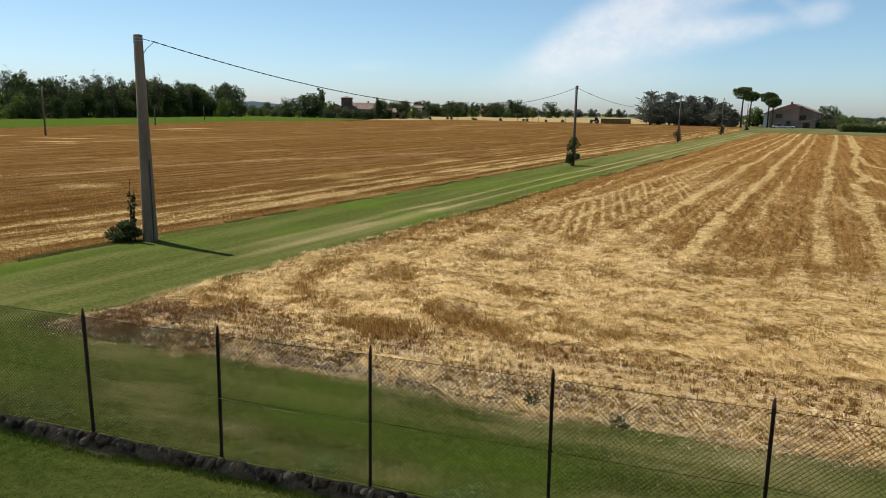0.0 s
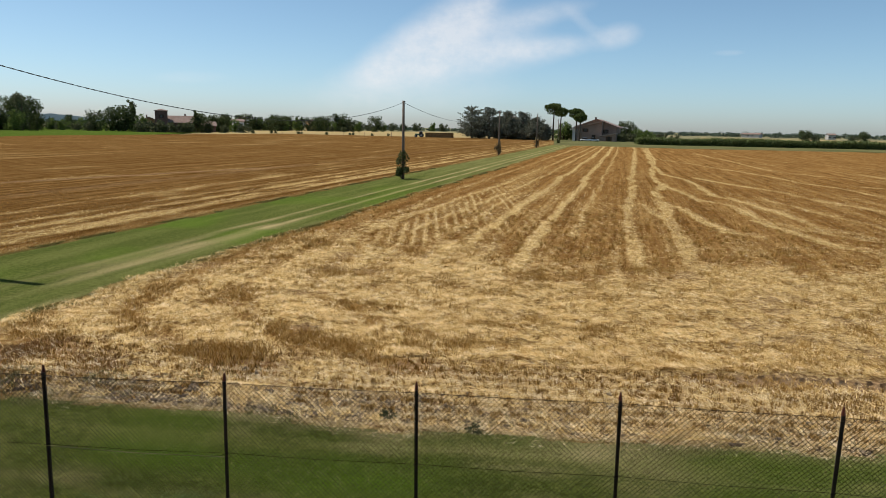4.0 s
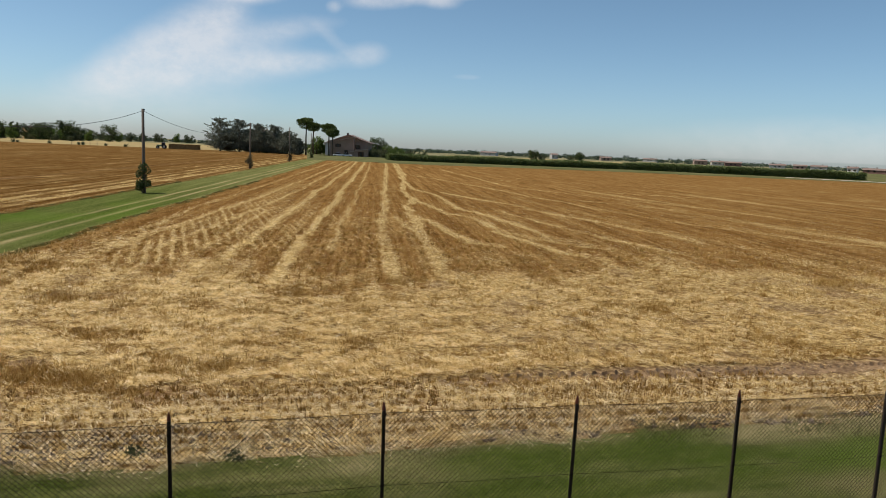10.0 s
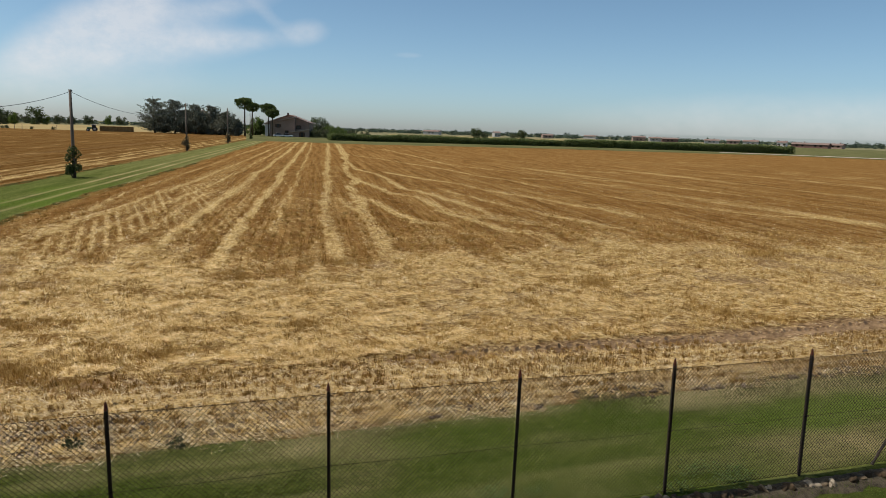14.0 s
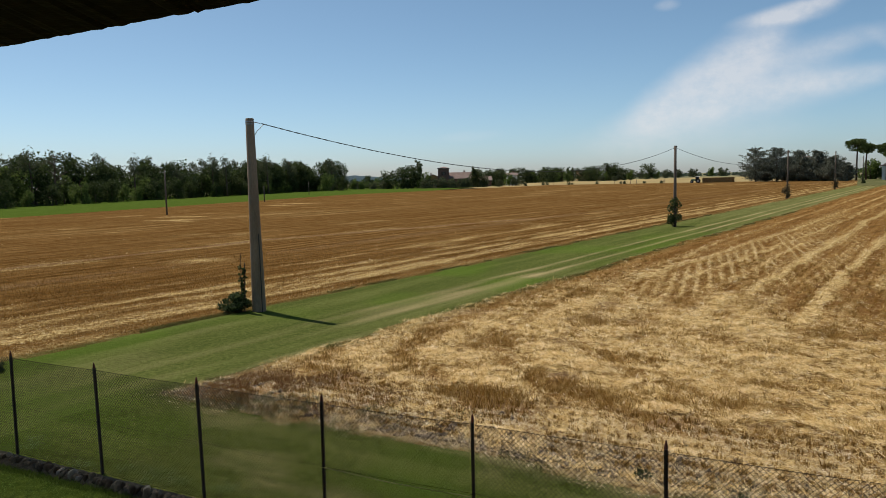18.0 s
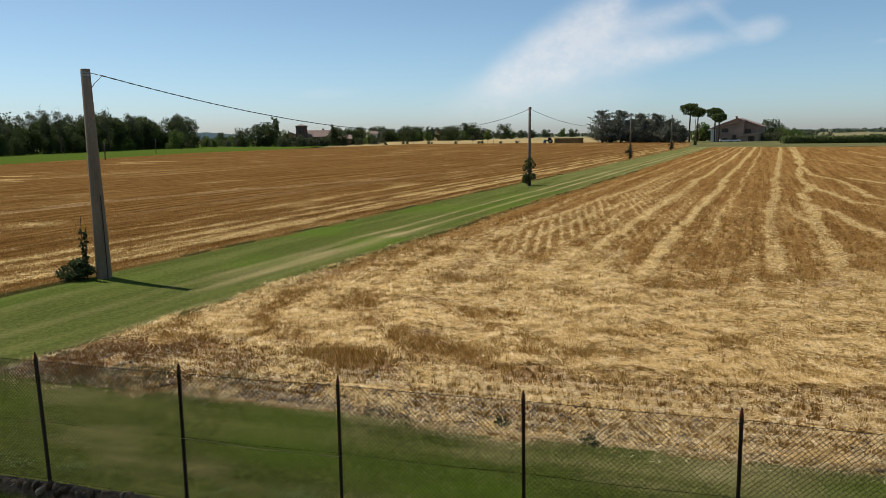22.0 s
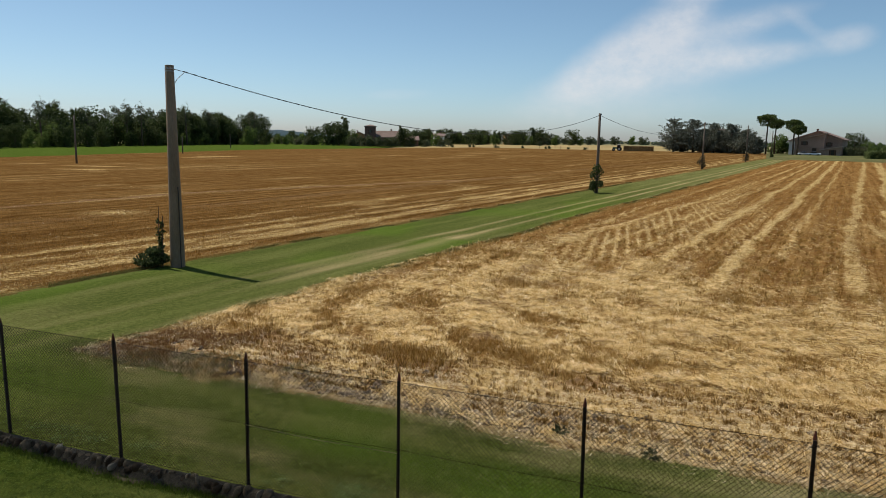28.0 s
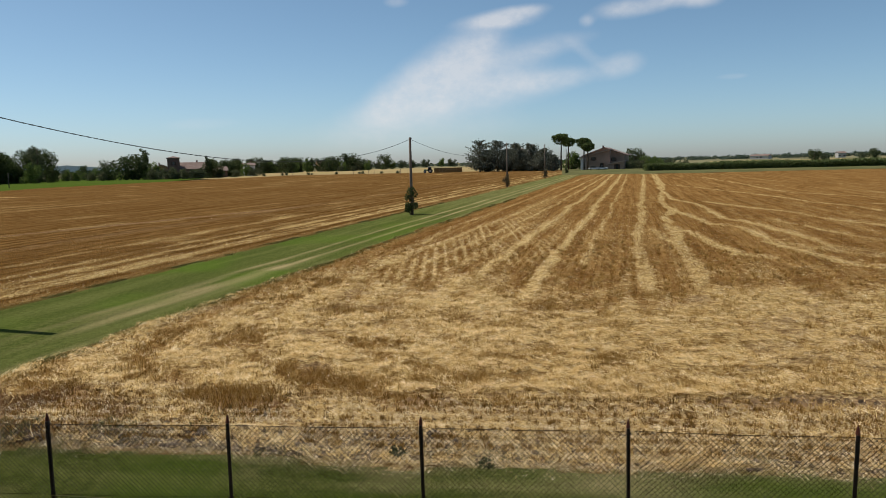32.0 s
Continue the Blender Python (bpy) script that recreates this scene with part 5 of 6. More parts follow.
def horizon_belt(n, seed):
    """Low trees and copses all along the horizon, haze in their colour, too many to count."""
    g = np.random.default_rng(seed)
    V = []
    for i in range(n):
        deg = -24 + 97 * i / n + g.uniform(-0.3, 0.3)
        az, r = radians(deg), g.uniform(880, 1200)
        dense = float(vnoise(np.array(deg), np.array(0.0), 0.45, 95))
        h = (3.4 + 5.2 * dense * g.uniform(0.5, 1.1)) * (1.35 if g.uniform() < 0.07 else 1.0)
        for k in range(4):
            w, hh, m = g.uniform(4, 13), h * g.uniform(0.55, 1.0), 55
            d = g.normal(0, 1, (m, 3))
            d /= np.linalg.norm(d, axis=1)[:, None]
            c = r * math.sin(az) + g.normal(0, 7), r * math.cos(az) + g.normal(0, 7), hh * 0.42
            P = d * np.array((w / 2, w / 2, hh * 0.56)) * g.uniform(0.5, 1.08, m)[:, None] + np.array(c)
            a = g.normal(0, 1, (m, 3)) * 0.6
            b = g.normal(0, 1, (m, 3)) * 0.45
            V.append(np.stack([P - a, P + b, P + a, P - b], 1).reshape(-1, 3))
    V = np.concatenate(V)
    ob = mesh_object("horizon_trees", V, np.arange(len(V)).reshape(-1, 4), M_FARTREE)
    return tagged(ob, "belt of low trees along the horizon, coloured for haze", "trees", kind="stuff")


horizon_belt(260, 8)
for proto in WOOD + MIDTREE:
    retire(proto)

# cedars and pines by the farm
for az, r, h, w, sd_ in ((10.5, 292, 12.6, 13.5, 1), (11.9, 290, 12.3, 13.0, 2), (13.35, 288, 11.0, 12.0, 3), (14.5, 286, 10.6, 11.0, 4), (15.5, 280, 8.6, 10.0, 5), (16.3, 276, 6.2, 6.5, 6), (11.1, 298, 8.8, 9.0, 7), (12.65, 297, 9.2, 9.5, 8), (13.95, 296, 8.2, 9.0, 9), (15.0, 290, 7.6, 8.0, 10)):
    c = cedar(h, w * 1.22, 200 + sd_, "large dark blue-green cedar with layered branches")
    x, y = polar(az, r)
    c.matrix_world = pose(x, y, -0.05, 0, 0, 40 * sd_)
for az, r, h, w, sd_ in ((16.93, 282, 14.4, 8.0, 1), (17.5, 292, 12.8, 6.0, 2), (18.72, 280, 12.4, 6.8, 3), (19.0, 276, 10.4, 5.6, 4)):
    c = umbrella_pine(h, w, 300 + sd_, "umbrella pine with a bare trunk and flat rounded crown")
    x, y = polar(az, r)
    c.matrix_world = pose(x, y, -0.05, 0, 0, 55 * sd_)
# ---- power line ----
def climber(parent_xy, tall, wide, seed, label, name="ivy_bush", mat=None, spikes=0, leaves=1500, leaf=0, ragged=False):
    x, y = parent_xy
    e = thing(name, x, y, -0.02, 0, label, "bush", "bushes at the pole feet")
    g = random.Random(seed)
    bm = bmesh.new()
    for i in range(6):
        a = g.uniform(0, 6.28)
        r = wide * g.uniform(0.1, 0.35)
        tube(bm, [(0.3 * r * math.cos(a), 0.3 * r * math.sin(a), -0.05), (r * math.cos(a), r * math.sin(a), tall * g.uniform(0.5, 0.85))], [min(0.03, 0.02 * tall + 0.002), min(0.008, 0.008 * tall)], 5)
    for i in range(spikes):
        dx = g.uniform(0.2, 0.42)
        tube(bm, [(dx, 0, 0), (dx * 1.1 + 0.03, 0.02, g.uniform(1.55, 1.95))], [0.02, 0.007], 5)
    part("stems", bm, M_BARK, e)
    blobs = [(0, 0, tall * 0.5, wide * 0.2, wide * 0.2, tall * 0.36)] if ragged else [(0, 0, tall * 0.42, wide * 0.34, wide * 0.34, tall * 0.38)]
    for i in range(14 if ragged else 9):
        a, f = g.uniform(0, 6.28), g.uniform(0.15, 0.95)
        r = wide * 0.36 * (math.sin(math.pi * min(1, 0.18 + 0.72 * f)) if ragged else 1.15 - f * 0.8) * g.uniform(0.3, 1.1)
        blobs.append((r * math.cos(a), r * math.sin(a), tall * f, wide * 0.17, wide * 0.17, tall * 0.14))
    for i in range(spikes * 4):
        blobs.append((0.34 + g.uniform(-0.08, 0.08), 0.02, 0.6 + 0.95 * i / (spikes * 4), 0.07, 0.06, 0.09))
    leaf_cloud("leaves", blobs, leaves, leaf or 0.10 + 0.03 * wide, mat or M_LEAF, e, seed, hollow=0.4)
    return e


POLES = [((-10.9, 20.6), 6.14), ((4.95, 57.0), 6.16), ((25.0, 111.3), 6.98), ((43.97, 156.9), 7.6), ((65.8, 211.0), 7.4)]


def concrete_pole(x, y, h):
    e = thing("utility_pole", x, y, 0, -10, "thick tapered grey concrete utility pole standing on the grass verge", "utility pole")
    bm = bmesh.new()
    n = 10
    tube(bm, [(0, 0, -0.3), (0, 0, 0.02), (0, 0, h * 0.45), (0, 0, h * 0.46), (0, 0, h - 0.02), (0, 0, h)], [0.225, 0.222, 0.175, 0.172, 0.128, 0.118], 14)
    part("shaft", bm, M_CONC, e, smooth=True)
    for z in (h - 0.10, h - 0.18):
        bm = bmesh.new()
        tube(bm, [(0, 0, z - 0.015), (0, 0, z + 0.015)], 0.136, 14)
        part("clamp_band", bm, M_STEEL, e, "galvanised steel band")
    bm = bmesh.new()
    tube(bm, [(0.12, 0.02, h - 0.12), (0.22, 0.08, h - 0.14), (0.30, 0.14, h - 0.17)], 0.012, 6)
    tube(bm, [(0.13, 0.03, h - 0.55), (0.20, 0.09, h - 0.40), (0.36, 0.22, h - 0.20)], 0.010, 6)
    part("cable_hook", bm, M_STEEL, e, "bent steel cable bracket")
    bm = bmesh.new()
    tube(bm, [(0.20, -0.10, 0.0), (0.20, -0.09, 1.4), (0.185, -0.085, 2.5)], 0.013, 6)
    part("conduit", bm, M_CABLE, e, "black cable conduit")
    return e


def wooden_pole(x, y, h):
    e = thing("utility_pole", x, y, 0, -22, "slender dark wooden utility pole beside the grass track", "utility pole", "poles along the track")
    bm = bmesh.new()
    tube(bm, [(0, 0, -0.3), (0, 0, h * 0.5), (0, 0, h)], [0.125, 0.11, 0.09], 10)
    part("shaft", bm, M_POLEWOOD, e, smooth=True)
    bm = bmesh.new()
    tube(bm, [(-0.14, 0, h - 0.12), (0.14, 0, h - 0.12)], 0.02, 6)
    tube(bm, [(0.12, 0, h - 0.13), (0.12, 0, h - 0.02)], 0.03, 8)
    part("insulator_bracket", bm, M_STEEL, e, "small steel insulator bracket")
    return e


concrete_pole(-10.9, 20.6, 6.14)
for (px, py), ph in POLES[1:]:
    wooden_pole(px, py, ph)


def cable(name, a, b, sag, radius, label):
    bm = bmesh.new()
    pts = []
    n = 240
    side = (Vector(b) - Vector(a)).cross(Vector((0, 0, 1))).normalized()
    for phase in (0.0, math.pi):
        pts = []
        for i in range(n + 1):
            f = i / n
            p = Vector(a).lerp(Vector(b), f)
            w = 2 * math.pi * f * 60 + phase
            p += side * math.cos(w) * radius * 0.75 + Vector((0, 0, math.sin(w) * radius * 0.75 - 4 * sag * f * (1 - f)))
            pts.append(p)
        tube(bm, pts, radius * 0.62, 5)
    return tagged(part(name, bm, M_CABLE), label, "cable", "cables of the power line")


tips = [(px, py, ph - 0.14) for (px, py), ph in POLES]
tips[0] = (-10.6, 20.8, 5.98)
for (a, b), sag in zip(zip(tips, tips[1:]), (1.66, 1.6, 1.5, 1.5)):
    cable("power_cable", a, b, sag, 0.015, "twisted black power cable sagging between poles")
climber((-11.65, 20.35), 0.62, 1.6, 5, "dark green bush with tall shoots at the concrete pole's foot", mat=M_LEAF, spikes=3, leaves=2200, leaf=0.09)
climber((4.95, 56.8), 2.15, 1.45, 6, "ivy clump climbing the foot of a wooden pole", ragged=True, leaves=1300)
climber((24.9, 111.0), 2.3, 1.7, 7, "brownish twiggy shrub at the foot of a wooden pole", ragged=True, leaves=900, mat=M_TWIG)
climber((43.9, 156.6), 2.0, 1.4, 8, "brownish twiggy shrub at the foot of a wooden pole", ragged=True, leaves=900, mat=M_TWIG)
climber((65.8, 210.7), 1.6, 1.6, 9, "ivy clump climbing the foot of a wooden pole", ragged=True, leaves=1300)
# the second line, across the far field
for px, py, ph in ((-61.5, 89.5, 6.4), (-76.5, 148.0, 3.6), (-95.0, 214.5, 4.3)):
    e = thing("field_pole", px, py, 0, 0, "thin dark pole standing alone in the stubble field", "pole", "poles across the field")
    bm = bmesh.new()
    tube(bm, [(0, 0, -0.3), (0.02, 0, ph * 0.5), (0.05, 0.02, ph)], [0.13, 0.11, 0.085], 8)
    part("shaft", bm, M_POLEWOOD, e, smooth=True)
    bm = bmesh.new()
    tube(bm, [(0.05, -0.12, ph - 0.15), (0.05, 0.14, ph - 0.15)], 0.025, 6)
    part("peg", bm, M_STEEL, e)

# ---- chain-link fence ----
FH = 1.62


def fence_post():
    e = thing("fence_post", 0, 0, 0, 0, "thin rusty dark iron fence post with a pointed cap", "fence post", "posts of the garden fence")
    bm = bmesh.new()
    box(bm, -0.017, 0.017, -0.004, 0.004, -0.3, FH - 0.05)
    box(bm, -0.004, 0.004, 0.004, 0.036, -0.3, FH - 0.05)
    part("shaft", bm, M_IRON, e)
    bm = bmesh.new()
    bmesh.ops.create_cone(bm, cap_ends=True, segments=6, radius1=0.022, radius2=0.006, depth=0.08, matrix=Matrix.Translation((0, 0.01, FH - 0.005)))
    part("cap", bm, M_CAP, e, "pointed reddish iron cap")
    for z in (0.1, 0.8, FH - 0.1):
        bm = bmesh.new()
        tube(bm, [(-0.03, -0.008, z - 0.012), (0.03, -0.008, z + 0.012)], 0.005, 5)
        part("wire_tie", bm, M_WIRE, e)
    return e


def mesh_panel():
    """One two-metre bay of diamond mesh: woven zigzag wires, with its three line wires."""
    e = thing("chain_link_panel", 0, 0, 0, 0, "bay of dark diamond wire mesh between fence posts", "fence panel", "bays of the garden fence")
    c, r = 0.052, 0.0028
    V, F = [], []

    def seg(p, q):
        k = len(V)
        for s in (p, q):
            V.extend([(s[0] - r, s[1] - r, s[2]), (s[0] + r, s[1] - r, s[2]), (s[0], s[1] + r, s[2])])
        F.extend([(k + 1, k + 2, k + 5, k + 4), (k + 2, k, k + 3, k + 5)])

    nx, nz = round(2.0 / c), round((FH - 0.10) / (c / 2))
    for i in range(nx):
        for j in range(nz):
            x0 = (i + (j % 2) * 0.5) * 2.0 / nx
            x1 = (i + ((j + 1) % 2) * 0.5) * 2.0 / nx
            seg((x0, 0.002 * (j % 2), 0.04 + j * c / 2), (x1, 0.002 * ((j + 1) % 2), 0.04 + (j + 1) * c / 2))
            if i < nx - 1 or j % 2 == 0:
                if j % 2 == 0:
                    seg(((i + 1) * 2.0 / nx, -0.002, 0.04 + j * c / 2), ((i + 0.5) * 2.0 / nx, -0.002, 0.04 + (j + 1) * c / 2))
                else:
                    seg(((i + 0.5) * 2.0 / nx, -0.002, 0.04 + j * c / 2), ((i + 1) * 2.0 / nx, -0.002, 0.04 + (j + 1) * c / 2))
    mesh_object("wire_mesh", V, F, M_WIRE, e)
    for z, mat in ((0.06, M_WIRE), (0.80, M_WIRE), (FH - 0.07, M_WIRE)):
        bm = bmesh.new()
        tube(bm, [(0, -0.004, z), (1.0, -0.004, z - 0.012), (2.0, -0.004, z)], 0.0022, 5)
        part("line_wire", bm, mat, e)
    return e


pp, mp_ = fence_post(), mesh_panel()
for i, (px, py) in enumerate(POSTS):
    lean = math.sin(i * 2.3) * 0.5
    copy_thing(pp, pose(px, py, 0, lean, -0.6 * math.cos(i * 1.7), -14))
    if i + 1 < len(POSTS):
        qx, qy = POSTS[i + 1]
        a = math.degrees(math.atan2(qy - py, qx - px))
        c = copy_thing(mp_, pose(px, py, 0, 0, 0, a))
        c.scale = (math.hypot(qx - px, qy - py) / 2.0, 1, 1)
retire(pp)
retire(mp_)
# diagonal stay of the corner post
e = thing("fence_brace", 10.05, 4.02, 0, -14, "slanting iron brace bolted to a fence post", "fence brace")
bm = bmesh.new()
tube(bm, [(-0.80, 0.03, -0.05), (0.0, 0.03, 1.25)], 0.018, 6)
part("strut", bm, M_IRON, e)
bm = bmesh.new()
tube(bm, [(-0.03, 0.03, 1.22), (0.03, 0.03, 1.24)], 0.025, 6)
part("bolt", bm, M_IRON, e)

e = thing("slack_wire", 0, 0, 0, 0, "thin yellowed wire stretched across one fence bay", "wire")
bm = bmesh.new()
tube(bm, [(-3.12, 7.38, 0.80), (-2.2, 7.17, 0.77), (-1.28, 6.98, 0.77)], 0.0045, 5)
part("strand", bm, M_YWIRE, e)

# ---- field posts in the ripe crop ----
fp = thing("field_post", 0, 0, 0, 0, "thin wooden post standing in the pale crop", "post", "posts in the pale crop")
bm = bmesh.new()
tube(bm, [(0, 0, -0.3), (0, 0, 2.0)], [0.09, 0.07], 6)
part("stake", bm, M_POLEWOOD, fp)
for az, r in ((-6.9, 330), (-4.4, 322), (0.35, 310), (1.55, 308), (2.0, 300), (4.1, 296)):
    x, y = polar(az, r)
    copy_thing(fp, pose(x, y, -0.05))
retire(fp)

# ---- stone kerb under the fence ----
kerb = thing("stone_kerb", 0, 0, 0, 0, "low kerb of rough grey field stones under the fence", "kerb", kind="structure")
SH = []
for k in range(9):
    g = random.Random(400 + k)
    bm = bmesh.new()
    bmesh.ops.create_icosphere(bm, subdivisions=2, radius=0.55)
    for vv in bm.verts:
        q = vv.co * 1.0
        vv.co *= 1 + 0.38 * noise.noise(q * 2.1 + Vector((k * 7.0, 0, 0)))
        vv.co = Vector([math.copysign(abs(c_) ** 0.75, c_) * 0.85 for c_ in vv.co])
    me = bpy.data.meshes.new("stone")
    bm.to_mesh(me)
    bm.free()
    me.materials.append((M_STONE2, M_STONE, M_STONE, M_STONE2, M_STONE2, M_STONE, M_STONE2, M_STONE3, M_STONE)[k])
    SH.append(me)
g = random.Random(9)
for (ax, ay), (bx, by) in zip(POSTS, POSTS[1:]):
    L = math.hypot(bx - ax, by - ay)
    s = 0.0
    while s < L:
        w = 0.035 + 0.095 * g.random() ** 1.6
        f = (s + w / 2) / L
        o = new("stone", g.choice(SH))
        o.parent = kerb
        nx_, ny_ = -(by - ay) / L, (bx - ax) / L
        low = float(smooth(4, 8, ax))
        off = -0.12 - 0.08 * low + g.uniform(-0.045, 0.045)
        hh = g.uniform(0.055, 0.165) * (1 - 0.35 * low)
        o.matrix_basis = pose(ax + (bx - ax) * f + nx_ * off, ay + (by - ay) * f + ny_ * off, -0.02 + hh * 0.2, g.uniform(-22, 22), g.uniform(-30, 30), math.degrees(math.atan2(by - ay, bx - ax)) + g.uniform(-35, 35)) @ Matrix.Diagonal((w * g.uniform(0.85, 1.1), g.uniform(0.07, 0.15), hh, 1))
        s += w * g.uniform(0.86, 1.1)
bm = bmesh.new()
for (ax, ay), (bx, by) in zip(POSTS, POSTS[1:]):
    n_ = Vector((-(by - ay), bx - ax, 0)).normalized()
    a_, b_ = Vector((ax, ay, 0)), Vector((bx, by, 0))
    last = None
    for i in range(25):
        p = a_.lerp(b_, i / 24)
        rag = 0.09 * noise.noise(p * 2.3) + 0.05 * noise.noise(p * 9.0)
        col = [bm.verts.new(p + n_ * (o - 0.08 * float(smooth(4, 8, p.x)) + rag * q) + Vector((0, 0, z * (1 - 0.5 * float(smooth(4, 8, p.x))) + 0.02 * noise.noise(p * 11 + Vector((0, 0, o * 20)))))) for o, z, q in ((-0.32, -0.15, 1), (-0.27, -0.06, 0.6), (-0.21, -0.035, 0.3), (-0.14, 0.02, 0), (-0.04, 0.05, 0), (0.06, -0.06, 0))]
        if last:
            for k in range(5):
                bm.faces.new((last[k], col[k], col[k + 1], last[k + 1]))
        last = col
part("earth_bed", bm, M_DARKEARTH, kerb, "bare dark earth bed of the stones, with shade in its colour", smooth=True)

# ---- garden bushes at the edge of the view ----
for bx, by, s, sd_ in ((-13.6, 12.6, 0.75, 21), (-9.25, 8.25, 0.55, 22)):
    climber((bx, by), 0.9 * s, 1.5 * s, sd_, "dense dark green garden bush near the fence", name="garden_bush")
climber((0.55, 9.5), 0.26, 0.34, 23, "small thistle-like weed in the straw edge", name="weed_plant", mat=M_LEAF3, leaves=110, leaf=0.05)
climber((1.7, 9.0), 0.14, 0.4, 24, "small thistle-like weed in the straw edge", name="weed_plant", mat=M_LEAF3, leaves=90, leaf=0.045)

# ---- buildings ----
def gable_house(name, x, y, turn, L, W, H, rise, wall, label, windows=(), chimney=True, over=0.5, roof_label="terracotta tile roof"):
    """Long side along local x, gables at its ends, base at z 0."""
    e = thing(name, x, y, -0.05, turn, label, "house")
    bm = bmesh.new()
    v = [bm.verts.new(p) for p in ((-L / 2, -W / 2, 0), (L / 2, -W / 2, 0), (L / 2, W / 2, 0), (-L / 2, W / 2, 0), (-L / 2, -W / 2, H), (L / 2, -W / 2, H), (L / 2, W / 2, H), (-L / 2, W / 2, H), (-L / 2, 0, H + rise), (L / 2, 0, H + rise))]
    for f in ((0, 1, 5, 4), (2, 3, 7, 6), (1, 2, 6, 9, 5), (3, 0, 4, 8, 7), (4, 5, 9, 8), (6, 7, 8, 9), (3, 2, 1, 0)):
        bm.faces.new([v[i] for i in f])
    part("wall", bm, wall, e)
    s = rise / (W / 2)
    for sg in (-1, 1):
        bm = bmesh.new()
        y1 = sg * (W / 2 + over)
        z1 = H - s * over
        t = 0.22
        pts = [(-L / 2 - over, 0, H + rise + 0.03), (L / 2 + over, 0, H + rise + 0.03), (L / 2 + over, y1, z1 + 0.03), (-L / 2 - over, y1, z1 + 0.03)]
        lo = [bm.verts.new(p) for p in pts]
        hi = [bm.verts.new((p[0], p[1], p[2] + t)) for p in pts]
        bm.faces.new(lo)
        bm.faces.new(hi[::-1])
        for i in range(4):
            bm.faces.new((lo[i], hi[i], hi[(i + 1) % 4], lo[(i + 1) % 4]))
        bmesh.ops.recalc_face_normals(bm, faces=bm.faces[:])
        part("roof", bm, M_ROOF, e, roof_label)
    if chimney:
        bm = bmesh.new()
        box(bm, L * 0.2 - 0.35, L * 0.2 + 0.35, W * 0.12 - 0.3, W * 0.12 + 0.3, H + rise * 0.5, H + rise + 0.9)
        box(bm, L * 0.2 - 0.45, L * 0.2 + 0.45, W * 0.12 - 0.4, W * 0.12 + 0.4, H + rise + 0.9, H + rise + 1.05)
        part("chimney", bm, M_BRICK, e, "short brick chimney")
    for side, pos, z, w, h in windows:
        window(e, side, pos, z, w, h, L, W, None if wall is M_FARWALL else M_SHUTTER)
    return e


def window(e, side, pos, z, w, h, L, W, frame_mat=None):
    """A framed window on a wall: side s, n (long walls) or e, w (gables)."""
    m = {"s": pose(pos, -W / 2, z), "n": pose(pos, W / 2, z, 0, 0, 180), "e": pose(L / 2, pos, z, 0, 0, 90), "w": pose(-L / 2, pos, z, 0, 0, -90)}[side]
    bm = bmesh.new()
    box(bm, -w / 2 - 0.1, -w / 2, -0.06, 0.1, 0, h)
    box(bm, w / 2, w / 2 + 0.1, -0.06, 0.1, 0, h)
    box(bm, -w / 2 - 0.1, w / 2 + 0.1, -0.06, 0.1, h, h + 0.1)
    box(bm, -w / 2 - 0.14, w / 2 + 0.14, -0.12, 0.1, -0.12, 0)
    fr = part("window", bm, frame_mat or M_WHITE, e, "framed window")
    fr.matrix_basis = m
    bm = bmesh.new()
    box(bm, -w / 2, w / 2, -0.03, 0.02, 0, h)
    p = part("pane", bm, M_GLASS, fr, "dark window pane")
    if h < 2:
        for sg in (-1, 1):
            bm = bmesh.new()
            box(bm, sg * (w / 2 + 0.1 + w / 4) - w / 4, sg * (w / 2 + 0.1 + w / 4) + w / 4, -0.07, -0.02, 0, h)
            part("shutter", bm, M_SHUTTER, fr, "brown wooden shutter")


def pent_house(name, x, y, turn, L, D, H0, H1, wall, side, label, windows=()):
    """A block under one sloping roof that rises along local x; its front looks along -y."""
    e = thing(name, x, y, -0.05, turn, label, "building")
    bm = bmesh.new()
    v = [bm.verts.new(p) for p in ((-L / 2, 0, 0), (L / 2, 0, 0), (L / 2, D, 0), (-L / 2, D, 0), (-L / 2, 0, H0), (L / 2, 0, H1), (L / 2, D, H1), (-L / 2, D, H0))]
    for f in ((0, 1, 5, 4), (1, 2, 6, 5), (2, 3, 7, 6), (4, 5, 6, 7), (3, 2, 1, 0)):
        bm.faces.new([v[i] for i in f])
    part("wall", bm, wall, e)
    bm = bmesh.new()
    box(bm, -L / 2 - 0.05, -L / 2 + 0.16 * L, -0.04, D, 0, H0 - 0.05)
    part("end_wall", bm, side, e, "pale plastered end wall")
    bm = bmesh.new()
    k = (H1 - H0) / L
    pts = [(-L / 2 - 0.7, -0.8, H0 - 0.7 * k), (L / 2 + 0.3, -0.8, H1 + 0.3 * k), (L / 2 + 0.3, D + 0.3, H1 + 0.3 * k), (-L / 2 - 0.7, D + 0.3, H0 - 0.7 * k)]
    lo = [bm.verts.new((p[0], p[1], p[2] + 0.02)) for p in pts]
    hi = [bm.verts.new((p[0], p[1], p[2] + 0.34)) for p in pts]
    bm.faces.new(lo)
    bm.faces.new(hi[::-1])
    for i in range(4):
        bm.faces.new((lo[i], hi[i], hi[(i + 1) % 4], lo[(i + 1) % 4]))
    bmesh.ops.recalc_face_normals(bm, faces=bm.faces[:])
    part("roof", bm, M_EAVE, e, "sloping tiled roof with a pale eave")
    for pos, z, w, h in windows:
        window(e, "s", pos, z, w, h, 0, 0, M_SHUTTER)
    return e


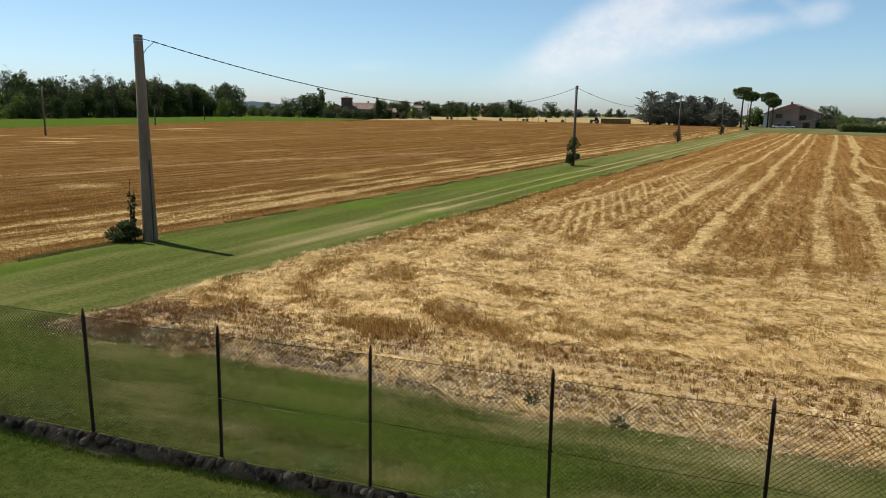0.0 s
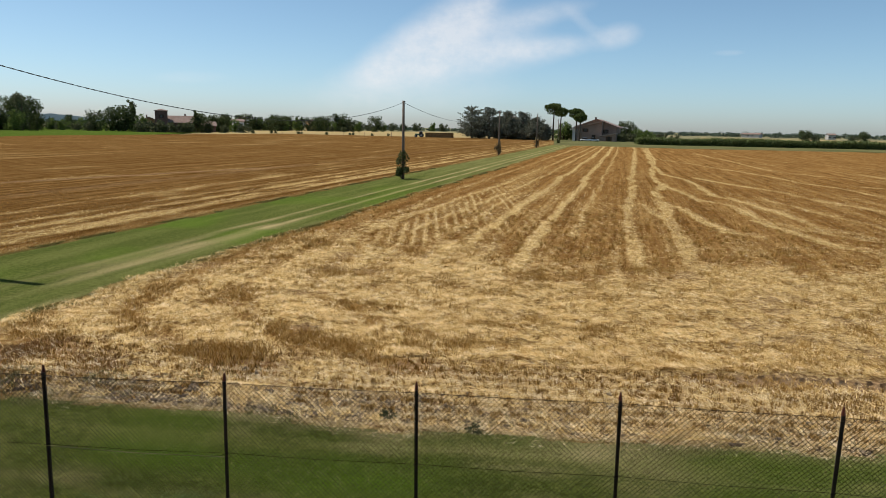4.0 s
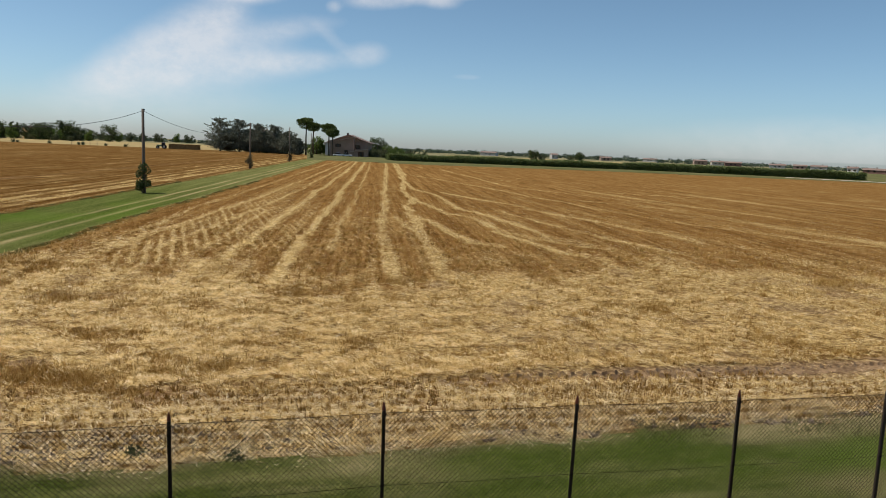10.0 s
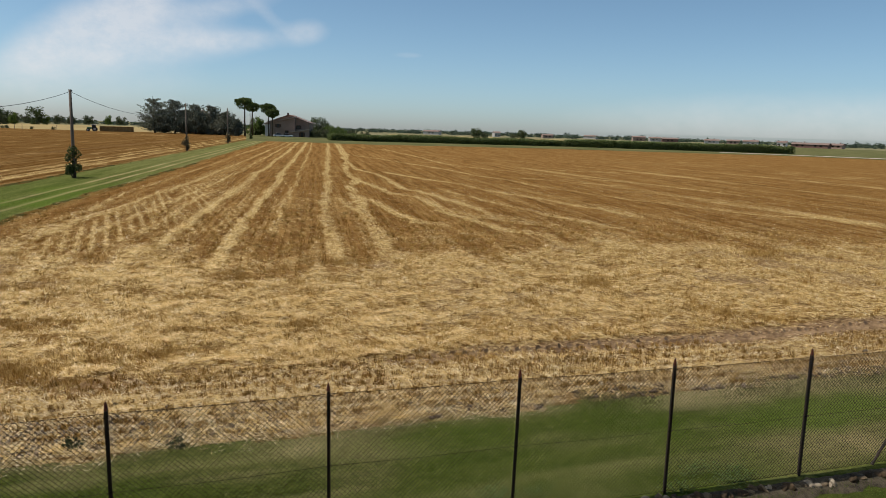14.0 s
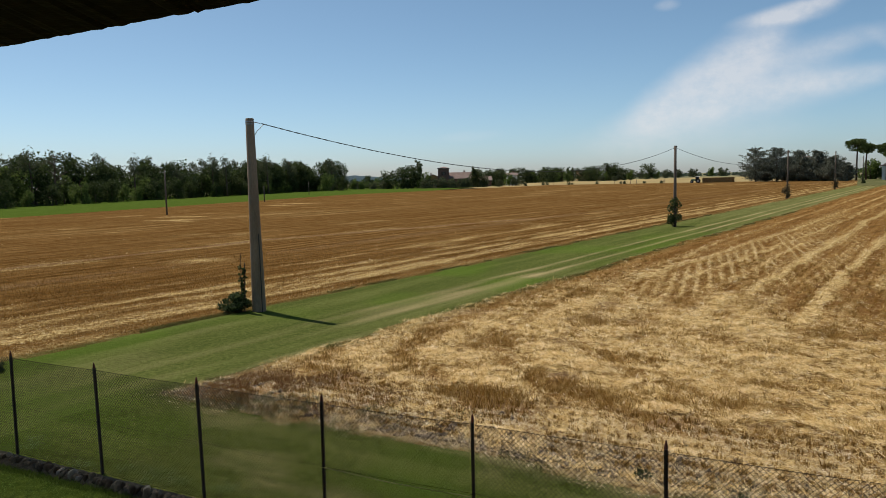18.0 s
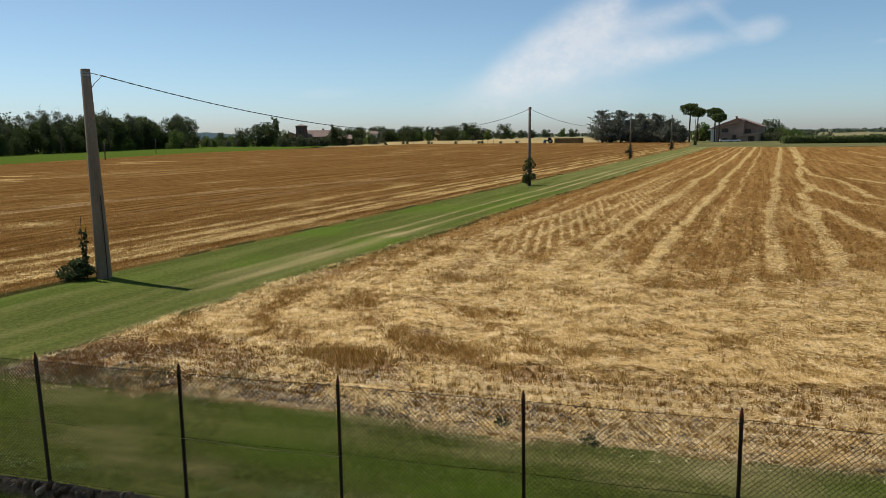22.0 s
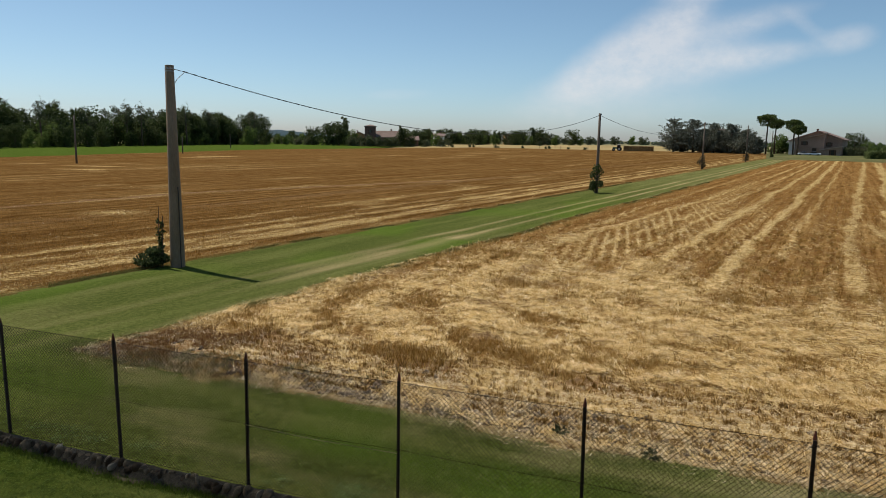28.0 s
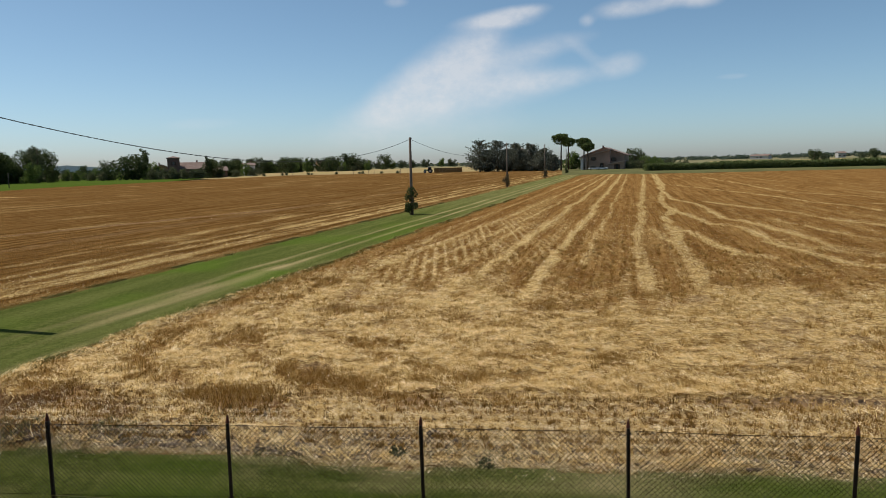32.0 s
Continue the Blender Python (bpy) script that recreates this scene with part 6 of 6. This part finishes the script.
M_EAVE = mottled("pale_roof_tiles", (0.30, 0.22, 0.17), (0.45, 0.36, 0.29), 0.6, 5)
# farmhouse behind the pines: its gable towards the field
hx, hy = polar(20.45, 296)
farm = gable_house("farmhouse", hx, hy, 62, 15, 15.5, 5.6, 2.8, M_PINK, "two-storey brown farmhouse with a low tiled gable roof", (("w", 5.6, 3.0, 1.0, 1.3), ("w", -3.6, 3.2, 1.0, 1.3), ("w", -6.6, 0.9, 1.0, 1.3), ("n", -4, 3.4, 1.0, 1.3), ("n", 0, 3.4, 1.0, 1.3)), over=0.9)
hx2, hy2 = polar(19.55, 285)
pent_house("farm_wing", hx2, hy2, -28, 11.2, 6.0, 4.8, 7.4, M_PINK, M_WHITE, "brown farm wing with a pale end wall and sloping roof", ((-0.6, 3.6, 1.0, 1.2), (2.6, 0.2, 1.2, 2.2)))
hx3, hy3 = polar(21.15, 281)
pent_house("lean_to_shed", hx3, hy3, -28, 6.2, 3.5, 1.9, 3.0, M_PINK, M_PINK, "low shed with a sloping roof before the farmhouse", ((0.4, 0.1, 1.0, 1.8),))
hx4, hy4 = polar(13.6, 310)
gable_house("farm_building", hx4, hy4, 62, 15, 11, 6.5, 2.8, M_OCHRE, "ochre farm building half hidden by cedars", (("w", -2, 3.6, 1.0, 1.3), ("w", 2, 3.6, 1.0, 1.3), ("s", 3, 3.6, 1.0, 1.3)))


def car(x, y, turn, label):
    e = thing("car", x, y, -0.02, turn, label, "car", "cars at the farm")
    bm = bmesh.new()
    box(bm, -2.0, 2.0, -0.85, 0.85, 0.28, 0.85, 0.14)
    part("body", bm, M_CAR, e)
    bm = bmesh.new()
    r_ = bmesh.ops.create_cube(bm, size=1.0, matrix=Matrix.Translation((-0.2, 0, 1.12)) @ Matrix.Diagonal((2.3, 1.5, 0.6, 1)))
    for v_ in r_["verts"]:
        if v_.co.z > 1.1:
            v_.co.x = -0.2 + (v_.co.x + 0.2) * 0.68
    part("cabin", bm, M_GLASS, e, "dark glazed cabin")
    bm = bmesh.new()
    box(bm, -0.95, 0.55, -0.68, 0.68, 1.40, 1.46, 0.02)
    part("roof", bm, M_CAR, e)
    for wx in (-1.25, 1.25):
        for wy in (-0.8, 0.8):
            bm = bmesh.new()
            bmesh.ops.create_cone(bm, cap_ends=True, segments=14, radius1=0.31, radius2=0.31, depth=0.2, matrix=Matrix.Translation((wx, wy, 0.31)) @ Matrix.Rotation(math.pi / 2, 4, "X"))
            part("wheel", bm, M_TYRE, e)
    return e


for az, r in ((19.45, 276), (20.1, 274)):
    x, y = polar(az, r)
    car(x, y, -20, "white car parked beside the farmhouse")

# villa with a brick tower
tx, ty = polar(-13.15, 345)
tower = thing("brick_tower", tx, ty, -0.05, 14, "square red brick tower with a flat tiled cap", "tower")
bm = bmesh.new()
box(bm, -2.6, 2.6, -2.6, 2.6, 0, 9.0)
part("wall", bm, M_BRICK, tower)
bm = bmesh.new()
box(bm, -2.95, 2.95, -2.95, 2.95, 9.0, 9.35)
bmesh.ops.create_cone(bm, cap_ends=True, segments=4, radius1=3.9, radius2=0.3, depth=0.7, matrix=Matrix.Translation((0, 0, 9.7)) @ Matrix.Rotation(math.pi / 4, 4, "Z"))
part("roof", bm, M_ROOF, tower, "low tiled cap")
for z in (3.2, 6.2):
    window(tower, "s", 0, z, 0.9, 1.3, 5.2, 5.2, M_SHUTTER)
vx, vy = polar(-11.9, 350)
gable_house("villa", vx, vy, 14, 13, 10, 4.2, 2.8, M_BRICK, "low brick villa with a red tiled roof", (("s", -4, 1.0, 1.2, 1.4), ("s", 0, 1.0, 1.2, 1.4), ("s", 4, 1.0, 1.2, 1.4)))
vx, vy = polar(-14.0, 352)
gable_house("villa", vx, vy, 104, 8, 8, 4.6, 1.7, M_OCHRE, "ochre house wing beside the tower", (("w", 0, 2.4, 1.1, 1.3), ("w", -2, 2.4, 1.1, 1.3)))
vx, vy = polar(-10.1, 352)
gable_house("villa", vx, vy, 14, 9, 8, 3.0, 1.7, M_BRICK, "small tiled house among garden trees", (("s", 0, 1.0, 1.0, 1.2),))
vx, vy = polar(-7.7, 365)
gable_house("villa", vx, vy, 14, 5, 7, 5.2, 1.0, M_WHITE, "pale house behind a light green tree", (("s", 0, 3.0, 1.0, 1.2),))
vx, vy = polar(-1.8, 560)
gable_house("far_house", vx, vy, 14, 14, 9, 6.0, 2.2, M_OCHRE, "far house with a tiled roof among trees", (("s", 0, 3.4, 1.0, 1.2), ("s", 4, 3.4, 1.0, 1.2)))

# houses on the right horizon
for i, (az, r, L, H, wall) in enumerate(((31.5, 790, 18, 3.2, M_FARWALL), (36.6, 740, 6, 4.0, M_FARWALL), (40.6, 790, 11, 3.0, M_PINK), (47.6, 850, 14, 4.0, M_PINK), (48.8, 830, 12, 3.6, M_FARWALL), (49.9, 790, 16, 3.3, M_BRICK), (52.9, 770, 14, 3.0, M_FARWALL), (54.4, 780, 12, 3.2, M_PINK),
                                         (55.6, 730, 13, 3.3, M_FARWALL), (57.7, 650, 7, 3.3, M_WHITE), (58.9, 635, 12, 2.6, M_BRICK), (60.1, 620, 14, 2.6, M_BRICK), (61.2, 630, 9, 2.6, M_PINK), (44.0, 990, 18, 3.2, M_FARWALL))):
    x, y = polar(az, r)
    gable_house("far_house", x, y, -az + (i * 37) % 40 - 20, L, 9, H, 1.2, wall, "low far house with a tiled roof on the horizon", (("s", -2, 1.2, 1.0, 1.2), ("s", 2, 1.2, 1.0, 1.2)), chimney=i % 2 == 0)

# ---- tractor and bale stack ----
bx, by = polar(7.95, 300)
stack = thing("straw_bale_stack", bx, by, -0.05, -12, "long stack of brown straw bales in the field", "bale stack")
g = random.Random(4)
bme = []
for k in range(3):
    bm = bmesh.new()
    box(bm, -0.58, 0.58, -0.45, 0.45, 0, 0.68, 0.06)
    me = bpy.data.meshes.new("bale")
    bm.to_mesh(me)
    bm.free()
    me.materials.append(M_BALE)
    bme.append(me)
for row in range(3):
    for i in range(10):
        o = new("bale", g.choice(bme))
        o.parent = stack
        o.matrix_basis = pose(-5.4 + 1.18 * i + g.uniform(-0.03, 0.03), g.uniform(-0.06, 0.06), 0.68 * row, 0, 0, g.uniform(-2, 2))
tx, ty = polar(6.35, 297)
tr = thing("tractor", tx, ty, -0.05, 168, "grey-green tractor parked by the bale stack", "tractor")
bm = bmesh.new()
box(bm, 0.1, 1.9, -0.4, 0.4, 0.9, 1.55, 0.1)
part("hood", bm, M_PAINTG, tr)
bm = bmesh.new()
box(bm, -1.2, 0.1, -0.7, 0.7, 1.0, 2.45, 0.08)
part("cab", bm, M_GLASS, tr, "glazed cab")
bm = bmesh.new()
box(bm, -1.3, 0.2, -0.78, 0.78, 2.45, 2.58, 0.03)
part("roof", bm, M_WHITE, tr, "white cab roof")
for wx, wr, wy in ((-0.8, 0.85, 0.85), (-0.8, 0.85, -0.85), (1.5, 0.55, 0.7), (1.5, 0.55, -0.7)):
    bm = bmesh.new()
    bmesh.ops.create_cone(bm, cap_ends=True, segments=18, radius1=wr, radius2=wr, depth=0.4, matrix=Matrix.Translation((wx, wy, wr)) @ Matrix.Rotation(math.pi / 2, 4, "X"))
    w_ = part("wheel", bm, M_TYRE, tr)
    bm = bmesh.new()
    bmesh.ops.create_cone(bm, cap_ends=True, segments=12, radius1=wr * 0.5, radius2=wr * 0.4, depth=0.46, matrix=Matrix.Translation((wx, wy, wr)) @ Matrix.Rotation(math.pi / 2, 4, "X"))
    part("rim", bm, M_STEEL, w_, "pale wheel rim")

# ---- maize along the field's far edge ----
def maize(n, outline, tall):
    """Upright crop leaves between two lines (x0, y0, x1, y1), front and back."""
    (ax, ay, bx, by), depth = outline, 9.0
    t = rng.uniform(0, 1, n)
    L = math.hypot(bx - ax, by - ay)
    nx_, ny_ = -(by - ay) / L, (bx - ax) / L
    d = depth * rng.uniform(0, 1, n) ** 1.5
    x, y = ax + (bx - ax) * t + nx_ * d, ay + (by - ay) * t + ny_ * d
    z = rng.uniform(0.0, 1.0, n) * tall * (0.82 + 0.25 * vnoise(x, y, 0.12, 91))
    a = rng.uniform(0, 6.28, n)
    s = rng.uniform(0.4, 0.9, n)
    ex, ey, ez = np.cos(a) * s * 0.6, np.sin(a) * s * 0.6, s * rng.uniform(0.1, 0.8, n)
    wx_, wy_ = -np.sin(a) * 0.10, np.cos(a) * 0.10
    V = np.stack([np.stack([x - wx_, y - wy_, z], 1), np.stack([x + wx_, y + wy_, z], 1), np.stack([x + ex + wx_, y + ey + wy_, z + ez], 1), np.stack([x + ex - wx_, y + ey - wy_, z + ez], 1)], 1)
    ob = mesh_object("maize_crop", V.reshape(-1, 3), np.arange(4 * n).reshape(-1, 4), M_CORN)
    return tagged(ob, "tall dark green maize standing along the field's far edge", "crop", kind="stuff")


maize(30000, (*polar(23.4, 229), *polar(42, 252)), 2.1)
maize(30000, (*polar(42, 252), *polar(58.6, 268)), 2.5)

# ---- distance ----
# low ridge of hills, its haze carried by the base colour alone
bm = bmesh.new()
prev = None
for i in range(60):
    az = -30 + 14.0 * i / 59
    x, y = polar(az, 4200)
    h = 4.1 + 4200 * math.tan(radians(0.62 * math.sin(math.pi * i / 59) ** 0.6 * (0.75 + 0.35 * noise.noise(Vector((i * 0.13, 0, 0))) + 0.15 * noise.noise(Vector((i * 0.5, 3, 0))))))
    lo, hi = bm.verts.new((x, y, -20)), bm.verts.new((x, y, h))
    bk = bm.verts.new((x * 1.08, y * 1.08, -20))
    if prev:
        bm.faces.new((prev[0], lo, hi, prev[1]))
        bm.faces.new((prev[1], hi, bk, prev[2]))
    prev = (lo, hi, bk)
tagged(part("hills", bm, M_HILL), "hills on the horizon, coloured pale blue for haze", "hills", kind="structure")


def cloud_material():
    """Thin cloud: a milky veil shaped by noise over soft patches."""
    m = bpy.data.materials.new("thin_cloud")
    m.use_nodes = True
    nt = m.node_tree
    nt.nodes.clear()
    at = nt.nodes.new("ShaderNodeAttribute")
    at.attribute_name = "veil"
    out = nt.nodes.new("ShaderNodeOutputMaterial")
    p = place(nt)
    n1 = grain(nt, p, 0.0042, 7, 0.62, stretch=(1, 1, 1.5))
    n2 = grain(nt, p, 0.016, 6, 0.65, stretch=(1, 1, 1.5))
    s = calc(nt, "ADD", calc(nt, "MULTIPLY", calc(nt, "SUBTRACT", n1, 0.5), 0.75), calc(nt, "MULTIPLY", calc(nt, "SUBTRACT", n2, 0.5), 0.4))
    k = calc(nt, "ADD", at.outputs["Fac"], calc(nt, "MULTIPLY", s, calc(nt, "MULTIPLY", at.outputs["Fac"], 1.6)), True)
    em = nt.nodes.new("ShaderNodeEmission")
    em.inputs[0].default_value = (0.97, 0.96, 0.97, 1)
    em.inputs[1].default_value = CLOUD
    tr_ = nt.nodes.new("ShaderNodeBsdfTransparent")
    mx = nt.nodes.new("ShaderNodeMixShader")
    k = calc(nt, "MULTIPLY", calc(nt, "SUBTRACT", k, 0.06), 1.2, True)
    nt.links.new(calc(nt, "MULTIPLY", k, 0.64), mx.inputs[0])
    nt.links.new(tr_.outputs[0], mx.inputs[1])
    nt.links.new(em.outputs[0], mx.inputs[2])
    nt.links.new(mx.outputs[0], out.inputs[0])
    return m


CLOUD = 0.80
azs, els = np.linspace(-50, 85, 541), np.linspace(0.3, 20, 160)
A, E = np.meshgrid(azs, els, indexing="ij")
veil = np.zeros_like(A)
for ca, ce, ra, re, tilt, k in ((3.4, 4.7, 3.6, 1.5, 36, 0.72), (6.4, 6.1, 4.2, 2.0, 36, 0.8), (9.2, 7.6, 3.4, 1.9, 36, 0.85), (12.6, 7.4, 4.2, 1.4, 22, 0.42), (10.7, 8.9, 1.7, 0.9, 30, 0.5), (12.0, 10.8, 2.6, 0.55, 3, 1.25), (13.6, 11.35, 2.0, 0.45, 5, 1.2), (8.0, 4.9, 6.0, 1.3, 8, 0.66), (13.0, 5.9, 4.6, 1.05, 6, 0.72), (16.6, 6.3, 3.0, 0.7, 6, 0.55),
                                (15.5, 8.6, 3.8, 0.7, 12, 0.42), (21.4, 7.1, 1.7, 0.85, 10, 0.62), (18.9, 8.1, 1.9, 0.45, -38, 0.32), (4.15, 12.4, 0.9, 0.4, 0, 0.4), (5.0, 2.6, 9.0, 1.9, 4, 0.36), (55.0, 1.4, 13.0, 1.9, 2, 0.42), (71.0, 1.5, 12.0, 1.9, 0, 0.42), (22.0, 11.2, 2.2, 0.62, 3, 0.85), (24.6, 11.55, 1.6, 0.60, 10, 0.7), (26.8, 11.45, 1.6, 0.55, -4, 0.85), (29.6, 11.95, 2.2, 0.36, 6, 0.6), (18.9, 10.5, 0.5, 0.40, 0, 0.6), (29.4, 5.8, 1.2, 0.22, 0, 0.25), (-11.0, 3.4, 3.0, 0.5, 2, 0.22)):
    t = radians(tilt)
    da, de = A - ca, E - ce
    a_, b_ = (da * math.cos(t) + de * math.sin(t)) / ra, (-da * math.sin(t) + de * math.cos(t)) / re
    veil = 1 - (1 - veil) * (1 - 0.8 * k * np.exp(-(a_ ** 2 + b_ ** 2) ** 1.3))
ra_, re_ = np.radians(A), np.radians(E)
V = np.stack([4400 * np.sin(ra_) * np.cos(re_), 4400 * np.cos(ra_) * np.cos(re_), 4400 * np.sin(re_)], -1).reshape(-1, 3)
idx = np.arange(V.shape[0]).reshape(A.shape)
F = np.stack([idx[:-1, :-1], idx[1:, :-1], idx[1:, 1:], idx[:-1, 1:]], -1).reshape(-1, 4)
ok = veil.ravel() > 0.004
F = F[ok[F].any(1)]
used = np.unique(F)
back = np.full(len(V), -1)
back[used] = np.arange(len(used))
clouds = mesh_object("clouds", V[used], back[F], cloud_material(), smooth=True)
at = clouds.data.attributes.new("veil", "FLOAT", "POINT")
at.data.foreach_set("value", veil.ravel()[used].astype(np.float32))
tagged(clouds, "thin white drifting clouds in a blue sky", "cloud", kind="structure")

# ---- the house that the view is taken from ----
# local x runs along the facade, y outwards
house = thing("house_front", 0, 0, 0, -14, "plain plastered house front with a first-floor balcony", "house", kind="structure")
bm = bmesh.new()
box(bm, -9, 9, -1.3, -1.0, -0.2, 7.2)
part("wall", bm, M_OCHRE, house)
bm = bmesh.new()
box(bm, -4, 4, -1.0, 0.55, 2.3, 2.5)
part("balcony_slab", bm, M_CONC, house)
eave = thing("roof_overhang", 0, 0, 0, -14, "dark weathered wooden roof overhang with a ragged edge", "roof overhang")
bm = bmesh.new()
g = random.Random(2)
lo, hi = [], []
N = 700
for i in range(N + 1):
    x = -4.5 + 9.0 * i / N
    z = 4.40 + 0.02 * min(1, max(0, (x + 0.5) / 0.9))
    j = 0.002 * noise.noise(Vector((x * 9, 0, 0))) + 0.004 * noise.noise(Vector((x * 31, 5, 0))) + 0.004 * noise.noise(Vector((x * 83, 9, 0)))
    lo.append((x, 1.0 + j, z + j))
    hi.append((x, 1.0 + j * 0.5, z + 0.09))
bl = [bm.verts.new(p) for p in lo]
bh = [bm.verts.new(p) for p in hi]
ql = [bm.verts.new((p[0], -1.0, p[2] + 0.55)) for p in lo]
qh = [bm.verts.new((p[0], -1.0, p[2] + 0.68)) for p in lo]
for i in range(N):
    bm.faces.new((bl[i], bl[i + 1], bh[i + 1], bh[i]))
    bm.faces.new((ql[i], ql[i + 1], bl[i + 1], bl[i]))
    bm.faces.new((bh[i], bh[i + 1], qh[i + 1], qh[i]))
part("boarding", bm, M_DARKWOOD, eave)
for k in range(10):
    bm = bmesh.new()
    x = -4.3 + k * 0.95
    z = 4.40 + 0.02 * min(1, max(0, (x + 0.5) / 0.9))
    tube(bm, [(x, -1.0, z + 0.53), (x, 0.9, z + 0.03)], 0.04, 4)
    part("rafter", bm, M_DARKWOOD, eave, "dark wooden rafter")
